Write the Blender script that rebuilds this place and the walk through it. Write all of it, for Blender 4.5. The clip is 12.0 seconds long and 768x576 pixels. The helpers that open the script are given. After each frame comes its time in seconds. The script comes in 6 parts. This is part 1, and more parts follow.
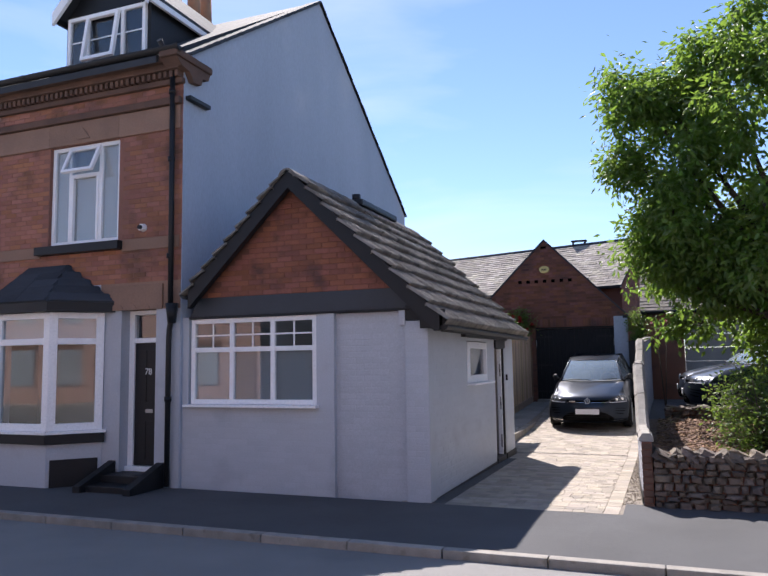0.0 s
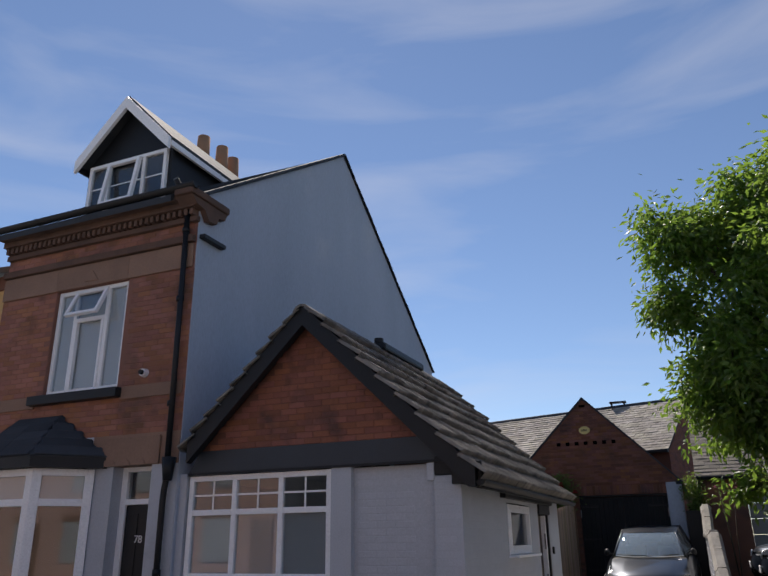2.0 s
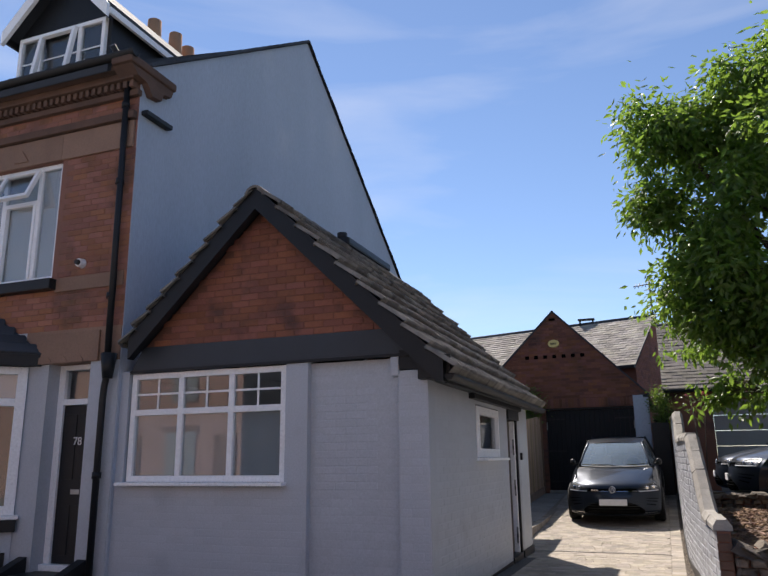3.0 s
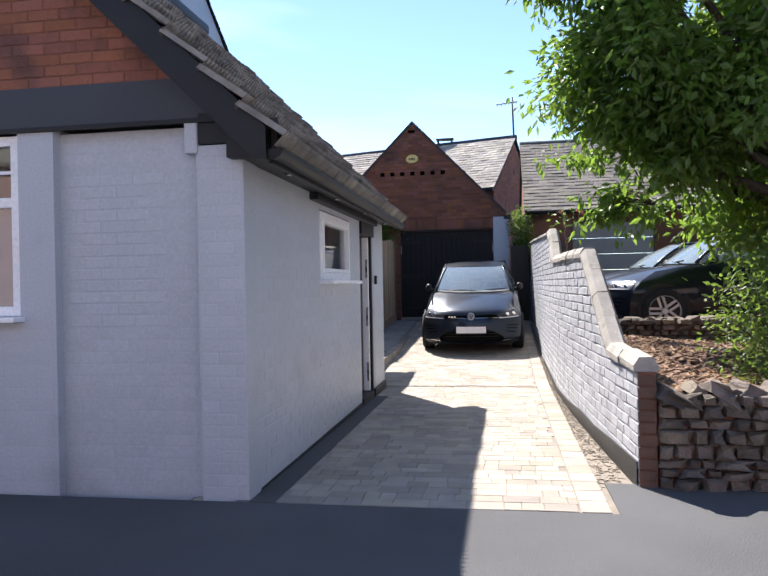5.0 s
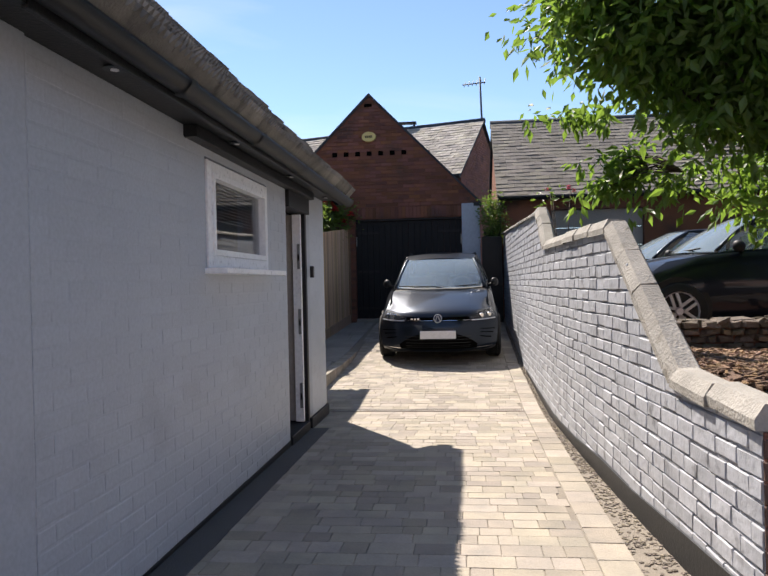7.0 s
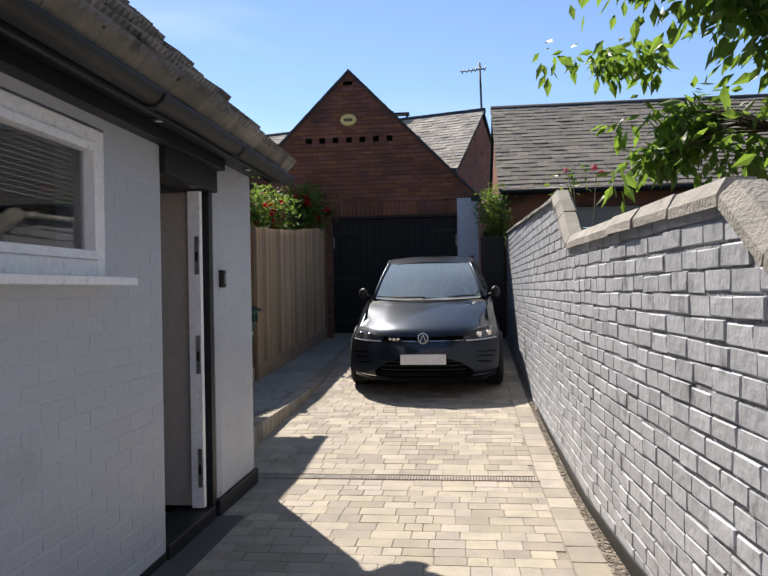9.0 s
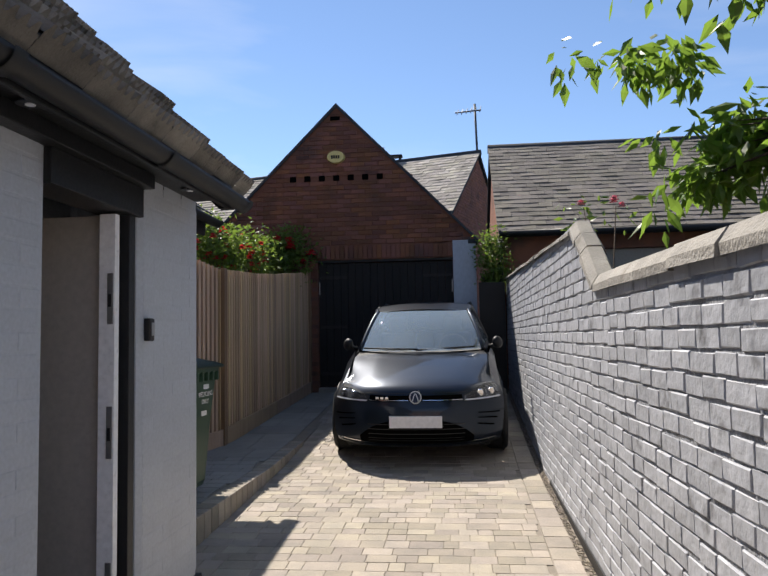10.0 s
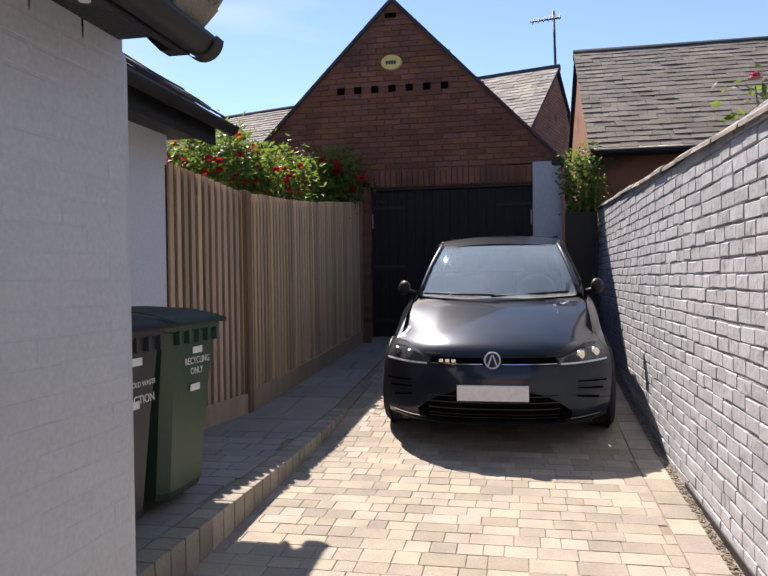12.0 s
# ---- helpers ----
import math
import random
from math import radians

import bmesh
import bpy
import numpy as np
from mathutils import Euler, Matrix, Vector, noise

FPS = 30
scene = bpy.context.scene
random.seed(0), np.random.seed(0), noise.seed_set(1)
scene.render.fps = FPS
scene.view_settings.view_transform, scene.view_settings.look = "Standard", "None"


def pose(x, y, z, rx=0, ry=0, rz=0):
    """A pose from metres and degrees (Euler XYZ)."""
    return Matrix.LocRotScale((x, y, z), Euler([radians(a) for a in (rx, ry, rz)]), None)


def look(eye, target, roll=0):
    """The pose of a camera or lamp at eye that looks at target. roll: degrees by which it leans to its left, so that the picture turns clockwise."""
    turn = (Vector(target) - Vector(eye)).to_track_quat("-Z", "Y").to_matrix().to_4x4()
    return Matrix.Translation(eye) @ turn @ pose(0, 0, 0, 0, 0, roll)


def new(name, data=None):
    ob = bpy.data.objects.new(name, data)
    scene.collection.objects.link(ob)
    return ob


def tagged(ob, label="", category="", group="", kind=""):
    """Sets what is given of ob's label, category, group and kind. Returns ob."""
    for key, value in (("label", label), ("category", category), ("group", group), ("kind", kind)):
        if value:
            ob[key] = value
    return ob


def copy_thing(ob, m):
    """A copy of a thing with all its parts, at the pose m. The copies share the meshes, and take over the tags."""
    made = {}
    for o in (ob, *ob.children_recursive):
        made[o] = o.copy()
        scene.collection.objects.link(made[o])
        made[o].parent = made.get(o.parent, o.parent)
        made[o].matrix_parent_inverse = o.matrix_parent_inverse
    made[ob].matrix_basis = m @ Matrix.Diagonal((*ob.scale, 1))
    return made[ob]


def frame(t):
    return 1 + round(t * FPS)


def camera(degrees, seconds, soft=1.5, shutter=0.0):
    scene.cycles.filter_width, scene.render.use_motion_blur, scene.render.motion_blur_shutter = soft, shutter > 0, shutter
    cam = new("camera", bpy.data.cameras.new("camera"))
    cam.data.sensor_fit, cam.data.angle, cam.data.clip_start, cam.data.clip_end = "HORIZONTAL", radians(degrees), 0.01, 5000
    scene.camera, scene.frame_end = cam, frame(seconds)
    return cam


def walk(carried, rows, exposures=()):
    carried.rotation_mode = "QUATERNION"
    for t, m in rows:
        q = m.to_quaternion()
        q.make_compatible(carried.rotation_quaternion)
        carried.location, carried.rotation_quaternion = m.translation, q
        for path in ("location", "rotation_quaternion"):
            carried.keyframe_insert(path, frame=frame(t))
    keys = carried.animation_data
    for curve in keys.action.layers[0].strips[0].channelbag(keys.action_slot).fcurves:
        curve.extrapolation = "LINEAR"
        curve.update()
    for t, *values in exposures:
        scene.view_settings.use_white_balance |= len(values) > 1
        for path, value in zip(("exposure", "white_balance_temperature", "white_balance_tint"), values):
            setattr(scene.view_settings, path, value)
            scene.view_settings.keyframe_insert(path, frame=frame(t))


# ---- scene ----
cam = camera(56.5, 12.0, soft=1.6)
ROWS = [
    (0.0, 0.089, 0.078, 1.710, 21.51, 5.84, 0.90),
    (0.5, 0.050, 0.220, 1.717, 22.97, 5.95, 0.80),
    (1.0, -0.073, 0.434, 1.674, 23.80, 8.76, 0.71),
    (1.5, -0.194, 0.719, 1.596, 23.82, 14.97, 0.70),
    (2.0, -0.277, 1.076, 1.562, 23.69, 19.45, 0.70),
    (2.5, -0.437, 1.462, 1.441, 23.03, 19.23, 0.65),
    (3.0, -0.560, 1.925, 1.372, 21.15, 13.46, 0.64),
    (3.5, -0.739, 2.460, 1.328, 18.19, 6.38, 0.77),
    (5.5, -1.160, 4.807, 1.306, 7.66, -0.32, 1.29),
    (6.0, -1.231, 5.336, 1.286, 6.96, -0.35, 1.38),
    (6.5, -1.216, 5.886, 1.276, 6.65, -0.31, 1.30),
    (7.0, -1.212, 6.441, 1.263, 6.44, -0.32, 1.25),
    (9.0, -1.131, 8.636, 1.303, 6.46, 0.16, 1.00),
    (9.5, -1.177, 9.138, 1.331, 5.99, 1.48, 1.00),
    (10.0, -1.163, 9.658, 1.330, 6.06, 4.01, 1.01),
    (10.5, -1.195, 10.127, 1.323, 6.24, 5.59, 1.00),
    (11.0, -1.212, 10.563, 1.334, 6.64, 4.87, 1.00),
    (11.5, -1.240, 11.006, 1.357, 7.88, 1.59, 1.02),
    (12.0, -1.379, 11.400, 1.345, 11.03, -0.68, 0.80),
]

walk(cam, [(t, pose(x, y, z, 90 + pitch, roll, yaw)) for t, x, y, z, yaw, pitch, roll in ROWS],
     [(0.0, 1.22, 6350, 18), (1.0, 1.22, 6350, 18), (1.5, 0.88, 6700, 16), (2.0, 0.42, 6800, 14), (2.5, 0.38, 6850, 14), (3.0, 0.84, 6750, 14), (3.5, 1.22, 6350, 17), (5.5, 1.7, 6450, 13),
      (6.0, 1.32, 6450, 14), (7.0, 1.18, 6800, 13), (9.0, 1.05, 6750, 11), (10.5, 0.9, 6650, 12), (11.3, 0.95, 6750, 15), (12.0, 1.25, 6950, 17)])

# ---- daylight: a high sun ahead and to the left, clear sky ----
SUN_TO = Vector((-0.46, 0.69, 1.0)).normalized()
world = bpy.data.worlds.new("sky")
scene.world = world
world.use_nodes = True
wn = world.node_tree.nodes
sky = wn.new("ShaderNodeTexSky")
sky.sky_type = "NISHITA"
sky.sun_disc = False
sky.sun_elevation = math.asin(SUN_TO.z)
sky.sun_rotation = math.atan2(SUN_TO.x, SUN_TO.y)
sky.altitude = 900
sky.air_density, sky.dust_density, sky.ozone_density = 0.95, 0.05, 3.6
wn["Background"].inputs["Strength"].default_value = 0.09
wl = world.node_tree.links
where, squash, wisp, veil, thin = wn.new("ShaderNodeTexCoord"), wn.new("ShaderNodeMapping"), wn.new("ShaderNodeTexNoise"), wn.new("ShaderNodeMapRange"), wn.new("ShaderNodeMix")
squash.inputs["Rotation"].default_value, squash.inputs["Scale"].default_value = (0.2, 0.25, 0.5), (1.2, 2.0, 7.0)
wisp.inputs["Scale"].default_value, wisp.inputs["Detail"].default_value, wisp.inputs["Distortion"].default_value = 1.6, 7, 0.5
veil.inputs["From Min"].default_value, veil.inputs["From Max"].default_value, veil.inputs["To Max"].default_value = 0.46, 0.85, 0.42
thin.data_type = "RGBA"
thin.inputs["B"].default_value = (5.6, 5.9, 6.5, 1)
wl.new(where.outputs["Generated"], squash.inputs["Vector"])
wl.new(squash.outputs[0], wisp.inputs["Vector"])
wl.new(wisp.outputs["Fac"], veil.inputs["Value"])
wl.new(veil.outputs[0], thin.inputs["Factor"])
wl.new(sky.outputs[0], thin.inputs["A"])
wl.new(thin.outputs["Result"], wn["Background"].inputs["Color"])
sun = new("sun", bpy.data.lights.new("sun", "SUN"))
sun.data.energy, sun.data.angle, sun.data.color = 4.2, radians(0.5), (1.0, 0.95, 0.87)
sun.matrix_world = look(SUN_TO * 40, (0, 0, 0))

# ---- materials ----
def material(name, a, b=None, rough=0.8, scale=1.5, fine=40.0, bump=0.15, metal=0.0, jitter=0.0, hue=0.0, coat=0.0, dirt=None, dirt_scale=0.8, dirt_at=0.6, spec=0.5, stretch=(1, 1, 1)):
    """Two colours mixed by a coarse noise, grain from a fine one, stains of a third colour, and a shift from piece to piece."""
    m = bpy.data.materials.new(name)
    m.use_nodes = True
    n, l = m.node_tree.nodes, m.node_tree.links
    out = n["Principled BSDF"]
    b = b or tuple(c * 0.8 for c in a)
    geo = n.new("ShaderNodeNewGeometry")
    mp = n.new("ShaderNodeMapping")
    mp.inputs["Scale"].default_value = stretch
    l.new(geo.outputs["Position"], mp.inputs["Vector"])
    coarse, grain = n.new("ShaderNodeTexNoise"), n.new("ShaderNodeTexNoise")
    for t, s, d in ((coarse, scale, 4), (grain, fine, 3)):
        t.inputs["Scale"].default_value, t.inputs["Detail"].default_value = s, d
        l.new(mp.outputs[0], t.inputs["Vector"])
    ramp = n.new("ShaderNodeMapRange")
    ramp.inputs["From Min"].default_value, ramp.inputs["From Max"].default_value = 0.3, 0.7
    l.new(coarse.outputs["Fac"], ramp.inputs["Value"])
    mix = n.new("ShaderNodeMix")
    mix.data_type = "RGBA"
    mix.inputs["A"].default_value, mix.inputs["B"].default_value = (*a, 1), (*b, 1)
    l.new(ramp.outputs[0], mix.inputs["Factor"])
    col = mix.outputs["Result"]
    if dirt:
        stain = n.new("ShaderNodeTexNoise")
        stain.inputs["Scale"].default_value, stain.inputs["Detail"].default_value = dirt_scale, 6
        l.new(geo.outputs["Position"], stain.inputs["Vector"])
        cut = n.new("ShaderNodeMapRange")
        cut.inputs["From Min"].default_value, cut.inputs["From Max"].default_value = dirt_at, dirt_at + 0.15
        l.new(stain.outputs["Fac"], cut.inputs["Value"])
        dm = n.new("ShaderNodeMix")
        dm.data_type = "RGBA"
        dm.inputs["B"].default_value = (*dirt, 1)
        l.new(cut.outputs[0], dm.inputs["Factor"])
        l.new(col, dm.inputs["A"])
        col = dm.outputs["Result"]
    hsv = n.new("ShaderNodeHueSaturation")
    gv = n.new("ShaderNodeMapRange")
    gv.inputs["To Min"].default_value, gv.inputs["To Max"].default_value = 0.82, 1.18
    l.new(grain.outputs["Fac"], gv.inputs["Value"])
    val = gv.outputs[0]
    if jitter or hue:
        info = n.new("ShaderNodeObjectInfo")
        add, fr = n.new("ShaderNodeMath"), n.new("ShaderNodeMath")
        fr.operation = "FRACT"
        l.new(info.outputs["Random"], add.inputs[0])
        l.new(geo.outputs["Random Per Island"], add.inputs[1])
        l.new(add.outputs[0], fr.inputs[0])
        jr = n.new("ShaderNodeMapRange")
        jr.inputs["To Min"].default_value, jr.inputs["To Max"].default_value = 1 - jitter, 1 + jitter
        l.new(fr.outputs[0], jr.inputs["Value"])
        mul = n.new("ShaderNodeMath")
        mul.operation = "MULTIPLY"
        l.new(val, mul.inputs[0])
        l.new(jr.outputs[0], mul.inputs[1])
        val = mul.outputs[0]
        if hue:
            m7, f7 = n.new("ShaderNodeMath"), n.new("ShaderNodeMath")
            m7.operation, f7.operation = "MULTIPLY", "FRACT"
            m7.inputs[1].default_value = 7.3
            l.new(fr.outputs[0], m7.inputs[0])
            l.new(m7.outputs[0], f7.inputs[0])
            hr = n.new("ShaderNodeMapRange")
            hr.inputs["To Min"].default_value, hr.inputs["To Max"].default_value = 0.5 - hue, 0.5 + hue
            l.new(f7.outputs[0], hr.inputs["Value"])
            l.new(hr.outputs[0], hsv.inputs["Hue"])
            sr = n.new("ShaderNodeMapRange")
            sr.inputs["To Min"].default_value, sr.inputs["To Max"].default_value = 1 - 8 * hue, 1 + 8 * hue
            l.new(f7.outputs[0], sr.inputs["Value"])
            l.new(sr.outputs[0], hsv.inputs["Saturation"])
    l.new(val, hsv.inputs["Value"])
    l.new(col, hsv.inputs["Color"])
    l.new(hsv.outputs[0], out.inputs["Base Color"])
    out.inputs["Metallic"].default_value = metal
    out.inputs["Coat Weight"].default_value = coat
    out.inputs["Coat Roughness"].default_value = 0.03
    out.inputs["Specular IOR Level"].default_value = spec
    rr = n.new("ShaderNodeMapRange")
    rr.inputs["To Min"].default_value, rr.inputs["To Max"].default_value = max(0.0, rough - 0.08), min(1.0, rough + 0.08)
    l.new(grain.outputs["Fac"], rr.inputs["Value"])
    l.new(rr.outputs[0], out.inputs["Roughness"])
    if bump:
        mixh = n.new("ShaderNodeMath")
        l.new(coarse.outputs["Fac"], mixh.inputs[0])
        l.new(grain.outputs["Fac"], mixh.inputs[1])
        bp = n.new("ShaderNodeBump")
        bp.inputs["Strength"].default_value, bp.inputs["Distance"].default_value = bump, 0.02
        l.new(mixh.outputs[0], bp.inputs["Height"])
        l.new(bp.outputs[0], out.inputs["Normal"])
    return m


def glass(name, tint, rough=0.02, clear=0.5, ior=1.6, matte=(0.02, 0.022, 0.025)):
    """A pane: part clear, part flat matte colour, mirrored more at a slant."""
    m = bpy.data.materials.new(name)
    m.use_nodes = True
    n, l = m.node_tree.nodes, m.node_tree.links
    n.remove(n["Principled BSDF"])
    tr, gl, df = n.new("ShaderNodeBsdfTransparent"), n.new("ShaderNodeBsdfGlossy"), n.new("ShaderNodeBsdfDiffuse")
    tr.inputs["Color"].default_value, df.inputs["Color"].default_value = (*tint, 1), (*matte, 1)
    gl.inputs["Roughness"].default_value = rough
    lw, pw, fr = n.new("ShaderNodeLayerWeight"), n.new("ShaderNodeMath"), n.new("ShaderNodeMapRange")
    lw.inputs["Blend"].default_value = 0.5
    pw.operation = "POWER"
    pw.inputs[1].default_value = 5.0
    fr.inputs["To Min"].default_value, fr.inputs["To Max"].default_value = ((ior - 1) / (ior + 1)) ** 2, 0.9
    l.new(lw.outputs["Facing"], pw.inputs[0])
    l.new(pw.outputs[0], fr.inputs["Value"])
    a, b = n.new("ShaderNodeMixShader"), n.new("ShaderNodeMixShader")
    a.inputs[0].default_value = clear
    l.new(df.outputs[0], a.inputs[1])
    l.new(tr.outputs[0], a.inputs[2])
    l.new(fr.outputs[0], b.inputs[0])
    l.new(a.outputs[0], b.inputs[1])
    l.new(gl.outputs[0], b.inputs[2])
    l.new(b.outputs[0], n["Material Output"].inputs["Surface"])
    return m


GREY = material("grey_masonry_paint", (0.455, 0.488, 0.535), (0.415, 0.445, 0.49), 0.45, 0.9, 60, 0.06, jitter=0.03, dirt=(0.375, 0.40, 0.445), dirt_scale=1.7, dirt_at=0.60)
GREYWALL = material("weathered_grey_wall_paint", (0.415, 0.422, 0.45), (0.335, 0.342, 0.367), 0.55, 4.5, 24, 0.32, jitter=0.12, dirt=(0.15, 0.15, 0.155), dirt_scale=9, dirt_at=0.60)
GREYMORTAR = material("painted_mortar", (0.32, 0.326, 0.345), (0.20, 0.204, 0.216), 0.85, 7, 50, 0.6)
RENDER = material("blue_grey_render", (0.40, 0.45, 0.53), (0.35, 0.40, 0.475), 0.8, 0.5, 30, 0.1, dirt=(0.44, 0.475, 0.53), dirt_scale=0.6, dirt_at=0.55, stretch=(1, 1.8, 0.5))
WHITEWALL = material("pale_painted_render", (0.62, 0.64, 0.68), (0.55, 0.57, 0.61), 0.7, 1.2, 50, 0.2)
BLACKPAINT = material("black_paint", (0.012, 0.013, 0.015), (0.016, 0.017, 0.019), 0.45, 3, 60, 0.1, spec=0.28)
DOORBLACK = material("deep_black_door_paint", (0.013, 0.0135, 0.015), (0.016, 0.0165, 0.018), 0.6, 3, 60, 0.1, spec=0.2)
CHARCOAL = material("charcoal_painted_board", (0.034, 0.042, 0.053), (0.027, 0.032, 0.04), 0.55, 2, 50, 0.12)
PLASTICBLACK = material("black_plastic", (0.017, 0.017, 0.018), (0.021, 0.021, 0.022), 0.5, 3, 80, 0.03, spec=0.3)
UPVC = material("white_upvc", (0.87, 0.88, 0.89), (0.84, 0.85, 0.86), 0.3, 2, 40, 0.0)
BRICK = material("red_brick", (0.285, 0.108, 0.067), (0.215, 0.085, 0.056), 0.9, 1.4, 60, 0.4, jitter=0.15, hue=0.008, dirt=(0.12, 0.056, 0.042), dirt_scale=2.6, dirt_at=0.54)
OLDBRICK = material("old_red_brick", (0.215, 0.09, 0.058), (0.14, 0.064, 0.045), 0.92, 0.9, 70, 0.6, jitter=0.26, hue=0.014, dirt=(0.075, 0.045, 0.038), dirt_scale=1.3, dirt_at=0.50)
MORTAR = material("mortar", (0.20, 0.085, 0.055), (0.145, 0.065, 0.045), 0.95, 2, 80, 0.4)
FRONTBRICK = material("sooty_brown_red_brick", (0.35, 0.152, 0.095), (0.235, 0.105, 0.072), 0.92, 0.8, 60, 0.4, jitter=0.16, hue=0.01, dirt=(0.13, 0.07, 0.05), dirt_scale=1.6, dirt_at=0.53)
FRONTMORTAR = material("sooty_mortar", (0.27, 0.125, 0.092), (0.20, 0.10, 0.075), 0.95, 1.2, 70, 0.4)
CORNICE = material("dark_weathered_cornice", (0.15, 0.085, 0.06), (0.09, 0.055, 0.042), 0.92, 3, 50, 0.4, jitter=0.12)
# asphalt raised in tone so the street throws light on the house fronts
STREET = material("bounce_pale_street_asphalt", (0.225, 0.219, 0.208), (0.19, 0.185, 0.177), 0.92, 1, 120, 0.5, dirt=(0.16, 0.157, 0.151), dirt_scale=0.6)
SANDSTONE = material("sandstone", (0.29, 0.18, 0.125), (0.225, 0.14, 0.10), 0.9, 2, 40, 0.3, jitter=0.1)
SLATE = material("slate", (0.19, 0.166, 0.136), (0.13, 0.115, 0.097), 0.92, 2, 60, 0.4, jitter=0.22, hue=0.02, dirt=(0.24, 0.22, 0.18), dirt_scale=3, dirt_at=0.6)
PALESLATE = material("pale_weathered_slate", (0.40, 0.36, 0.31), (0.27, 0.245, 0.21), 0.92, 2.5, 60, 0.4, jitter=0.24, hue=0.02, spec=0.2, dirt=(0.20, 0.18, 0.155), dirt_scale=3.5, dirt_at=0.58)
DARKSLATE = material("dark_slate", (0.055, 0.062, 0.072), (0.04, 0.045, 0.052), 0.85, 2, 60, 0.2, jitter=0.2, spec=0.2)
ROOFTILE = material("concrete_roof_tile", (0.25, 0.23, 0.20), (0.14, 0.13, 0.115), 0.75, 7, 90, 0.4, jitter=0.25, spec=0.25, dirt=(0.06, 0.057, 0.052), dirt_scale=6, dirt_at=0.58)
PAVER = material("tumbled_block_paver", (0.355, 0.305, 0.245), (0.275, 0.245, 0.205), 0.9, 5, 90, 0.3, jitter=0.19, hue=0.012, dirt=(0.26, 0.235, 0.20), dirt_scale=4, dirt_at=0.58)
JOINT = material("jointing_sand", (0.25, 0.215, 0.172), (0.20, 0.172, 0.14), 0.95, 8, 120, 0.4)
PATIO = material("grey_patio_slab", (0.30, 0.285, 0.255), (0.24, 0.23, 0.21), 0.85, 3, 80, 0.25, jitter=0.14)
ASPHALT = material("asphalt", (0.085, 0.085, 0.088), (0.065, 0.065, 0.067), 0.9, 1, 120, 0.5)
GRAVEL = material("loose_gravel", (0.32, 0.27, 0.215), (0.20, 0.165, 0.13), 0.95, 30, 160, 1.0, jitter=0.4, hue=0.02)
COPING = material("weathered_coping_stone", (0.33, 0.305, 0.27), (0.24, 0.225, 0.20), 0.9, 6, 70, 0.4, jitter=0.12, dirt=(0.17, 0.15, 0.12), dirt_scale=7, dirt_at=0.6)
RUBBLE = material("dark_rubble_stone", (0.17, 0.135, 0.105), (0.09, 0.075, 0.062), 0.9, 9, 60, 0.7, jitter=0.4, hue=0.015, dirt=(0.23, 0.19, 0.15), dirt_scale=4, dirt_at=0.6)
TIMBER = material("larch_fence_board", (0.58, 0.415, 0.27), (0.46, 0.32, 0.205), 0.8, 3, 60, 0.25, jitter=0.26, hue=0.012, stretch=(6, 6, 0.4))
TIMBERDARK = material("brown_fence_post", (0.24, 0.15, 0.085), (0.18, 0.11, 0.065), 0.8, 3, 60, 0.25, stretch=(6, 6, 0.4))
MULCH = material("bark_mulch", (0.30, 0.185, 0.115), (0.16, 0.10, 0.065), 0.95, 5, 90, 0.9, jitter=0.4, hue=0.015)
LEAF = material("tree_leaf", (0.095, 0.165, 0.030), (0.050, 0.10, 0.020), 0.47, 1.6, 30, 0.0, jitter=0.5, hue=0.022)
BUSHLEAF = material("bush_leaf", (0.075, 0.14, 0.028), (0.045, 0.09, 0.02), 0.45, 2, 30, 0.0, jitter=0.35, hue=0.02)
PETAL = material("red_petal", (0.55, 0.02, 0.03), (0.42, 0.015, 0.025), 0.6, 5, 30, 0.0, jitter=0.2)
PINKPETAL = material("pink_petal", (0.85, 0.33, 0.42), (0.75, 0.27, 0.36), 0.6, 5, 30, 0.0, jitter=0.2)
BARK = material("bark", (0.10, 0.075, 0.055), (0.06, 0.046, 0.035), 0.95, 6, 60, 0.8)
BEIGE = material("beige_door", (0.42, 0.39, 0.35), (0.39, 0.36, 0.325), 0.5, 1, 40, 0.05)
# red brick with sunlight put into its colour, to bounce onto the fronts
SUNBRICK = material("bounce_lightened_brick", (0.56, 0.37, 0.31), (0.50, 0.33, 0.275), 0.9, 1.2, 40, 0.3)
YELLOWPAINT = material("ochre_masonry_paint", (0.62, 0.40, 0.16), (0.56, 0.35, 0.14), 0.75, 1, 40, 0.15)
WINGLASS = glass("window_glass", (0.9, 0.92, 0.93), 0.01, 0.92, 1.85)
# the pale blue matte share paints reflected sky into the car glass
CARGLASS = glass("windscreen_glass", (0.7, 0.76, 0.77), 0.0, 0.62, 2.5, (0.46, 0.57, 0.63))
CARPAINT = material("metallic_grey_car_paint", (0.020, 0.027, 0.040), (0.017, 0.023, 0.034), 0.34, 1, 200, 0.0, metal=0.65, coat=0.6, spec=0.15)
RUBBER = material("tyre_rubber", (0.012, 0.012, 0.012), (0.018, 0.018, 0.018), 0.8, 8, 80, 0.2)
CHROME = material("chrome", (0.7, 0.7, 0.72), (0.66, 0.66, 0.68), 0.12, 2, 40, 0.0, metal=1.0)
ALLOY = material("alloy_wheel", (0.6, 0.6, 0.62), (0.55, 0.55, 0.57), 0.35, 2, 40, 0.0, metal=0.35)
PLATE = material("white_plate", (0.78, 0.77, 0.80), (0.76, 0.75, 0.78), 0.45, 2, 40, 0.0)
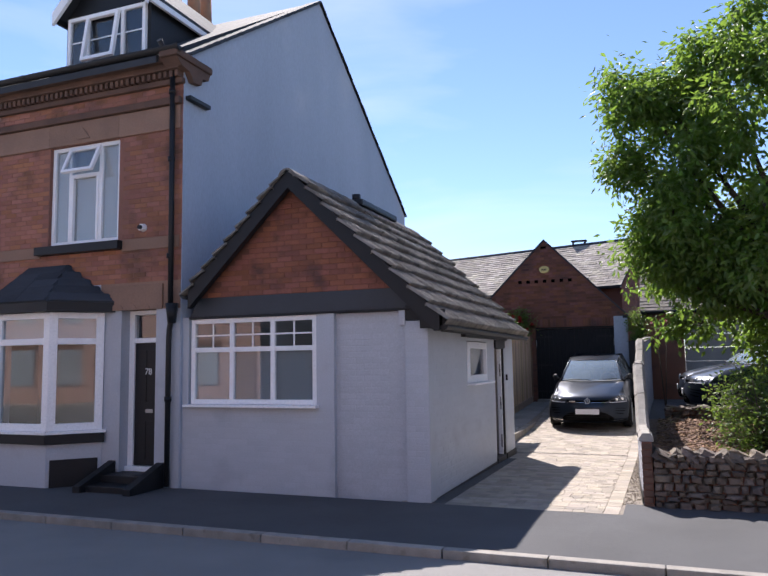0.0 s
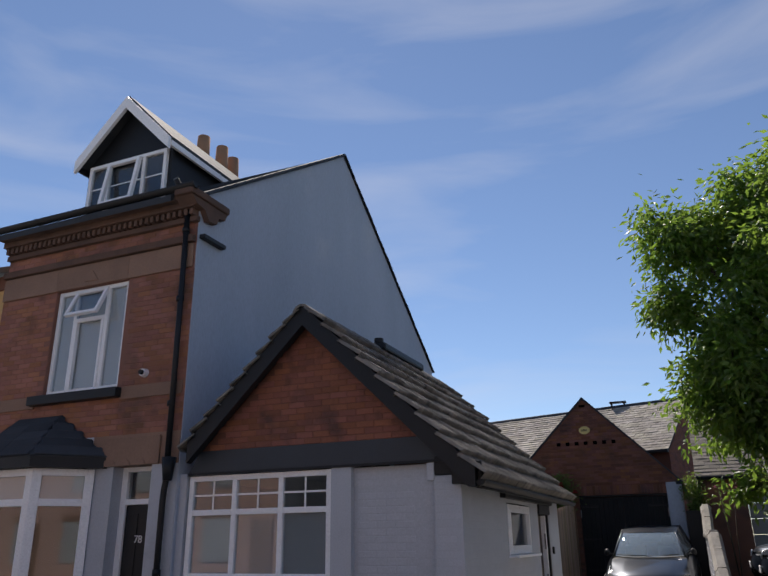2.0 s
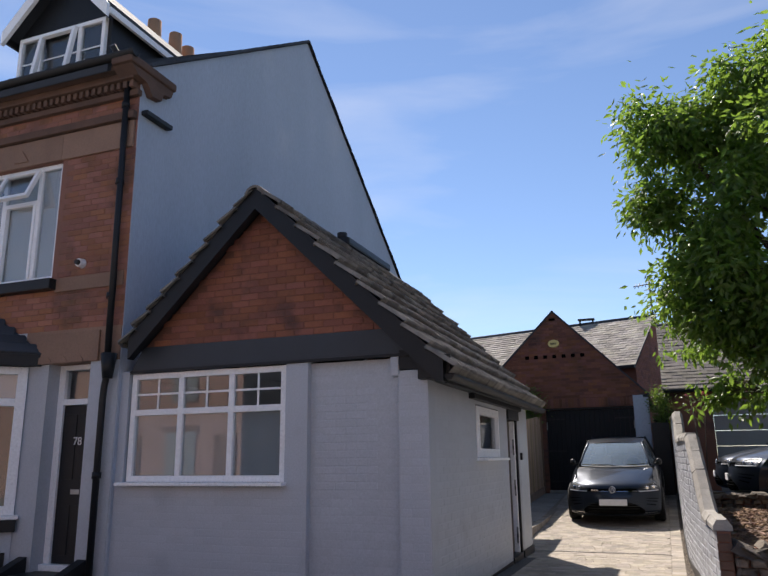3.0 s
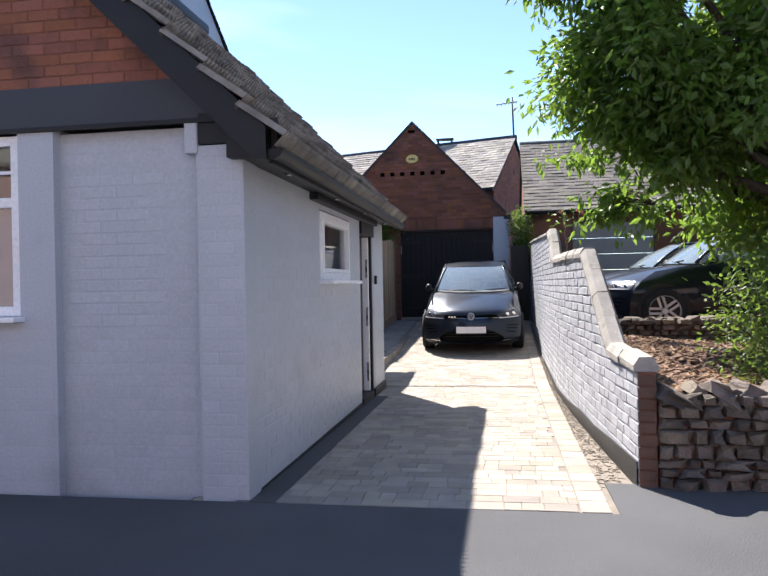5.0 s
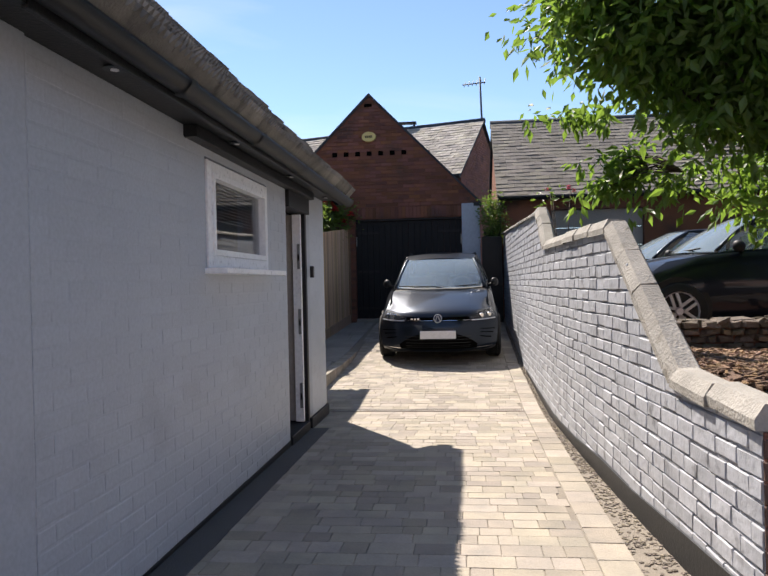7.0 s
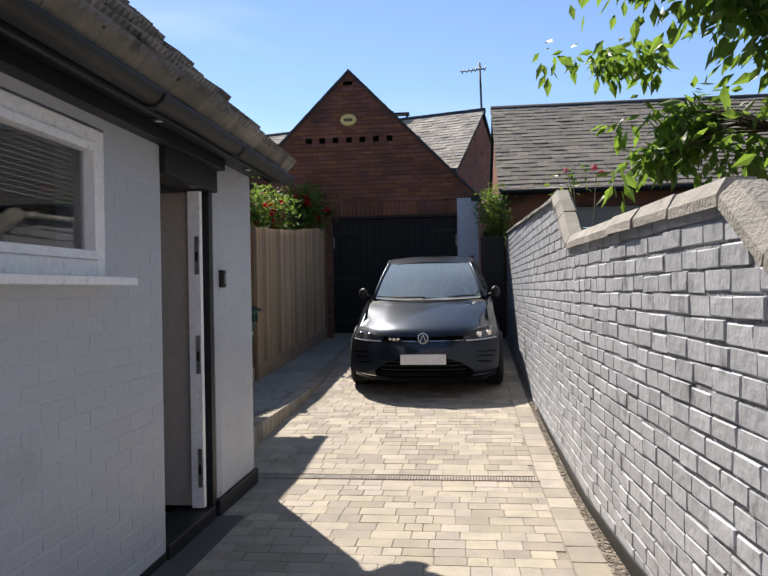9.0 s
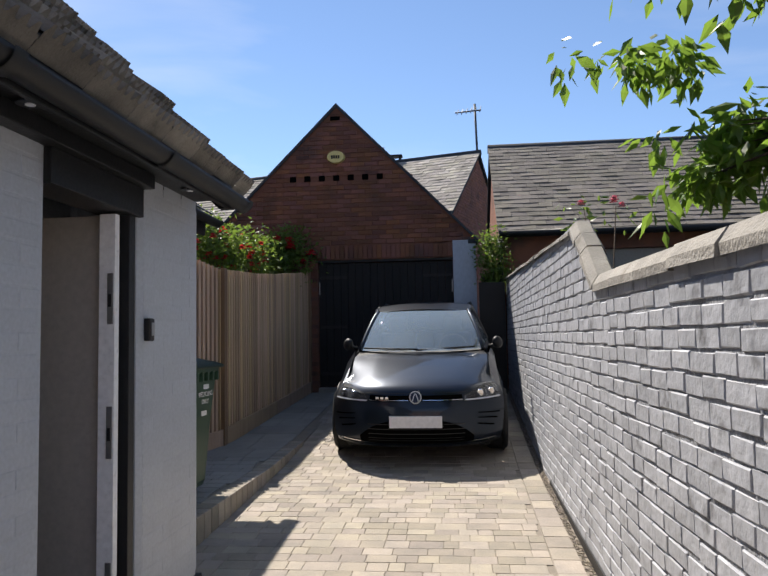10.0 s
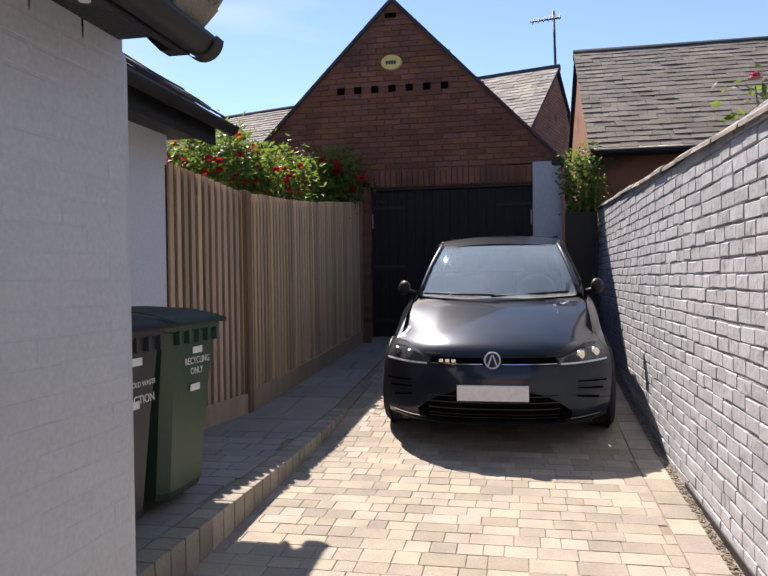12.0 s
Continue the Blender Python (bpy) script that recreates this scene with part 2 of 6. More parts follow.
LENS = glass("headlamp_lens", (0.95, 0.96, 0.97), 0.02, 0.97, 1.3)
REFLECTOR = material("headlamp_reflector", (0.17, 0.175, 0.185), (0.06, 0.062, 0.066), 0.25, 10, 60, 0.2, metal=0.6)
BINGREEN = material("green_bin_plastic", (0.03, 0.07, 0.042), (0.026, 0.06, 0.036), 0.42, 2, 80, 0.06)
BINGREY = material("dark_grey_bin_plastic", (0.032, 0.034, 0.038), (0.026, 0.028, 0.031), 0.5, 2, 80, 0.06)
SIGNWHITE = material("white_print", (0.75, 0.75, 0.75), (0.7, 0.7, 0.7), 0.6, 2, 40, 0.0)
ALARMYELLOW = material("yellow_alarm_box", (0.70, 0.58, 0.22), (0.66, 0.54, 0.19), 0.4, 2, 40, 0.0)
NETGREY = material("grey_net_fabric", (0.40, 0.42, 0.44), (0.36, 0.38, 0.40), 0.8, 2, 60, 0.03)
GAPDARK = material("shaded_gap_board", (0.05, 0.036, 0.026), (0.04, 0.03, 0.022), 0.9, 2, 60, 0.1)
BLIND = material("pale_blind_fabric", (0.78, 0.76, 0.72), (0.72, 0.70, 0.67), 0.8, 2, 40, 0.05)
# dark grey for insides; the dimness of rooms is put into the colour
DARKROOM = material("dimmed_interior_grey", (0.16, 0.155, 0.15), (0.13, 0.125, 0.12), 0.9, 1, 30, 0.05)
METALGREY = material("galvanised_metal", (0.35, 0.36, 0.37), (0.28, 0.29, 0.30), 0.4, 8, 60, 0.05, metal=0.9)
GREYDOOR = material("pale_grey_garage_door", (0.27, 0.26, 0.24), (0.23, 0.22, 0.205), 0.6, 1, 40, 0.1)
CLAYPOT = material("terracotta_chimney_pot", (0.36, 0.2, 0.11), (0.28, 0.15, 0.085), 0.9, 3, 60, 0.3)
for leafy, glow in ((LEAF, (0.28, 0.44, 0.06)), (BUSHLEAF, (0.22, 0.33, 0.05)), (PETAL, (0.6, 0.03, 0.04))):
    n, l = leafy.node_tree.nodes, leafy.node_tree.links
    tl, mx = n.new("ShaderNodeBsdfTranslucent"), n.new("ShaderNodeMixShader")
    tl.inputs["Color"].default_value, mx.inputs[0].default_value = (*glow, 1), 0.42
    l.new(n["Principled BSDF"].outputs[0], mx.inputs[1])
    l.new(tl.outputs[0], mx.inputs[2])
    l.new(mx.outputs[0], n["Material Output"].inputs["Surface"])


# ---- mesh helpers ----
def box(bm, x0, x1, y0, y1, z0, z1, bevel=0.0, m=None):
    """A box between corners, its edges rounded by bevel."""
    r = bmesh.ops.create_cube(bm, size=1.0)
    vs = r["verts"]
    bmesh.ops.scale(bm, vec=(abs(x1 - x0), abs(y1 - y0), abs(z1 - z0)), verts=vs)
    bmesh.ops.translate(bm, vec=((x0 + x1) / 2, (y0 + y1) / 2, (z0 + z1) / 2), verts=vs)
    if m is not None:
        bmesh.ops.transform(bm, matrix=m, verts=vs)
    if bevel:
        es = list({e for v in vs for e in v.link_edges})
        bmesh.ops.bevel(bm, geom=es, offset=bevel, segments=2, affect="EDGES", profile=0.6)
    return bm


def prism(bm, pts, d):
    """A flat outline, given as points in order, pushed along d."""
    a = [bm.verts.new(p) for p in pts]
    b = [bm.verts.new(Vector(p) + Vector(d)) for p in pts]
    bm.faces.new(a)
    bm.faces.new(b[::-1])
    k = len(pts)
    for i in range(k):
        bm.faces.new((a[i], b[i], b[(i + 1) % k], a[(i + 1) % k]))
    bmesh.ops.recalc_face_normals(bm, faces=bm.faces[:])
    return bm


def tube(bm, path, r, sides=10, r_end=None):
    """A round bar along the points of path, tapering to r_end."""
    path = [Vector(p) for p in path]
    rings = []
    for i, p in enumerate(path):
        d = (path[min(i + 1, len(path) - 1)] - path[max(i - 1, 0)]).normalized()
        side = d.cross(Vector((0, 0, 1)) if abs(d.z) < 0.9 else Vector((1, 0, 0))).normalized()
        up = side.cross(d)
        q = r if r_end is None else r + (r_end - r) * i / (len(path) - 1)
        rings.append([bm.verts.new(p + q * (math.cos(a) * side + math.sin(a) * up)) for a in (2 * math.pi * j / sides for j in range(sides))])
    for a, b in zip(rings, rings[1:]):
        for j in range(sides):
            f = bm.faces.new((a[j], a[(j + 1) % sides], b[(j + 1) % sides], b[j]))
            f.smooth = True
    bm.faces.new(rings[0][::-1])
    bm.faces.new(rings[-1])
    return bm


def sheet(bm, rows, smooth=True):
    """A surface through rows of points."""
    vs = [[bm.verts.new(p) for p in row] for row in rows]
    for a, b in zip(vs, vs[1:]):
        for j in range(len(a) - 1):
            f = bm.faces.new((a[j], a[j + 1], b[j + 1], b[j]))
            f.smooth = smooth
    return bm


def part(name, bm, mat, parent=None, label="", smooth=False):
    """One mesh object from bm, under parent."""
    me = bpy.data.meshes.new(name)
    if smooth:
        for f in bm.faces:
            f.smooth = True
    bm.to_mesh(me)
    bm.free()
    me.materials.append(mat)
    ob = new(name, me)
    if parent is not None:
        ob.parent = parent
        ob.matrix_parent_inverse = parent.matrix_world.inverted()
    if label:
        ob["label"] = label
    return ob


def thing(name, label, category, at=(0, 0, 0), group="", kind=""):
    """The Empty at the base of a thing."""
    ob = new(name)
    ob.location = at
    ob.matrix_world = Matrix.Translation(at)
    return tagged(ob, label, category, group, kind)


def bar(name, mat, parent, x0, x1, y0, y1, z0, z1, bevel=0.004, label="", m=None):
    return part(name, box(bmesh.new(), x0, x1, y0, y1, z0, z1, bevel, m), mat, parent, label)


PIECE_V = np.array([(-.5, -.5, 0), (.5, -.5, 0), (.5, .5, 0), (-.5, .5, 0), (-.5, -.5, .55), (.5, -.5, .55), (.5, .5, .55), (-.5, .5, .55),
                    (-.46, -.42, 1), (.46, -.42, 1), (.46, .42, 1), (-.46, .42, 1)])
PIECE_F = [(0, 1, 5, 4), (1, 2, 6, 5), (2, 3, 7, 6), (3, 0, 4, 7), (4, 5, 9, 8), (5, 6, 10, 9), (6, 7, 11, 10), (7, 4, 8, 11), (8, 9, 10, 11)]


def rough_block(seed, amount):
    """A block of unit size with eased, slightly uneven front edges."""
    r = np.random.RandomState(seed)
    v = PIECE_V.copy()
    v[4:8, :2] += r.uniform(-amount, amount, (4, 2))
    v[8:, :2] += r.uniform(-amount, amount, (4, 2))
    v[8:, 2] += r.uniform(-2 * amount, 2 * amount, 4)
    return v


def paver_shape(i):
    """A tumbled paving block with a narrow worn arris."""
    r = np.random.RandomState(800 + i)
    v = PIECE_V.copy()
    v[8:, :2] = np.sign(v[8:, :2]) * 0.482
    v[4:, :2] += r.uniform(-.01, .01, (8, 2))
    v[4:8, 2] = 0.8
    v[8:, 2] += r.uniform(-.06, .06, 4)
    return v


def slate_shape(i):
    """A thin flat slate, its tail edge chipped and a little uneven."""
    r = np.random.RandomState(500 + i)
    v = PIECE_V.copy()
    v[:, :2] = np.sign(v[:, :2]) * 0.5
    v[4:8, 2], v[8:, 2] = 0.6, 1.0
    v[[0, 1, 4, 5, 8, 9], 1] += r.uniform(-.04, .02)
    v[8:, :2] *= 0.995
    v[8:, 2] += r.uniform(-.3, .3, 4)
    return v


def old_brick(i):
    """A worn hand-made brick with rounded, uneven arrises under thick paint."""
    r = np.random.RandomState(600 + i)
    v = PIECE_V.copy()
    v[8:, 0] = np.sign(v[8:, 0]) * 0.485
    v[8:, 1] = np.sign(v[8:, 1]) * 0.45
    v[:8, 0] += r.uniform(-.018, .018, 8)
    v[:8, 1] += r.uniform(-.05, .05, 8)
    v[8:, 0] += r.uniform(-.02, .02, 4)
    v[8:, 1] += r.uniform(-.045, .045, 4)
    v[4:8, 2] += r.uniform(-.15, .1, 4)
    v[8:, 2] += r.uniform(-.25, .25) + r.uniform(-.1, .1, 4)
    return v


def frame_at(o, u, v, n, su, sv, sn):
    """The pose of a piece: o is the middle of its back, u, v, n its axes and su, sv, sn its sizes."""
    u, v, n = Vector(u) * su, Vector(v) * sv, Vector(n) * sn
    return Matrix(((u.x, v.x, n.x, o[0]), (u.y, v.y, n.y, o[1]), (u.z, v.z, n.z, o[2]), (0, 0, 0, 1)))


def lay(name, rest, parent, mat, items, near=None, cap=300, amount=0.02, verts=None, faces=None, variants=5):
    """Lays pieces: the near ones as objects on shared meshes, the others joined into one part."""
    shapes = [verts(i) if verts else rough_block(i, amount) for i in range(variants)]
    faces = faces or PIECE_F
    meshes = []
    for s in shapes:
        me = bpy.data.meshes.new(name)
        me.from_pydata([tuple(p) for p in s], [], faces)
        me.materials.append(mat)
        meshes.append(me)
    inv = parent.matrix_world.inverted()
    allv, allf, made = [], [], 0
    for i, m in enumerate(items):
        if made < cap and (near is None or near(m.translation)):
            ob = new(name, meshes[i % variants])
            ob.parent, ob.matrix_parent_inverse = parent, inv
            ob.matrix_basis = m
            made += 1
        else:
            a = np.array(m)
            k = len(allv) * len(shapes[0])
            allv.append(shapes[i % variants] @ a[:3, :3].T + a[:3, 3])
            allf.extend([tuple(j + k for j in f) for f in faces])
    if allv:
        me = bpy.data.meshes.new(rest)
        me.from_pydata(np.concatenate(allv).tolist(), [], allf)
        me.materials.append(mat)
        ob = new(rest, me)
        ob.parent, ob.matrix_parent_inverse = parent, inv
        ob["kind"] = "stuff"


def courses(o, u, v, n, width, height, inside, bl=0.215, bh=0.065, j=0.010, depth=0.012, seed=3, headers=False, vary=0.0):
    """Bricks in courses on a face from o; inside(a, b) keeps those whose middle, a along and b up, lies in the wall."""
    r = random.Random(seed)
    o, u, v, n = Vector(o), Vector(u), Vector(v), Vector(n)
    out = []
    b, k = bh / 2, 0
    while b < height:
        a = -(bl + j) / 2 * (k % 2) - vary * r.uniform(0, bl)
        while a < width:
            w = bl if not (headers and k % 5 == 4) else bl / 2 - j / 2
            w *= r.uniform(1 - vary, 1 + vary)
            lo, hi = max(a, 0), min(a + w, width)
            c, ww = (lo + hi) / 2, hi - lo
            if ww > 0.03 and inside(c, b):
                out.append(frame_at(o + u * c + v * (b + r.uniform(-.0015, .0015) * (1 + 10 * vary)), u + v * vary * r.uniform(-.05, .05), v, n, ww, bh * (1 - vary * r.uniform(0, 0.5)), depth * r.uniform(0.75, 1.25)))
            a += w + j
        b += bh + j
        k += 1
    return out


def window_unit(name, label, parent, o, u, n, w, h, bars_x=(), rail=None, frame_w=0.06, glaz=None, opening=None, room=True, sill=0.12):
    """A white window set into a wall: o is its lower corner on the face, u along it, n outward; bars_x are mullions, rail a transom's height."""
    o, u, n = Vector(o), Vector(u), Vector(n)
    z = Vector((0, 0, 1))
    m = Matrix(((u.x, -n.x, 0, o.x), (u.y, -n.y, 0, o.y), (0, 0, 1, o.z), (0, 0, 0, 1)))
    win = thing(name, label, "window", o, kind="structure")
    bm = bmesh.new()
    for a in ((0, frame_w, 0, h), (w - frame_w, w, 0, h), (frame_w, w - frame_w, 0, frame_w), (frame_w, w - frame_w, h - frame_w, h)):
        box(bm, a[0], a[1], 0.0, 0.07, a[2], a[3], 0.006, m)
    part("window_frame", bm, UPVC, win)
    for x in bars_x:
        part("mullion", box(bmesh.new(), x - frame_w / 2, x + frame_w / 2, 0.003, 0.067, frame_w, h - frame_w, 0.006, m), UPVC, win)
    xs = [frame_w] + [c for x in bars_x for c in (x - frame_w / 2, x + frame_w / 2)] + [w - frame_w]
    spans = list(zip(xs[::2], xs[1::2]))
    if rail:
        for a, b in spans:
            part("transom", box(bmesh.new(), a, b, 0.005, 0.065, rail - frame_w / 2, rail + frame_w / 2, 0.006, m), UPVC, win)
    for a, b in spans:
        for c, d in (((frame_w, rail - frame_w / 2), (rail + frame_w / 2, h - frame_w)) if rail else ((frame_w, h - frame_w),)):
            p = part("pane", box(bmesh.new(), a, b, 0.034, 0.040, c, d, 0, m), WINGLASS, win)
            p.visible_shadow = False
            if glaz and c > frame_w + 0.01:
                bm = bmesh.new()
                box(bm, (a + b) / 2 - 0.011, (a + b) / 2 + 0.011, 0.026, 0.033, c, d, 0, m)
                box(bm, a, (a + b) / 2 - 0.011, 0.026, 0.033, (c + d) / 2 - 0.011, (c + d) / 2 + 0.011, 0, m)
                box(bm, (a + b) / 2 + 0.011, b, 0.026, 0.033, (c + d) / 2 - 0.011, (c + d) / 2 + 0.011, 0, m)
                part("glazing_bar", bm, UPVC, win)
    if sill:
        part("window_sill", box(bmesh.new(), -0.04, w + 0.04, -sill, 0.06, -0.035, -0.002, 0.006, m), UPVC, win)
    return win, m, spans

# ---- the ground: street, drive, beds ----
def drive_z(y):
    """Height of the drive: level to the drain, then rising to the garage."""
    pts = ((-60, 0.02), (8.0, 0.02), (13.7, -0.03), (16.6, 0.09), (21.2, 0.53), (60, 0.53))
    for (a, p), (b, q) in zip(pts, pts[1:]):
        if a <= y <= b:
            return p + (q - p) * (y - a) / (b - a)
    return 0.53


ground = part("ground", sheet(bmesh.new(), [[(x, y, -0.06 + (0.40 if y > 9.1 and x > 0 else 0)) for x in (-900, -60, -10, 0.0, 0.3, 60, 900)] for y in (-900, -60, 0, 9.0, 9.4, 60, 900)], False), ASPHALT)
tagged(ground, "dark asphalt ground reaching the horizon", "ground", kind="structure")
road = part("road", sheet(bmesh.new(), [[(x, y, z) for x in (-60, -20, -4, 6, 25, 60)] for y, z in ((-5.4, 0.14), (-2.5, 0.22), (0.5, 0.22), (3.5, 0.12), (6.3, -0.03))], False), STREET)
tagged(road, "worn dark asphalt street with a gentle camber", "road", kind="structure")
pave = part("pavement", bmesh.new(), ASPHALT)
bm = bmesh.new()
box(bm, -60, 60, 6.42, 8.37, -0.05, 0.02)
box(bm, -0.44, 60, 8.37, 9.0, -0.05, 0.018)
bm.to_mesh(pave.data)
bm.free()
tagged(pave, "dark tarmac pavement along the house fronts", "pavement", kind="structure")
kerb = thing("kerb", "grey stone kerb between street and pavement", "kerb", (0, 6.36, 0), kind="structure")
for i in range(-18, 19):
    bar("kerbstone", COPING, kerb, i * 0.92, i * 0.92 + 0.91, 6.30, 6.42, -0.06, 0.05, 0.012)

drive = part("driveway", sheet(bmesh.new(), [[(x, y, drive_z(y) - 0.006) for x in (-3.0, -2.0, -1.0, -0.20)] for y in (8.37, 10, 12, 13.7, 15, 16.6, 18, 19.5, 21.3)], False), JOINT)
tagged(drive, "buff block-paved driveway rising gently to a garage", "driveway", kind="structure")

# blocks in rows across the drive, with a soldier edge beside the wall
rnd = random.Random(11)
blocks = []
y = 8.40
while y < 21.0:
    d = rnd.choice((0.115, 0.13, 0.13, 0.145))
    if 13.60 < y + d / 2 < 13.78:
        y = 13.76
        continue
    x = -2.98 - rnd.uniform(0, 0.15)
    while x < -0.66:
        w = min(rnd.choice((0.10, 0.13, 0.16, 0.19, 0.22)), -0.65 - x)
        if w > 0.05 and x + w > -2.98:
            lo = max(x, -2.98)
            c = (lo + x + w) / 2
            sl = (drive_z(y + d) - drive_z(y)) / d
            n = Vector((0, -sl, 1)).normalized()
            blocks.append(frame_at((c, y + d / 2, drive_z(y + d / 2) - 0.012), (1, 0, 0), (0, n.z, sl * n.z), n, x + w - lo - 0.003, d - 0.003, 0.0115 + rnd.uniform(-.001, .001)))
        x += w
    y += d
y = 8.4
while y < 21.0:
    sl = (drive_z(y + .2) - drive_z(y)) / .2
    n = Vector((0, -sl, 1)).normalized()
    blocks.append(frame_at((-0.563, y + 0.11, drive_z(y + .11) - 0.012), (1, 0, 0), (0, n.z, sl * n.z), n, 0.163, 0.214, 0.0125))
    y += 0.22

# drain channel across the drive
drain = thing("drain_channel", "narrow black slotted drain grating across the drive", "drain", (-1.6, 13.68, 0))
bar("channel_frame", CORNICE, drain, -2.6, -0.62, 13.615, 13.745, -0.06, -0.031, 0.002)
bm = bmesh.new()
for i in range(98):
    box(bm, -2.59 + i * 0.02, -2.578 + i * 0.02, 13.63, 13.73, -0.031, -0.025)
part("grating", bm, COPING, drain)

def wall_x(y):
    """The face of the boundary wall, which swings outwards towards the street."""
    d = max(0.0, 13.0 - y)
    return -0.42 + 0.02 * d + 0.006 * d * d


# strip of loose gravel at the foot of the wall
rnd = random.Random(5)
gravel_bm = [frame_at((rnd.uniform(-0.478, wall_x(yy) - 0.008), yy, drive_z(yy) - 0.014), (math.cos(a), math.sin(a), 0), (-math.sin(a), math.cos(a), 0), (0, 0, 1), s, s * 0.7, s * 0.6)
             for yy, a, s in ((rnd.uniform(8.9, 20), rnd.uniform(0, 3), rnd.uniform(0.008, 0.024)) for _ in range(3600))]
strip = thing("gravel_strip", "narrow strip of loose gravel and leaves beside the wall", "gravel", (-0.5, 14, 0), kind="stuff")

# dark tarmac strip along the foot of the annex
margin = part("margin", sheet(bmesh.new(), [[(-2.70, y, drive_z(y) + 0.004), (-2.45, y, drive_z(y) + 0.004), (-2.447, y, drive_z(y) - 0.01)] for y in (8.38, 10, 12, 12.75)], False), ASPHALT)
tagged(margin, "dark tarmac strip along the foot of the annex wall", "paving", kind="structure")

# raised patio with a block kerb
def patio_z(y):
    return 0.17 + max(0.0, y - 16.2) * 0.033 + max(0.0, y - 17.6) * 0.045


patio = part("patio", bmesh.new(), JOINT)
bm = sheet(bmesh.new(), [[(-5.5, y, patio_z(y) - 0.012), (-2.92, y, patio_z(y) - 0.012), (-2.92, y, drive_z(y) - 0.1)] for y in (13.7, 15, 16.2, 17.6, 19, 21.2)], False)
bm.to_mesh(patio.data)
bm.free()
tagged(patio, "raised grey paved path edged with upright blocks", "patio", kind="structure")
slabs = []
y = 13.72
rnd = random.Random(8)
while y < 21:
    d = 0.17 if y < 16.6 else 0.44
    x = -5.4 - rnd.uniform(0, 0.2)
    while x < -3.06:
        w = rnd.choice((0.17, 0.24, 0.3)) if y < 16.6 else rnd.choice((0.44, 0.6))
        w = min(w, -3.05 - x)
        if w > 0.06:
            sl = (patio_z(y + d) - patio_z(y)) / d
            n = Vector((0, -sl, 1)).normalized()
            slabs.append(frame_at((x + w / 2, y + d / 2, patio_z(y + d / 2) - 0.012), (1, 0, 0), (0, n.z, sl * n.z), n, w - 0.008, d - 0.008, 0.012))
        x += w
    y += d
patio_kerb = thing("patio_kerb", "upright buff kerb blocks edging the raised path", "kerb", (-2.97, 15, 0), kind="structure")
y = 13.72
while y < 17.5:
    top = patio_z(y + 0.07) + 0.004
    bar("kerb_block", PAVER, patio_kerb, -3.045, -2.905, y, y + 0.132, drive_z(y) - 0.06, top, 0.010)
    y += 0.14

# ---- the annex: painted walls, red brick gable, tiled roof ----
annex = thing("annex_house", "single-storey grey painted brick annex with a tiled gable roof", "house", (-4.5, 8.4, 0))
APX, APZ, SLOPE = -4.44, 4.155, 0.985


def roof_z(x):
    return APZ - SLOPE * abs(x - APX)


# front wall in pieces round the window
for nm, a in (("front_wall", (-6.30, -6.12, 8.40, 8.62, -0.05, 2.36)), ("front_wall", (-4.13, -3.88, 8.40, 8.62, -0.05, 2.36)),
              ("front_wall", (-6.12, -4.13, 8.40, 8.62, -0.05, 1.12))):
    bar(nm, GREY, annex, *a, 0.0)
bar("front_recess", GREY, annex, -3.88, -2.917, 8.475, 8.62, -0.05, 2.33, 0.0)
bar("corner_pier", GREY, annex, -2.917, -2.61, 8.40, 8.62, -0.05, 2.20, 0.012)
# black filler added to draw the dark gap above the pier
bar("pier_shadow_board", BLACKPAINT, annex, -2.90, -2.615, 8.395, 8.62, 2.204, 2.40, 0.004)
bar("corner_pier", GREY, annex, -2.985, -2.90, 8.385, 8.60, 2.15, 2.36, 0.012)
# side wall round window and door
for a in ((8.62, 10.24, -0.05, 2.098), (10.24, 11.47, -0.05, 1.345), (10.24, 11.47, 1.99, 2.098), (11.47, 12.02, -0.05, 2.098)):
    bar("side_wall", GREY, annex, -2.84, -2.62, *a, 0.0)
bar("end_pier", GREY, annex, -2.95, -2.604, 12.74, 13.51, 0.06, 2.098, 0.055)
bar("pier_plinth", BLACKPAINT, annex, -2.96, -2.592, 12.73, 13.52, -0.06, 0.075, 0.006)
bar("rear_wall", GREY, annex, -6.28, -2.95, 13.29, 13.49, -0.05, 2.3, 0.0)
bar("plinth", BLACKPAINT, annex, -2.66, -2.612, 8.46, 12.02, -0.06, 0.03, 0.004)
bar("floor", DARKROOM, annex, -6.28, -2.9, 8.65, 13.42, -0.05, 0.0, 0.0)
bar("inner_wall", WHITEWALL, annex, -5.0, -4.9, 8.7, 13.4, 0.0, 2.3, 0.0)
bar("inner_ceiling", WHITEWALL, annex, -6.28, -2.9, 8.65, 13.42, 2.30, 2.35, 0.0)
# gable
gz = 2.62
bm = prism(bmesh.new(), [(APX - (roof_z(APX) - gz) / SLOPE + 0.05, 8.43, gz), (APX + (roof_z(APX) - gz) / SLOPE - 0.05, 8.43, gz), (APX, 8.43, APZ - 0.05)], (0, 0.18, 0))
part("gable_backing", bm, MORTAR, annex)
bm = prism(bmesh.new(), [(-6.10, 8.395, 2.36), (-2.76, 8.395, 2.36), (-2.95, 8.395, 2.62), (-5.95, 8.395, 2.62)], (0, 0.2, 0))
part("gable_beam", bm, CHARCOAL, annex, "charcoal painted beam under the brick gable")
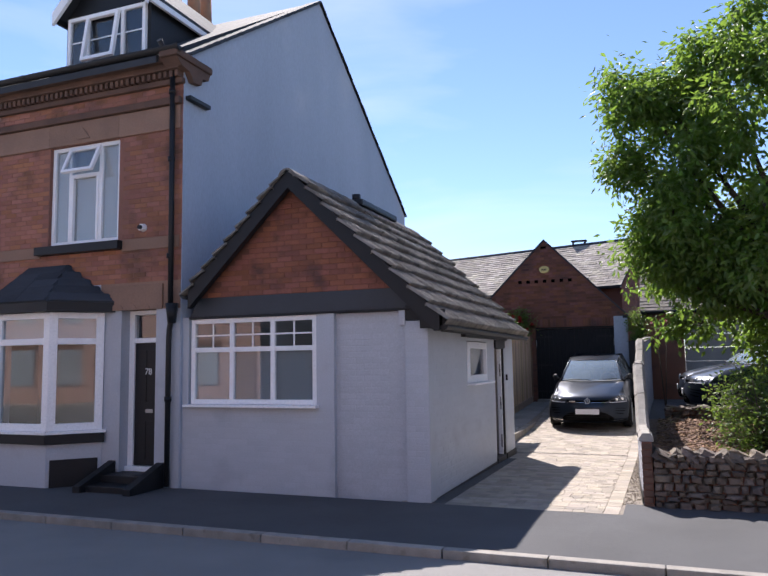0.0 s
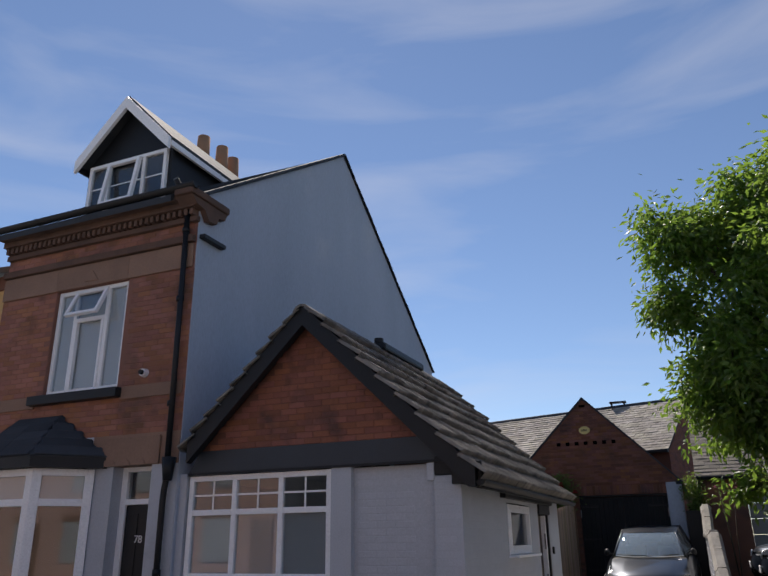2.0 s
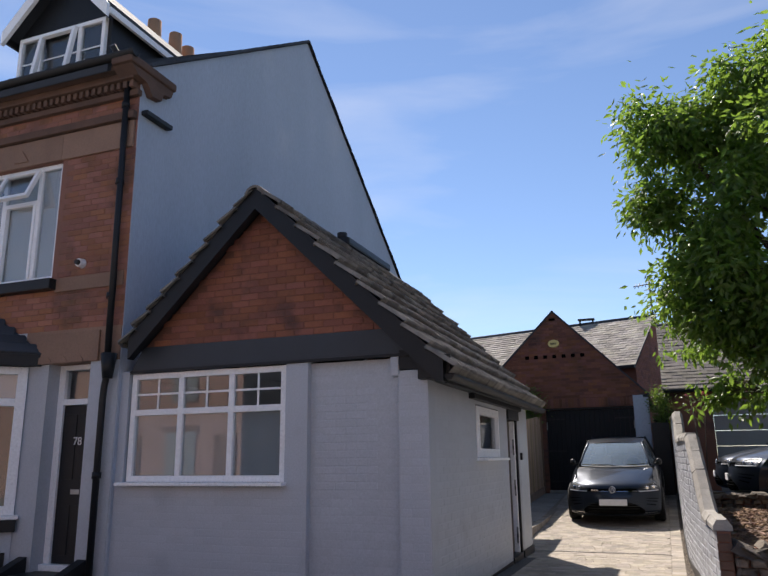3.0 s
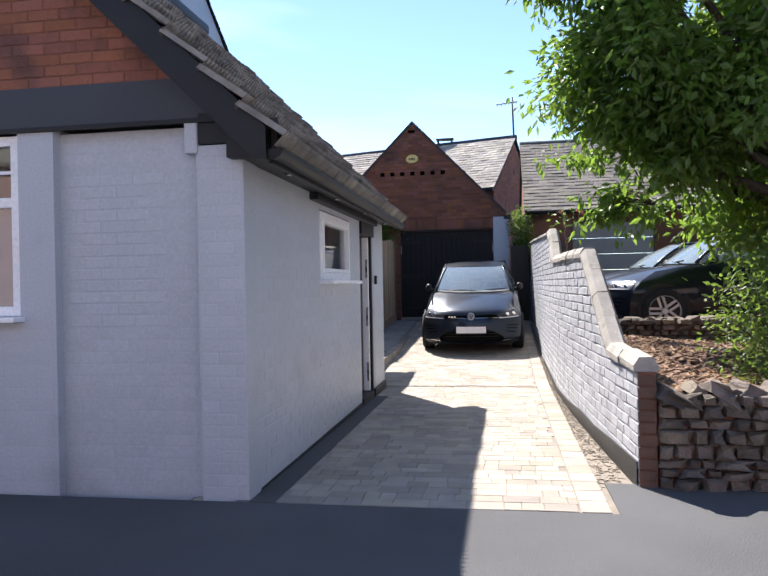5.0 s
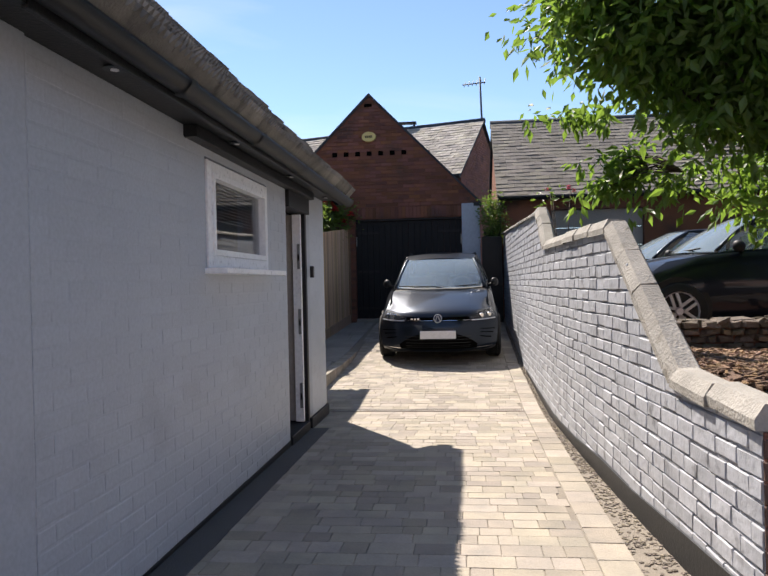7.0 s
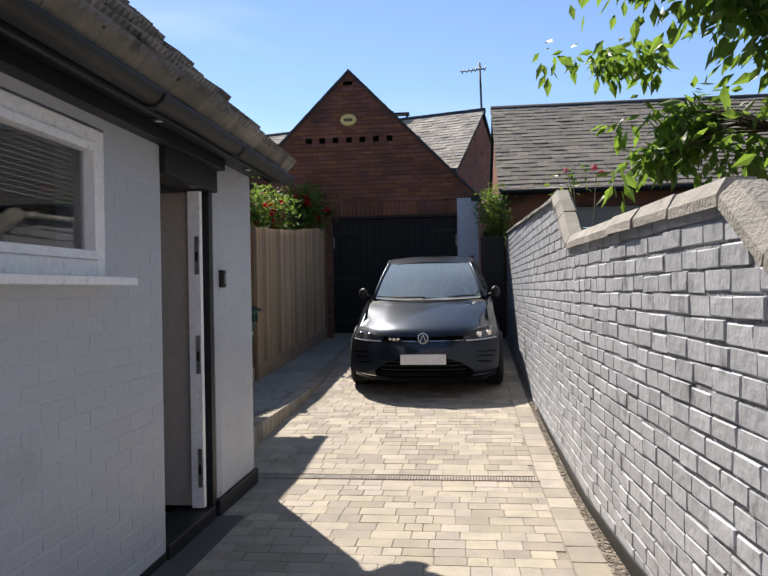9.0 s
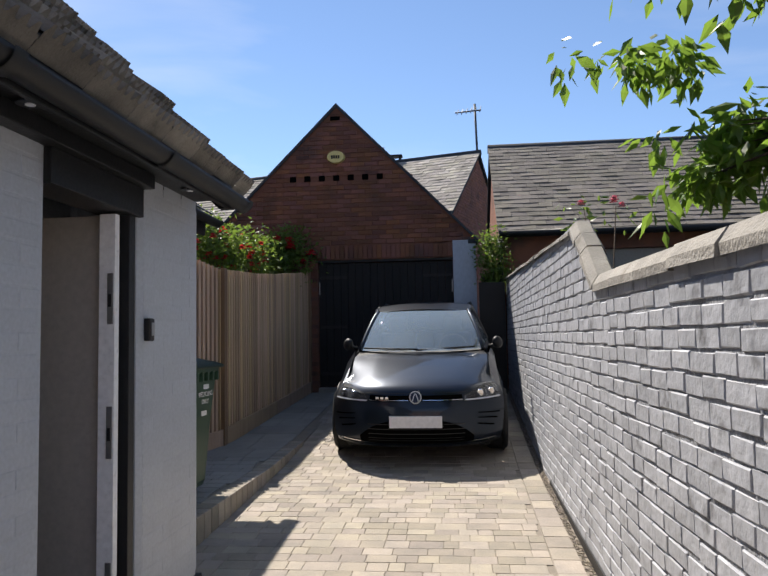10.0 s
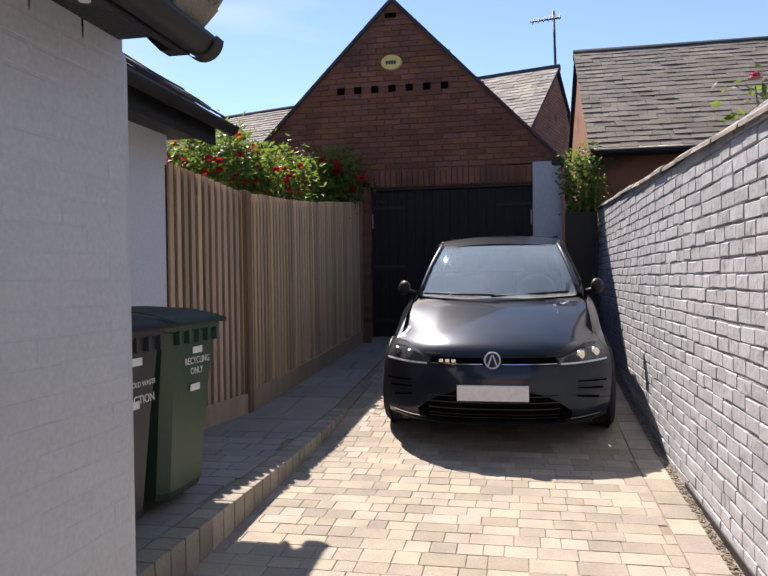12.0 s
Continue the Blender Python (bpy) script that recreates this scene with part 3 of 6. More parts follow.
bar("beam_drip", BLACKPAINT, annex, -6.10, -2.75, 8.375, 8.40, 2.335, 2.365, 0.004)
bm = prism(bmesh.new(), [(-6.0, 13.36, 2.2), (-2.8, 13.36, 2.2), (APX, 13.36, APZ - 0.1)], (0, 0.06, 0))
part("rear_gable", bm, OLDBRICK, annex)


def slope_strip(bm, x0, x1, off0, off1, y0, y1):
    """A board along the roof's slope from x0 to x1, between two heights over it."""
    prism(bm, [(x0, y0, roof_z(x0) + off0), (x1, y0, roof_z(x1) + off0), (x1, y0, roof_z(x1) + off1), (x0, y0, roof_z(x0) + off1)], (0, y1 - y0, 0))


ex, exl = -2.40, -6.0
for nm, x0, x1, ya, yb in (("bargeboard", APX, ex, 8.20, 8.30), ("bargeboard", APX, exl, 8.20, 8.30), ("bargeboard", APX, ex, 13.44, 13.50), ("bargeboard", APX, exl, 13.44, 13.50)):
    bm = bmesh.new()
    zl = 2.06 if x1 > APX else roof_z(x1) - 0.15
    xl = APX + math.copysign((APZ - 0.155 - zl) / SLOPE, x1 - APX)
    prism(bm, [(APX, ya, APZ - 0.155), (xl, ya, zl), (x1, ya, zl), (x1, ya, roof_z(x1) + 0.10), (APX, ya, APZ + 0.10)], (0, yb - ya, 0))
    part(nm, bm, BLACKPAINT, annex)
for x0, x1 in ((APX, ex), (APX, exl)):
    bm = bmesh.new()
    slope_strip(bm, x0, x1, -0.03, 0.055, 8.30, 13.44)
    part("roof_deck", bm, BLACKPAINT, annex)
bar("soffit", BLACKPAINT, annex, -2.68, ex - 0.02, 8.305, 13.43, 2.10, 2.12, 0.0)
bar("fascia", BLACKPAINT, annex, ex - 0.02, ex + 0.004, 8.305, 13.435, 2.05, 2.14, 0.004)
bar("eaves_box", BLACKPAINT, annex, -2.68, -2.36, 8.302, 8.33, 2.098, 2.32, 0.003)
bar("soffit_beam", BLACKPAINT, annex, -2.86, -2.55, 9.95, 12.80, 2.035, 2.098, 0.004)
bar("door_lintel", BLACKPAINT, annex, -2.76, -2.59, 12.02, 12.77, 1.90, 2.034, 0.004)

# ---- the house: red brick terrace with grey rendered gable ----
HX0, HX1, HY = -9.95, -6.32, 8.40
house = thing("terraced_house", "red brick terraced house with grey rendered gable wall", "house", (-8.1, 8.4, 0))
SIDE = [(HX1, 8.415, 0), (HX1, 17.80, 0), (HX1, 17.80, 5.55), (HX1, 12.82, 9.08), (HX1, 8.415, 6.14)]
part("side_wall", prism(bmesh.new(), SIDE, (-0.25, 0, 0)), RENDER, house, "blue-grey rendered side wall with faint streaks")
for a in ((-9.95, -8.83, 2.9, 6.12), (-7.465, -6.335, 2.9, 6.12), (-8.83, -7.465, 2.9, 3.50), (-8.83, -7.465, 5.10, 6.12)):
    bar("front_wall", FRONTMORTAR, house, a[0], a[1], 8.412, 8.60, a[2], a[3], 0.0)
bar("door_head", SANDSTONE, house, -7.75, -6.335, 8.402, 8.60, 2.50, 2.90, 0.0, "sandstone band over the door")
for a in ((-9.95, -9.72, -0.05, 2.9), (-7.75, -7.36, -0.05, 2.5), (-9.72, -7.75, 2.5, 2.9), (-6.74, -6.335, -0.05, 2.5)):
    bar("front_wall", GREY, house, a[0], a[1], 8.405, 8.60, a[2], a[3], 0.0)
bar("rear_wall", OLDBRICK, house, HX0, HX1 - 0.26, 17.7, 17.95, 0, 5.55, 0.0)

# ---- fittings of the annex ----
win, m, spans = window_unit("window_1", "white three-light window with small glazing bars above", annex, (-6.10, 8.43, 1.16), (1, 0, 0), (0, -1, 0), 1.96, 1.17, (0.66, 1.30), 0.74, 0.065, True, sill=0.14)
part("blind", box(bmesh.new(), 0.05, 1.91, 0.072, 0.08, 0.05, 0.745, 0, m), NETGREY, win, "grey net blind behind the lower panes")
win, m, spans = window_unit("window_2", "small white side window with a sill", annex, (-2.608, 10.25, 1.375), (0, 1, 0), (1, 0, 0), 1.20, 0.60, (), None, 0.07, sill=0.12)
part("sash_frame", box(bmesh.new(), 0.065, 0.10, -0.012, 0.05, 0.07, 0.54, 0.004, m), UPVC, win)
part("sash_frame", box(bmesh.new(), 1.10, 1.135, -0.012, 0.05, 0.07, 0.54, 0.004, m), UPVC, win)
part("sash_frame", box(bmesh.new(), 0.10, 1.10, -0.012, 0.05, 0.07, 0.105, 0.004, m), UPVC, win)
part("sash_frame", box(bmesh.new(), 0.10, 1.10, -0.012, 0.05, 0.505, 0.54, 0.004, m), UPVC, win)
bm = bmesh.new()
for i in range(12):
    box(bm, 0.07, 1.13, 0.098, 0.104, 0.30 + i * 0.02, 0.2955 + i * 0.02, 0, m)
part("slatted_blind", bm, NETGREY, win)

# side door, standing open inward; its frame is black
door = thing("door_1", "pale side door standing open in a black frame", "door", (-2.75, 12.5, 0), kind="structure")
bar("door_frame", BLACKPAINT, door, -2.76, -2.615, 12.68, 12.738, 0.0, 1.90, 0.004)
bar("threshold", BLACKPAINT, door, -2.82, -2.60, 12.025, 12.68, -0.03, 0.06, 0.006)
leaf = bar("door_leaf", BEIGE, door, -3.46, -2.66, 12.635, 12.675, 0.07, 1.89, 0.004)
bar("lock_edge", UPVC, leaf, -2.71, -2.637, 12.592, 12.632, 0.07, 1.89, 0.003, "white lock edge")
for z in (0.30, 0.95, 1.52):
    bar("lock_plate", METALGREY, leaf, -2.669, -2.643, 12.586, 12.591, z - 0.11, z + 0.11, 0.001)
    bar("latch", PLASTICBLACK, leaf, -2.663, -2.649, 12.581, 12.585, z - 0.035, z + 0.02, 0.001)
bar("passage_wall", BEIGE, annex, -3.6, -3.55, 11.97, 12.77, 0, 2.1, 0.0)
bar("reveal", BEIGE, annex, -3.55, -2.845, 11.97, 12.018, 0, 2.1, 0.0)

bell = thing("key_safe", "small black wall-mounted key safe by the door", "key safe", (-2.62, 12.96, 1.40))
bar("case", PLASTICBLACK, bell, -2.603, -2.572, 12.80, 12.855, 1.335, 1.44, 0.008)
bar("cover", METALGREY, bell, -2.571, -2.567, 12.812, 12.843, 1.36, 1.42, 0.002)

for y in (9.0, 10.45, 11.75, 13.1):
    lamp = thing("soffit_light", "small round recessed light in the black soffit", "downlight", (-2.50, y, 2.1), group="soffit lights")
    bm = bmesh.new()
    bmesh.ops.create_cone(bm, cap_ends=True, segments=20, radius1=0.045, radius2=0.04, depth=0.008, matrix=Matrix.Translation((-2.50, y, 2.094)))
    part("bezel", bm, CHARCOAL, lamp)
    bm = bmesh.new()
    bmesh.ops.create_cone(bm, cap_ends=True, segments=20, radius1=0.016, radius2=0.016, depth=0.004, matrix=Matrix.Translation((-2.50, y, 2.088)))
    part("lens", bm, PLATE, lamp)


def gutter(name, label, p0, p1, parent=None, r=0.055):
    """A half-round gutter between two points, with brackets and end caps."""
    p0, p1 = Vector(p0), Vector(p1)
    g = thing(name, label, "gutter", p0)
    d = (p1 - p0).normalized()
    side = d.cross(Vector((0, 0, 1)))
    bm = bmesh.new()
    rows = []
    for p in (p0, p1):
        rows.append([p + side * math.cos(a) * r + Vector((0, 0, math.sin(a) * r)) for a in (math.pi + math.pi * j / 12 for j in range(13))]
                    + [p + side * math.cos(a) * (r - .006) + Vector((0, 0, math.sin(a) * (r - .006))) for a in (2 * math.pi - math.pi * j / 12 for j in range(13))])
        rows[-1].append(rows[-1][0])
    part("trough", sheet(bm, rows), PLASTICBLACK, g)
    for c in (p0, p1):
        part("end_cap", prism(bmesh.new(), [c + side * math.cos(a) * r + Vector((0, 0, math.sin(a) * r)) for a in (math.pi + math.pi * j / 12 for j in range(13))], d * 0.004), PLASTICBLACK, g)
    k = max(2, int((p1 - p0).length / 0.9))
    for i in range(k + 1):
        c = p0 + (p1 - p0) * i / k
        bm = bmesh.new()
        rr = r + 0.008
        sheet(bm, [[c + d * o + side * math.cos(a) * rr + Vector((0, 0, math.sin(a) * rr)) for a in (math.pi + math.pi * j / 12 for j in range(13))] for o in (-0.03, 0.03)])
        part("bracket", bm, PLASTICBLACK, g)
    return g


gutter("gutter", "black half-round plastic gutter along the annex eaves", (-2.362, 8.24, 2.125), (-2.362, 13.50, 2.105))

# rainwater pipe between house and annex
pipe = thing("drainpipe", "black cast-iron rainwater pipe between house and annex", "drainpipe", (-6.45, 8.33, 0))
part("pipe", tube(bmesh.new(), [(-6.46, 8.33, 6.1), (-6.45, 8.33, 4.0), (-6.44, 8.33, 2.45)], 0.038, 12), BLACKPAINT, pipe)
part("pipe", tube(bmesh.new(), [(-6.44, 8.33, 2.5), (-6.42, 8.33, 2.36), (-6.46, 8.34, 2.2), (-6.47, 8.34, 2.05), (-6.47, 8.34, 0.05)], 0.038, 12), BLACKPAINT, pipe)
part("hopper", tube(bmesh.new(), [(-6.40, 8.31, 2.28), (-6.40, 8.31, 2.56)], 0.055, 8, 0.09), BLACKPAINT, pipe)
part("offset", tube(bmesh.new(), [(-6.46, 8.02, 6.28), (-6.46, 8.2, 6.15), (-6.46, 8.33, 6.05)], 0.038, 12), BLACKPAINT, pipe)
for z in (1.2, 3.2, 4.6, 5.6):
    part("collar", tube(bmesh.new(), [(-6.465, 8.335, z), (-6.465, 8.335, z + 0.07)], 0.05, 12), BLACKPAINT, pipe)

# tiles: ribbed interlocking concrete, in courses stepped over one another
def tile_shape(i):
    r = np.random.RandomState(70 + i)
    out = []
    for y, lift in ((-.5, 1.0), (.5, 0.0)):
        for k in range(25):
            x = -.5 + k / 24
            h = 1.0 if k % 4 in (1, 2) else 0.2
            out.append((x, y, lift * 1.0 + h * 0.75))
    for y, lift in ((-.5, 1.0),):
        for k in range(25):
            out.append((-.5 + k / 24, y, lift - 1.1))
    v = np.array(out)
    v[:, 2] += r.uniform(-.12, .12)
    return v


TILE_F = [(k, k + 1, 26 + k, 25 + k) for k in range(24)] + [(50 + k, 51 + k, k + 1, k) for k in range(24)]
tiles = []
rnd = random.Random(2)
for sx, xe in ((1, ex), (-1, exl)):
    length = abs(xe - APX) * math.hypot(1, SLOPE) + 0.05
    dn = Vector((sx, 0, -SLOPE)).normalized()
    nn = Vector((sx * SLOPE, 0, 1)).normalized()
    k = 9
    for i in range(k):
        mid = (i + 0.5) * length / k
        o = Vector((APX, 0, APZ)) + dn * mid + nn * 0.04
        y = 8.16
        while y < 13.40:
            w = 0.15 if i % 2 and y < 8.17 else 0.30
            yy = min(y + w, 13.47)
            if yy - y > 0.06:
                u = Vector((0, 1, 0)) * (1 if sx > 0 else -1)
                tiles.append(frame_at(o + Vector((0, (y + yy) / 2, 0)), u, -dn, nn, yy - y - 0.003, length / k + 0.015, 0.058 + rnd.uniform(-.005, .005)))
            y += w
ridge = []
y = 8.17
while y < 13.3:
    ridge.append(y)
    y += 0.43
for y in ridge:
    bm = bmesh.new()
    sheet(bm, [[(APX + math.cos(a) * 0.125, yy, APZ - 0.03 + math.sin(a) * 0.125 + (0.008 if yy == y else 0)) for a in (math.pi * j / 10 for j in range(11))] for yy in (y, y + 0.435)])
    sheet(bm, [[(APX + math.cos(a) * q, y, APZ - 0.03 + math.sin(a) * q + 0.008) for a in (math.pi * j / 10 for j in range(11))] for q in (0.095, 0.125)])
    part("ridge_tile", bm, ROOFTILE, annex)
vent = thing("roof_vent", "low black vent capping on the tiled ridge", "roof vent", (APX, 10.6, APZ + 0.1))
bm = bmesh.new()
box(bm, APX - 0.13, APX + 0.17, 10.30, 11.9, APZ + 0.02, APZ + 0.13, 0.03)
part("cap", bm, BLACKPAINT, vent)
part("cowl", tube(bmesh.new(), [(APX + 0.02, 10.42, APZ + 0.12), (APX + 0.02, 10.42, APZ + 0.22)], 0.07, 12), BLACKPAINT, vent)

# relief of a blocked opening in the front recess
blocked = [frame_at((-3.72 + 0.225 * (c + 0.5 * (k % 2)), 8.4752, 1.12 + k * 0.075), (1, 0, 0), (0, 0, 1), (0, -1, 0), 0.217, 0.067, 0.0035) for k in range(13) for c in range(2 + (k % 2 == 0))]

# ---- fittings of the house ----
HF = 8.40
# stone bands, cornice with dentils
bar("lintel_band", SANDSTONE, house, HX0, -8.83, HF - 0.02, 8.41, 5.10, 5.45, 0.008)
bar("lintel_band", SANDSTONE, house, -8.83, -7.465, HF - 0.02, 8.41, 5.105, 5.45, 0.008)
bar("lintel_band", SANDSTONE, house, -7.465, -6.36, HF - 0.02, 8.41, 5.10, 5.45, 0.008)
bm = prism(bmesh.new(), [(-8.26, HF - 0.035, 5.17), (-8.02, HF - 0.035, 5.17), (-8.14, HF - 0.035, 5.33)], (0, 0.03, 0))
part("lintel_motif", bm, SANDSTONE, house)
bar("string_course", SANDSTONE, house, HX0, -8.95, HF - 0.015, 8.41, 3.37, 3.54, 0.006)
bar("string_course", SANDSTONE, house, -7.38, -6.36, HF - 0.015, 8.41, 3.37, 3.54, 0.006)
bar("drip_course", CORNICE, house, HX0, -6.34, HF - 0.07, 8.41, 5.46, 5.56, 0.012)
bar("door_head", SANDSTONE, house, -7.55, -6.62, HF - 0.03, 8.404, 2.50, 2.86, 0.01, "carved sandstone door head")
for i in range(3):
    bm = prism(bmesh.new(), [(-7.42 + i * 0.24 + 0.12 * math.cos(a), HF - 0.045, 2.50 + 0.09 * math.sin(a)) for a in (math.pi * j / 8 for j in range(9))], (0, 0.02, 0))
    part("scallop", bm, SANDSTONE, house)
for z0, z1, d in ((5.76, 5.84, 0.06), (5.94, 6.03, 0.16), (6.03, 6.11, 0.24)):
    bar("cornice", CORNICE, house, HX0, HX1 + 0.02, HF - d, 8.42, z0, z1, 0.012)
x = HX0 + 0.03
while x < HX1:
    bar("dentil", CORNICE, house, x, x + 0.055, HF - 0.12, 8.41, 5.845, 5.935, 0.006)
    x += 0.098
bar("kneeler", CORNICE, house, HX1 - 0.2, HX1 + 0.12, 8.08, 8.95, 6.06, 6.17, 0.03)
bm = prism(bmesh.new(), [(HX1 - 0.2, a, b) for a, b in ((8.12, 6.055), (8.92, 6.055), (8.88, 5.95), (8.74, 5.93), (8.70, 5.82), (8.52, 5.80), (8.42, 5.93), (8.24, 5.96))], (0.29, 0, 0))
part("corbel", bm, CORNICE, house)
bm = bmesh.new()
box(bm, HX1 - 0.05, HX1 + 0.09, 8.45, 8.95, 5.53, 5.59, 0.01)
part("corbel_bar", bm, BLACKPAINT, house)
house_gutter = gutter("gutter", "black gutter along the house cornice", (HX0 - 0.1, 8.12, 6.20), (HX1 + 0.12, 8.12, 6.20), r=0.07)

win, m, spans = window_unit("window_3", "white first-floor window with its top light open", house, (-8.82, 8.46, 3.55), (1, 0, 0), (0, -1, 0), 1.345, 1.545, (0.36, 0.95), None, 0.06, sill=0)
part("transom", box(bmesh.new(), 0.39, 0.92, 0.0, 0.066, 1.04, 1.10, 0.006, m), UPVC, win)
tilt = m @ Matrix.Translation((0.36, 0.0, 1.50)) @ Matrix.Rotation(radians(-24), 4, "X")
sash = part("top_light", box(box(box(box(bmesh.new(), 0, 0.05, -0.03, 0.02, -0.46, 0, .004, tilt), 0.55, 0.60, -0.03, 0.02, -0.46, 0, .004, tilt), 0.05, 0.55, -0.03, 0.02, -0.46, -0.41, .004, tilt), 0.05, 0.55, -0.03, 0.02, -0.05, 0, .004, tilt), UPVC, win)
part("pane", box(bmesh.new(), 0.05, 0.55, -0.005, 0.0, -0.41, -0.05, 0, tilt), WINGLASS, sash)
part("sash_frame", box(box(bmesh.new(), 0.39, 0.43, -0.012, 0.05, 0.06, 1.04, .004, m), 0.88, 0.92, -0.012, 0.05, 0.06, 1.04, .004, m), UPVC, win)
bar("stone_sill", BLACKPAINT, win, -8.98, -7.36, 8.28, 8.46, 3.40, 3.53, 0.01, "black painted stone sill")
part("net_curtain", box(bmesh.new(), 0.05, 1.3, 0.072, 0.08, 0.05, 1.5, 0, m), BLIND, win)
# unseen room surfaces, added behind the panes to close off daylight
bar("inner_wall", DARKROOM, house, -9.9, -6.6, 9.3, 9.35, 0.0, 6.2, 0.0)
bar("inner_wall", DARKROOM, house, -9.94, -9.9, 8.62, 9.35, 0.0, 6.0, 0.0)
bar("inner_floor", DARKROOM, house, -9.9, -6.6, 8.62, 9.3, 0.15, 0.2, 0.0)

vent2 = thing("wall_vent", "round white flue vent on the brick front", "vent", (-6.99, 8.38, 3.69))
bm = bmesh.new()
bmesh.ops.create_cone(bm, cap_ends=True, segments=24, radius1=0.06, radius2=0.05, depth=0.07, matrix=Matrix.Translation((-6.99, 8.365, 3.69)) @ Matrix.Rotation(radians(90), 4, "X"))
part("collar", bm, PLATE, vent2)
bm = bmesh.new()
bmesh.ops.create_cone(bm, cap_ends=True, segments=24, radius1=0.035, radius2=0.03, depth=0.05, matrix=Matrix.Translation((-6.99, 8.32, 3.69)) @ Matrix.Rotation(radians(90), 4, "X"))
part("outlet", bm, PLASTICBLACK, vent2)

# front door with fanlight, set back behind a step
fd = thing("door_2", "black panelled front door numbered 78 in a white frame", "door", (-7.05, 8.7, 0.25), kind="structure")
bar("door_frame", UPVC, fd, -7.36, -7.27, 8.58, 8.68, 0.22, 2.50, 0.006)
bar("door_frame", UPVC, fd, -6.80, -6.74, 8.58, 8.68, 0.22, 2.50, 0.006)
bar("door_frame", UPVC, fd, -7.27, -6.80, 8.58, 8.68, 2.44, 2.50, 0.006)
bar("transom", UPVC, fd, -7.27, -6.80, 8.58, 8.68, 2.03, 2.10, 0.006)
p = bar("fanlight", WINGLASS, fd, -7.27, -6.80, 8.625, 8.632, 2.10, 2.44, 0.0)
p.visible_shadow = False
leaf = bar("door_leaf", BLACKPAINT, fd, -7.268, -6.802, 8.61, 8.66, 0.27, 2.028, 0.004)
for a in ((-7.22, -7.06), (-7.01, -6.85)):
    for c in ((0.36, 0.90), (1.18, 1.92)):
        bar("panel", BLACKPAINT, leaf, a[0], a[1], 8.600, 8.609, c[0], c[1], 0.004)
bar("threshold", UPVC, fd, -7.36, -6.74, 8.52, 8.70, 0.20, 0.268, 0.006)
bar("letter_plate", METALGREY, leaf, -7.06, -6.93, 8.592, 8.599, 1.02, 1.075, 0.003, "bright metal letter plate")
txt = bpy.data.curves.new("door_number", "FONT")
txt.body, txt.size, txt.extrude, txt.align_x = "78", 0.13, 0.003, "CENTER"
num = new("door_number", txt)
num.matrix_world = pose(-7.02, 8.596, 1.57, 90, 0, 0)
num.parent, num.matrix_parent_inverse = leaf, leaf.matrix_world.inverted()
txt.materials.append(SIGNWHITE)
bar("reveal", GREY, house, -7.42, -7.362, 8.50, 8.70, -0.05, 2.5, 0.0)
bar("reveal", GREY, house, -6.738, -6.68, 8.50, 8.70, -0.05, 2.5, 0.0)
steps = thing("door_steps", "dark painted door step between low black walls", "steps", (-7.05, 8.2, 0))
bar("step", BLACKPAINT, steps, -7.4, -6.68, 8.12, 8.50, -0.02, 0.20, 0.01)
bar("step", BLACKPAINT, steps, -7.4, -6.68, 7.82, 8.12, -0.02, 0.10, 0.01)
for x in (-7.52, -6.68):
    bm = prism(bmesh.new(), [(x, 7.72, 0.0), (x, 8.39, 0.0), (x, 8.39, 0.36), (x, 7.72, 0.10)], (0.12, 0, 0))
    part("step_wall", bm, BLACKPAINT, steps)

# bay window: straight front, slanted right cheek, hipped slate canopy
BAY = [(-9.72, 8.38), (-9.20, 7.86), (-8.16, 7.86), (-7.65, 8.38)]
bay = thing("bay_window", "white canted bay window with blinds under a slate canopy", "bay window", (-8.6, 8.0, 0))
for (xa, ya), (xb, yb) in zip(BAY, BAY[1:]):
    u = Vector((xb - xa, yb - ya, 0))
    L = u.length
    u.normalize()
    n = Vector((u.y, -u.x, 0))
    m = Matrix(((u.x, -n.x, 0, xa), (u.y, -n.y, 0, ya), (0, 0, 1, 0), (0, 0, 0, 1)))
    bm = bmesh.new()
    for a in ((0.0, 0.11, 0.80, 2.48), (L - 0.11, L, 0.80, 2.48), (0.11, L - 0.11, 0.80, 0.90), (0.11, L - 0.11, 2.39, 2.48), (0.11, L - 0.11, 2.02, 2.11)):
        box(bm, a[0], a[1], 0.0, 0.08, a[2], a[3], 0.006, m)
    fr = part("bay_frame", bm, UPVC, bay)
    for c, d in ((0.90, 2.02), (2.11, 2.39)):
        p = part("pane", box(bmesh.new(), 0.11, L - 0.11, 0.04, 0.046, c, d, 0, m), WINGLASS, fr)
        p.visible_shadow = False
    part("roman_blind", box(bmesh.new(), 0.075, L - 0.075, 0.082, 0.10, 2.05, 2.42, 0.006, m), BLIND, bay)
    part("bay_sill", box(bmesh.new(), -0.05, L + 0.05, -0.07, 0.07, 0.755, 0.80, 0.008, m), UPVC, bay)
    part("stone_course", box(bmesh.new(), -0.03, L + 0.03, -0.06, 0.10, 0.62, 0.752, 0.008, m), BLACKPAINT, bay)
    part("bay_wall", box(bmesh.new(), 0.0, L, 0.02, 0.16, -0.05, 0.62, 0.0, m), GREY, bay)
part("cellar_light", box(bmesh.new(), 0.05, L - 0.05, 0.0, 0.018, -0.04, 0.40, 0.004, m), BLACKPAINT, bay)
bm = bmesh.new()
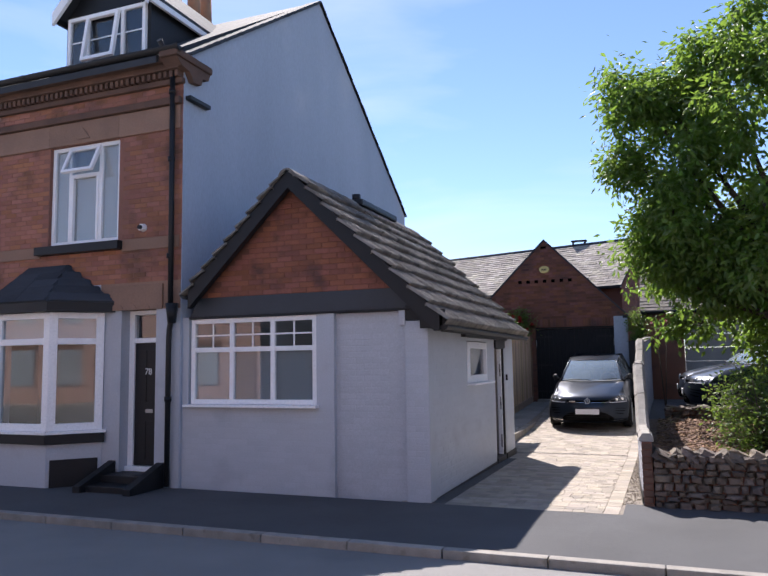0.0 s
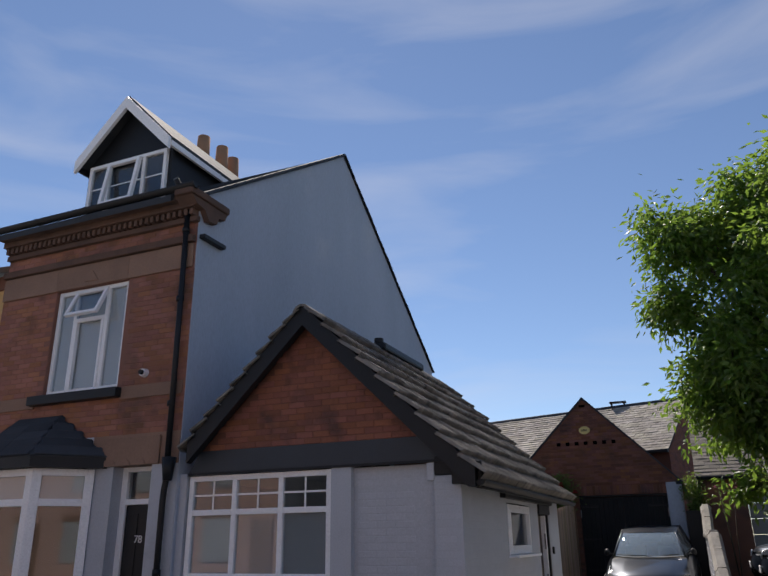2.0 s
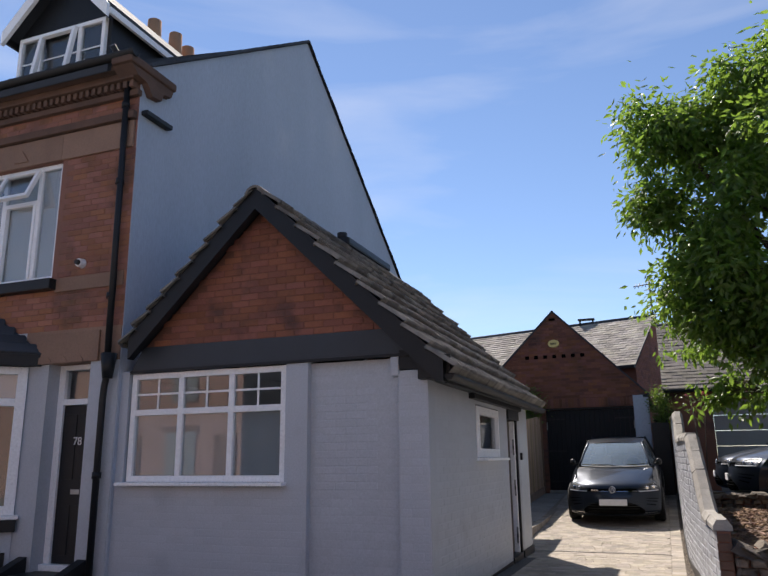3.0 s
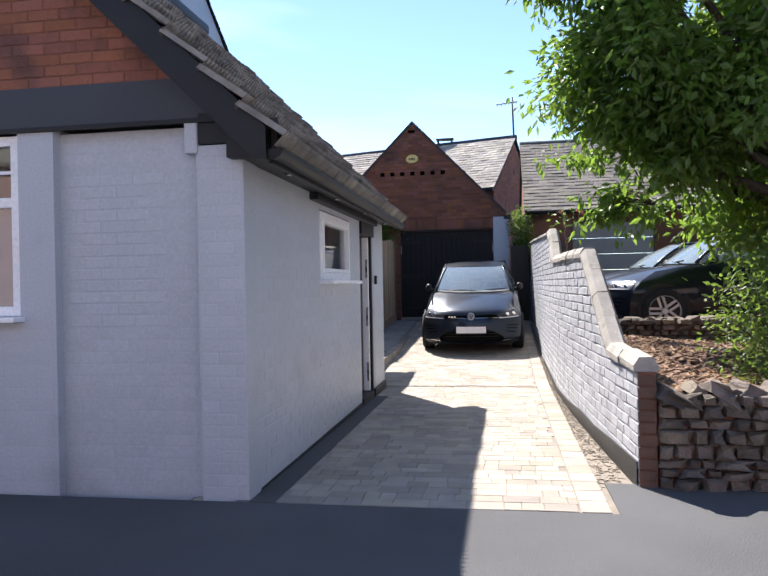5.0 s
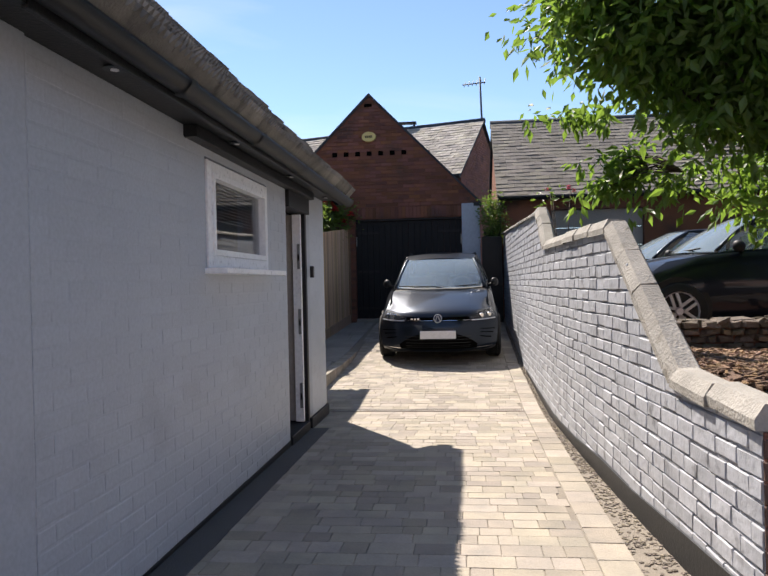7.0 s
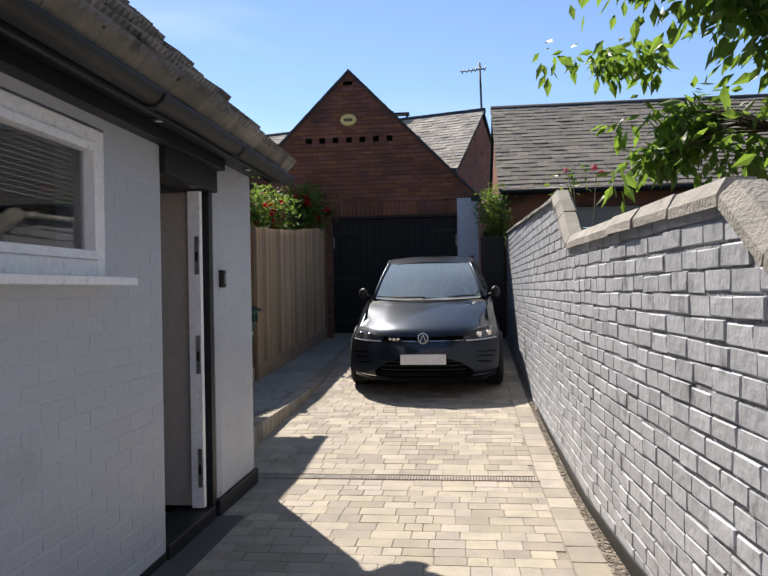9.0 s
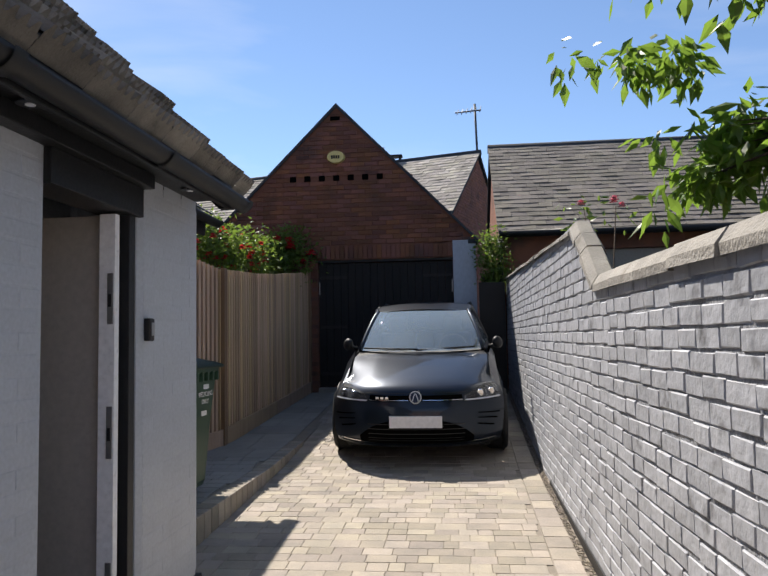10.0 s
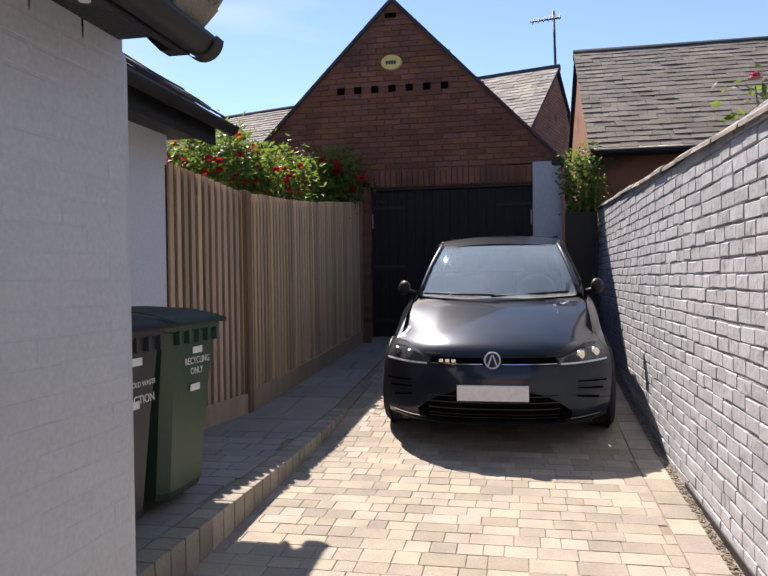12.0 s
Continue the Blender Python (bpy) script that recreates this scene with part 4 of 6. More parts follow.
EAVE = [(-9.92, 8.38, 2.63), (-9.28, 7.72, 2.63), (-8.08, 7.72, 2.63), (-7.45, 8.38, 2.63)]
TOP = [(-9.16, 8.395, 3.22), (-9.16, 8.395, 3.22), (-8.40, 8.395, 3.22), (-8.40, 8.395, 3.22)]
sheet(bm, [EAVE, TOP], False)
bmesh.ops.remove_doubles(bm, verts=bm.verts[:], dist=0.001)
bmesh.ops.solidify(bm, geom=bm.faces[:], thickness=0.03)
part("canopy", bm, DARKSLATE, bay)
canopy_slates = []
rnd = random.Random(21)
for (A, B, C, D) in ((EAVE[0], EAVE[1], TOP[0], TOP[0]), (EAVE[1], EAVE[2], TOP[2], TOP[1]), (EAVE[2], EAVE[3], TOP[2], TOP[2])):
    A, B, C, D = (Vector(v) for v in (A, B, C, D))
    n = (B - A).cross(D - A).normalized()
    u = (B - A).normalized()
    v = n.cross(u)
    hgt = (D - A).dot(v)
    for i in range(5):
        f = (i + 0.5) / 5
        l, r_ = A + (D - A) * f, B + (C - B) * f
        w = (r_ - l).dot(u)
        k = max(1, int(w / 0.42))
        for j in range(k):
            q = l + u * ((j + 0.5) / k * w) + n * 0.012
            canopy_slates.append(frame_at(q, u, (v + n * -0.06).normalized(), n, w / k - 0.006, hgt / 5 + 0.02, 0.012))
for a, b in zip(EAVE, EAVE[1:]):
    u = (Vector(b) - Vector(a))
    L = u.length
    u.normalize()
    m = Matrix(((u.x, -u.y, 0, a[0]), (u.y, u.x, 0, a[1]), (0, 0, 1, a[2]), (0, 0, 0, 1)))
    part("canopy_fascia", box(bmesh.new(), 0, L, 0.01, 0.05, -0.15, -0.01, 0.004, m), BLACKPAINT, bay)
    part("canopy_soffit", box(bmesh.new(), 0, L, 0.05, 0.3, -0.145, -0.13, 0.0, m), BLACKPAINT, bay)

# main roof, verge tiles, chimney pots, dormer
roof = part("roof", prism(bmesh.new(), [(HX1 - 0.26, 8.10, 6.10), (HX1 - 0.26, 12.82, 9.13), (HX1 - 0.26, 17.9, 5.55), (HX1 - 0.26, 17.9, 5.45), (HX1 - 0.26, 12.82, 9.03), (HX1 - 0.26, 8.10, 6.0)], (-3.5, 0, 0)), DARKSLATE, house)
verge = []
for (ya, za), (yb, zb) in (((8.55, 6.24), (12.82, 9.09)), ((12.82, 9.09), (17.85, 5.53))):
    d = Vector((0, yb - ya, zb - za))
    k = int(d.length / 0.26)
    dn = d.normalized()
    nn = Vector((0, -dn.z, dn.y))
    for i in range(k):
        q = Vector((HX1 - 0.12, ya, za)) + d * ((i + 0.5) / k)
        verge.append(frame_at(q, (1, 0, 0), (dn + nn * 0.06).normalized(), nn, 0.34, d.length / k + 0.03, 0.05))
stack = thing("chimney_stack", "brick chimney stack with three clay pots", "chimney", (-9.95, 13.3, 8.0))
bar("stack", OLDBRICK, stack, -10.2, -9.7, 12.4, 14.3, 7.6, 9.72, 0.01)
for y, top in ((12.8, 10.46), (13.5, 10.56), (13.95, 10.48)):
    part("chimney_pot", tube(bmesh.new(), [(-9.95, y, 9.6), (-9.95, y, 9.95), (-9.95, y, top)], 0.17, 14, 0.14), CLAYPOT, stack)
dormer = thing("dormer", "black dormer with white bargeboards and a white window", "dormer", (-8.25, 8.9, 6.4))
DX0, DX1, DA, DY = -9.12, -7.38, -8.25, 8.95
bm = prism(bmesh.new(), [(DX0, DY, 6.28), (DX1, DY, 6.28), (DX1, DY, 7.52), (DA, DY, 8.40), (DX0, DY, 7.52)], (0, 0.05, 0))
part("front_panel", bm, BLACKPAINT, dormer)
for x in (DX0, DX1 - 0.05):
    bm = prism(bmesh.new(), [(x, DY + 0.05, 6.28), (x, DY + 0.05, 7.52), (x, 10.9, 7.52)], (0.05, 0, 0))
    part("cheek", bm, BLACKPAINT, dormer)
for sx, xe in ((1, DX1 + 0.10), (-1, DX0 - 0.10)):
    za = 8.52 - abs(xe - DA) * 1.04
    bm = prism(bmesh.new(), [(DA, DY - 0.18, 8.52), (xe, DY - 0.18, za), (xe, DY - 0.18, za + 0.07), (DA, DY - 0.18, 8.59)], (0, 3.6, 0))
    part("dormer_roof", bm, DARKSLATE, dormer)
    bm = prism(bmesh.new(), [(DA, DY - 0.24, 8.33), (xe, DY - 0.24, za - 0.17), (xe, DY - 0.24, za + 0.04), (DA, DY - 0.24, 8.55)], (0, 0.055, 0))
    part("bargeboard", bm, UPVC, dormer, "white bargeboard")
    bm = bmesh.new()
    box(bm, xe - 0.03, xe + 0.02, DY - 0.18, 11.0, za - 0.1, za - 0.005, 0.004)
    part("fascia", bm, UPVC if sx > 0 else BLACKPAINT, dormer)
win, m, spans = window_unit("window_4", "white dormer window with one sash tilted open", dormer, (-9.05, DY - 0.06, 6.55), (1, 0, 0), (0, -1, 0), 1.60, 0.93, (0.42, 1.14), None, 0.06, sill=0.06)
tilt = m @ Matrix.Translation((0.44, -0.02, 0.88)) @ Matrix.Rotation(radians(-9), 4, "X")
part("open_sash", box(box(box(box(bmesh.new(), 0, 0.06, -0.03, 0.03, -0.82, 0, .004, tilt), 0.60, 0.66, -0.03, 0.03, -0.82, 0, .004, tilt), 0.06, 0.60, -0.03, 0.03, -0.82, -0.76, .004, tilt), 0.06, 0.60, -0.03, 0.03, -0.06, 0, .004, tilt), UPVC, win)
for a, b in ((0.06, 0.39), (0.45, 1.11), (1.17, 1.54)):
    part("glazing_bar", box(bmesh.new(), a, b, 0.024, 0.033, 0.49, 0.51, 0, m), UPVC, win)
part("net_curtain", box(bmesh.new(), 0.05, 1.55, 0.12, 0.13, 0.05, 0.88, 0, m), BLIND, win)

# the neighbour with ochre front and lower slate roof
nb = thing("neighbour_house", "ochre painted terraced house with a lower slate roof", "house", (-12.5, 8.5, 0))
bar("wall", YELLOWPAINT, nb, -16, HX0 - 0.004, 8.44, 8.7, -0.05, 5.35, 0.0)
bar("eaves_band", OLDBRICK, nb, -16, HX0 - 0.004, 8.40, 8.7, 5.35, 5.58, 0.01)
part("roof", prism(bmesh.new(), [(-16, 8.15, 5.62), (-16, 12.9, 8.0), (-16, 12.9, 7.9), (-16, 8.15, 5.52)], (6.04, 0, 0)), SLATE, nb)
bar("gutter_board", BLACKPAINT, nb, -16, HX0 - 0.01, 8.12, 8.24, 5.52, 5.62, 0.02)
bar("plinth", BLACKPAINT, nb, -16, HX0 - 0.01, 8.42, 8.44, -0.05, 2.4, 0.004)

# ---- garage at the end of the drive: brick gable, black doors ----
VOID = material("dark_void", (0.004, 0.004, 0.004), (0.003, 0.003, 0.003), 1.0, 2, 40, 0.0, spec=0.0)
garage = thing("garage", "old red brick garage gable with black timber doors", "garage", (-2.9, 21, 0.5))
GY, GAX, GAZ = 21.0, -3.09, 5.12


def gar_z(x):
    return GAZ - (1.0 if x < GAX else 1.02) * abs(x - GAX)


bm = prism(bmesh.new(), [(-5.9, GY + 0.012, 2.60), (-0.90, GY + 0.012, 2.60), (-0.90, GY + 0.012, gar_z(-0.90)), (GAX, GY + 0.012, GAZ), (-5.9, GY + 0.012, gar_z(-5.9) - 0.0)], (0, 0.24, 0))
part("gable_wall", bm, MORTAR, garage)
bar("wall", MORTAR, garage, -5.9, -3.43, GY + 0.012, GY + 0.25, 0.2, 2.60, 0.0)
pier = bar("pier", RENDER, garage, -1.245, -0.88, GY - 0.03, GY + 0.25, 0.3, 2.86, 0.012, "pier painted blue-grey")
# shade under the lintel, drawn as a black bar
bar("lintel_shadow", BLACKPAINT, garage, -3.43, -1.245, GY + 0.03, GY + 0.2, 2.56, 2.60, 0.004)
for i in range(2):
    a = -3.42 + i * 1.0865
    d = thing("garage_door", "black boarded timber garage door", "door", (a, GY + 0.1, 0.55), group="garage doors")
    for k in range(9):
        bar("board", DOORBLACK, d, a + k * 0.1205, a + k * 0.1205 + 0.118, GY + 0.075, GY + 0.11, 0.56, 2.55, 0.005)
    for z in (0.75, 1.5, 2.3):
        bar("hinge_strap", PLASTICBLACK, d, a + (0.02 if i == 0 else 0.6), a + (0.46 if i == 0 else 1.06), GY + 0.062, GY + 0.075, z, z + 0.045, 0.003)
    bar("pintle", METALGREY, d, a + (0.0 if i == 0 else 1.06), a + (0.02 if i == 0 else 1.08), GY + 0.055, GY + 0.075, 2.05, 2.25, 0.003)
bar("sill", PATIO, garage, -3.43, -1.245, GY - 0.02, GY + 0.2, 0.40, 0.55, 0.01)
for sx, xe in ((1, -0.86), (-1, -5.9)):
    bm = prism(bmesh.new(), [(GAX, GY - 0.03, GAZ), (xe, GY - 0.03, gar_z(xe)), (xe, GY - 0.03, gar_z(xe) + 0.05), (GAX, GY - 0.03, GAZ + 0.06)], (0, 6.5, 0))
    part("roof", bm, DARKSLATE, garage)
kneel = bar("kneeler", DARKSLATE, garage, -1.0, -0.84, GY - 0.05, GY + 0.2, 2.80, 2.87, 0.01)
# black blocks on the face paint the darkness inside the openings
for i in range(7):
    x = -3.86 + i * 0.2385
    bar("vent_hole", VOID, garage, x - 0.01, x + 0.09, GY - 0.004, GY + 0.011, 3.90, 3.99, 0.0)
bar("vent_slot", VOID, garage, -3.19, -3.03, GY - 0.006, GY + 0.011, 4.90, 4.965, 0.0)
alarm = thing("alarm_box", "round yellow alarm box on the brick gable", "alarm", (-3.1, GY, 4.28))
bm = bmesh.new()
bmesh.ops.create_cone(bm, cap_ends=True, segments=32, radius1=0.15, radius2=0.135, depth=0.06, matrix=Matrix.Translation((-3.1, GY - 0.04, 4.28)) @ Matrix.Diagonal((1, 1, 0.72, 1)) @ Matrix.Rotation(radians(90), 4, "X"))
part("casing", bm, ALARMYELLOW, alarm)
bm = bmesh.new()
for i in range(4):
    box(bm, -3.17 + i * 0.037, -3.145 + i * 0.037, GY - 0.076, GY - 0.071, 4.25, 4.30, 0)
part("marking", bm, PLASTICBLACK, alarm)

# long slate range behind, at an angle to the garage
rng = thing("rear_range", "brick range with a pale weathered slate roof", "house", (-4, 28.8, 0))
U, V = Vector((-0.955, 0.297, 0)), Vector((-0.297, -0.955, 0))
R0 = Vector((-0.58, 28.3, 6.08))
half, drop = 2.45, 1.93
E0 = R0 + V * half - Vector((0, 0, drop))
B0 = R0 - V * half - Vector((0, 0, drop))
LEN = 14.0
bm = prism(bmesh.new(), [E0 - V * 0.15, R0 - Vector((0, 0, 0.12)), B0 + V * 0.15, (B0 + V * 0.15) * 1 - Vector((0, 0, 4.4)), E0 - V * 0.15 - Vector((0, 0, 4.4))], U * LEN)
part("wall", bm, MORTAR, rng)
for e in (E0, B0):
    bm = prism(bmesh.new(), [R0 - U * 0.06, e - U * 0.06, e - U * 0.06 + Vector((0, 0, 0.05)), R0 - U * 0.06 + Vector((0, 0, 0.06))], U * (LEN + 0.1))
    part("roof", bm, DARKSLATE, rng)
bm = bmesh.new()
tube(bm, [R0 - U * 0.08 + Vector((0, 0, 0.05)), R0 + U * LEN + Vector((0, 0, 0.05))], 0.09, 8)
part("ridge", bm, DARKSLATE, rng)
bm = bmesh.new()
tube(bm, [E0 - U * 0.05 + V * 0.05, E0 + U * LEN + V * 0.05], 0.06, 8)
part("gutter", bm, BLACKPAINT, rng)
c = R0 + U * 2.45
bm = bmesh.new()
for x in (-0.26, 0.20):
    box(bm, x, x + 0.06, -0.10, 0.10, 0.05, 0.22, 0.01, Matrix.Translation(c))
box(bm, -0.30, 0.30, -0.14, 0.14, 0.22, 0.27, 0.01, Matrix.Translation(c))
part("ridge_vent", bm, BLACKPAINT, rng)
dnv = (E0 - R0).normalized()
nv = U.cross(dnv)
nv = nv if nv.z > 0 else -nv
range_slates = []
L = (E0 - R0).length
rnd = random.Random(31)
for i in range(20):
    a = -0.08
    while a < 9.5:
        w = 0.15 if a < 0 and i % 2 else 0.30
        range_slates.append(frame_at(R0 + dnv * ((i + 0.5) * L / 20) + U * (a + w / 2) + nv * 0.068, U, -dnv - nv * 0.10, nv, w - 0.006, L / 20 + 0.02, 0.012 + rnd.uniform(0, .006)))
        a += w
aerial = thing("tv_aerial", "thin metal television aerial on a mast", "aerial", (-0.6, 28.6, 6.1))
part("mast", tube(bmesh.new(), [(-0.56, 28.6, 5.3), (-0.62, 28.6, 7.55)], 0.03, 8), CHARCOAL, aerial)
part("boom", tube(bmesh.new(), [(-1.15, 28.5, 7.30), (-0.45, 28.6, 7.38)], 0.02, 6), CHARCOAL, aerial)
for i in range(6):
    x = -1.1 + i * 0.12
    part("element", tube(bmesh.new(), [(x, 28.3, 7.18 + i * .012), (x + 0.05, 28.75, 7.46 + i * .012)], 0.012, 5), CHARCOAL, aerial)

# neighbouring outbuilding with a grey slate roof
b2 = thing("outbuilding", "brick outbuilding with grey slate roof and pale doors", "outbuilding", (3, 22, 0.5))
bar("front_wall", OLDBRICK, b2, -0.46, 0.55, 21.1, 21.35, 0.3, 3.0, 0.0)
bar("front_wall", OLDBRICK, b2, 2.35, 9.0, 21.1, 21.35, 0.3, 3.0, 0.0)
bar("front_wall", OLDBRICK, b2, 0.55, 2.35, 21.1, 21.35, 2.68, 3.0, 0.0)
for k in range(6):
    bar("garage_door_panel", GREYDOOR, b2, 0.56, 2.34, 21.18, 21.22, 0.5 + k * 0.363, 0.855 + k * 0.363, 0.008)
bm = prism(bmesh.new(), [(-0.46, 21.36, 0.3), (-0.46, 26.4, 0.3), (-0.46, 26.4, 3.0), (-0.46, 23.5, 4.90), (-0.46, 21.36, 3.05)], (0.22, 0, 0))
part("gable", bm, BRICK, b2)
for y, z in ((20.93, 2.92), (26.6, 2.92)):
    bm = prism(bmesh.new(), [(-0.52, 23.5, 4.93), (-0.52, y, z), (-0.52, y, z + 0.05), (-0.52, 23.5, 4.99)], (9.5, 0, 0))
    part("roof", bm, DARKSLATE, b2)
part("ridge", tube(bmesh.new(), [(-0.54, 23.5, 4.96), (9.0, 23.5, 4.96)], 0.09, 8), DARKSLATE, b2)
part("gutter", tube(bmesh.new(), [(-0.52, 20.9, 2.93), (9.0, 20.9, 2.93)], 0.06, 8), BLACKPAINT, b2)
part("downpipe", tube(bmesh.new(), [(-0.50, 20.98, 2.9), (-0.50, 20.98, 0.4)], 0.04, 8), BLACKPAINT, b2)
dn2 = Vector((0, 20.93 - 23.5, 2.92 - 4.93)).normalized()
n2 = Vector((0, dn2.z, -dn2.y))
L2 = math.hypot(20.93 - 23.5, 2.92 - 4.93)
b2_slates = []
for i in range(22):
    a = -0.54
    while a < 6.5:
        w = 0.12 if a < -0.5 and i % 2 else rnd.choice((0.22, 0.25, 0.27))
        b2_slates.append(frame_at(Vector((a + w / 2, 23.5, 4.93)) + dn2 * ((i + 0.5) * L2 / 22) + n2 * 0.066, (1, 0, 0), -dn2 - n2 * 0.10, n2, w - 0.004, L2 / 22 + 0.02, 0.012 + rnd.uniform(0, .006)))
        a += w
# black sheet added for the darkness between garage and outbuilding
bar("dark_gap", BLACKPAINT, garage, -0.80, -0.30, 21.3, 21.34, 0.3, 2.3, 0.0)
bar("yard_gate", BLACKPAINT, b2, -0.86, -0.47, 20.6, 20.64, 0.35, 2.15, 0.004)

# ---- timber fence on the left ----
def fence_line(a, b, top_a, top_b, base):
    """Close upright slats between two posts."""
    f = thing("fence", "new upright larch slat fence with gravel board", "fence", (*a, patio_z(a[1])), group="fence panels", kind="structure")
    d = Vector((b[0] - a[0], b[1] - a[1], 0))
    k = max(2, int(d.length / 0.078))
    ang = math.atan2(d.y, d.x)
    for i in range(k):
        t = (i + 0.5) / k
        p = Vector((*a, 0)) + d * t
        sag = top_a + (top_b - top_a) * t
        zb = base(p.y)
        m = Matrix.Translation((p.x, p.y, 0)) @ Matrix.Rotation(ang, 4, "Z")
        bm = bmesh.new()
        box(bm, -0.023, 0.023, -0.016, 0.010, zb + 0.15, sag + 0.006 * math.sin(i * 12.9), 0.003, m)
        part("slat", bm, TIMBER, f)
    m = Matrix.Translation((a[0], a[1], 0)) @ Matrix.Rotation(ang, 4, "Z")
    z0 = patio_z(a[1])
    bm = prism(bmesh.new(), [(0, 0.022, patio_z(a[1]) - 0.05), (d.length, 0.022, patio_z(b[1]) - 0.05), (d.length, 0.022, patio_z(b[1]) + 0.17), (0, 0.022, patio_z(a[1]) + 0.17)], (0, 0.03, 0))
    bmesh.ops.transform(bm, matrix=m @ Matrix.Translation((0, -0.065, 0)), verts=bm.verts[:])
    part("gravel_board", bm, TIMBER, f)
    # back sheet, its brown darkened for the shade between the slats
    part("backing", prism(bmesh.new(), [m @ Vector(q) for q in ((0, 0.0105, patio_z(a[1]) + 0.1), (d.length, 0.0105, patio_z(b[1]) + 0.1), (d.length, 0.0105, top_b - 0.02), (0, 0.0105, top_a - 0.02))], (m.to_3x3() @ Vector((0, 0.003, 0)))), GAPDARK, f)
    bm = bmesh.new()
    box(bm, 0, d.length, 0.014, 0.05, patio_z(a[1]) + 0.5, patio_z(a[1]) + 0.57, 0.004, m)
    box(bm, 0, d.length, 0.014, 0.05, 1.7, 1.77, 0.004, m)
    part("rail", bm, TIMBERDARK, f)
    return f


F0, F1, F2, F3 = (-3.97, 16.30), (-3.76, 17.28), (-3.67, 19.15), (-3.585, 20.98)


def fence_base(y):
    return patio_z(y)


fl = fence_line(F0, F1, 2.24, 2.11, fence_base)
fence_line(F1, F2, 2.11, 2.22, fence_base)
fence_line(F2, F3, 2.22, 2.42, fence_base)
for (x, y), z in ((F1, 2.13), (F3, 2.42)):
    p = thing("fence_post", "square brown timber fence post", "fence post", (x, y, 0.2), group="fence posts", kind="structure")
    bar("post", TIMBERDARK, p, x - 0.04, x + 0.05, y - 0.05, y + 0.05, patio_z(y) - 0.05, z, 0.006)

# ---- rear wing, pale rendered, with a slate eave ----
wing = thing("rear_wing", "pale rendered rear wing with dark eaves", "house", (-4.2, 15, 0))
bar("wall", WHITEWALL, wing, -4.4, -3.98, 13.70, 16.34, 0.1, 2.50, 0.0)
bar("fascia", BLACKPAINT, wing, -4.3, -3.66, 13.70, 16.5, 2.44, 2.50, 0.0)
bar("eaves_board", BLACKPAINT, wing, -3.69, -3.66, 13.70, 16.5, 2.38, 2.52, 0.004)
bm = prism(bmesh.new(), [(-3.60, 13.70, 2.50), (-6.2, 13.70, 4.2), (-6.2, 13.70, 4.26), (-3.60, 13.70, 2.57)], (0, 2.83, 0))
part("roof", bm, DARKSLATE, wing)
gutter("gutter", "black gutter on the rear wing eave", (-3.57, 13.72, 2.55), (-3.57, 16.55, 2.53), r=0.06)
wing_slates = []
for i in range(5):
    k = 0
    while 13.70 + k * 0.25 < 16.45:
        f = (i + 0.5) * 0.2
        yy = 13.82 + k * 0.25 + (0.125 if i % 2 else 0)
        wing_slates.append(frame_at((-3.575 - f * 0.837, yy, 2.575 + f * 0.547), (0, 1, 0), (-0.837, 0, 0.547 - 0.06), (0.547, 0, 0.837), 0.244, 0.23, 0.016 + 0.004 * ((i * 7 + k * 3) % 3)))
        k += 1
bar("end_wall", WHITEWALL, wing, -6.2, -4.4, 16.1, 16.34, 0.1, 2.5, 0.0)

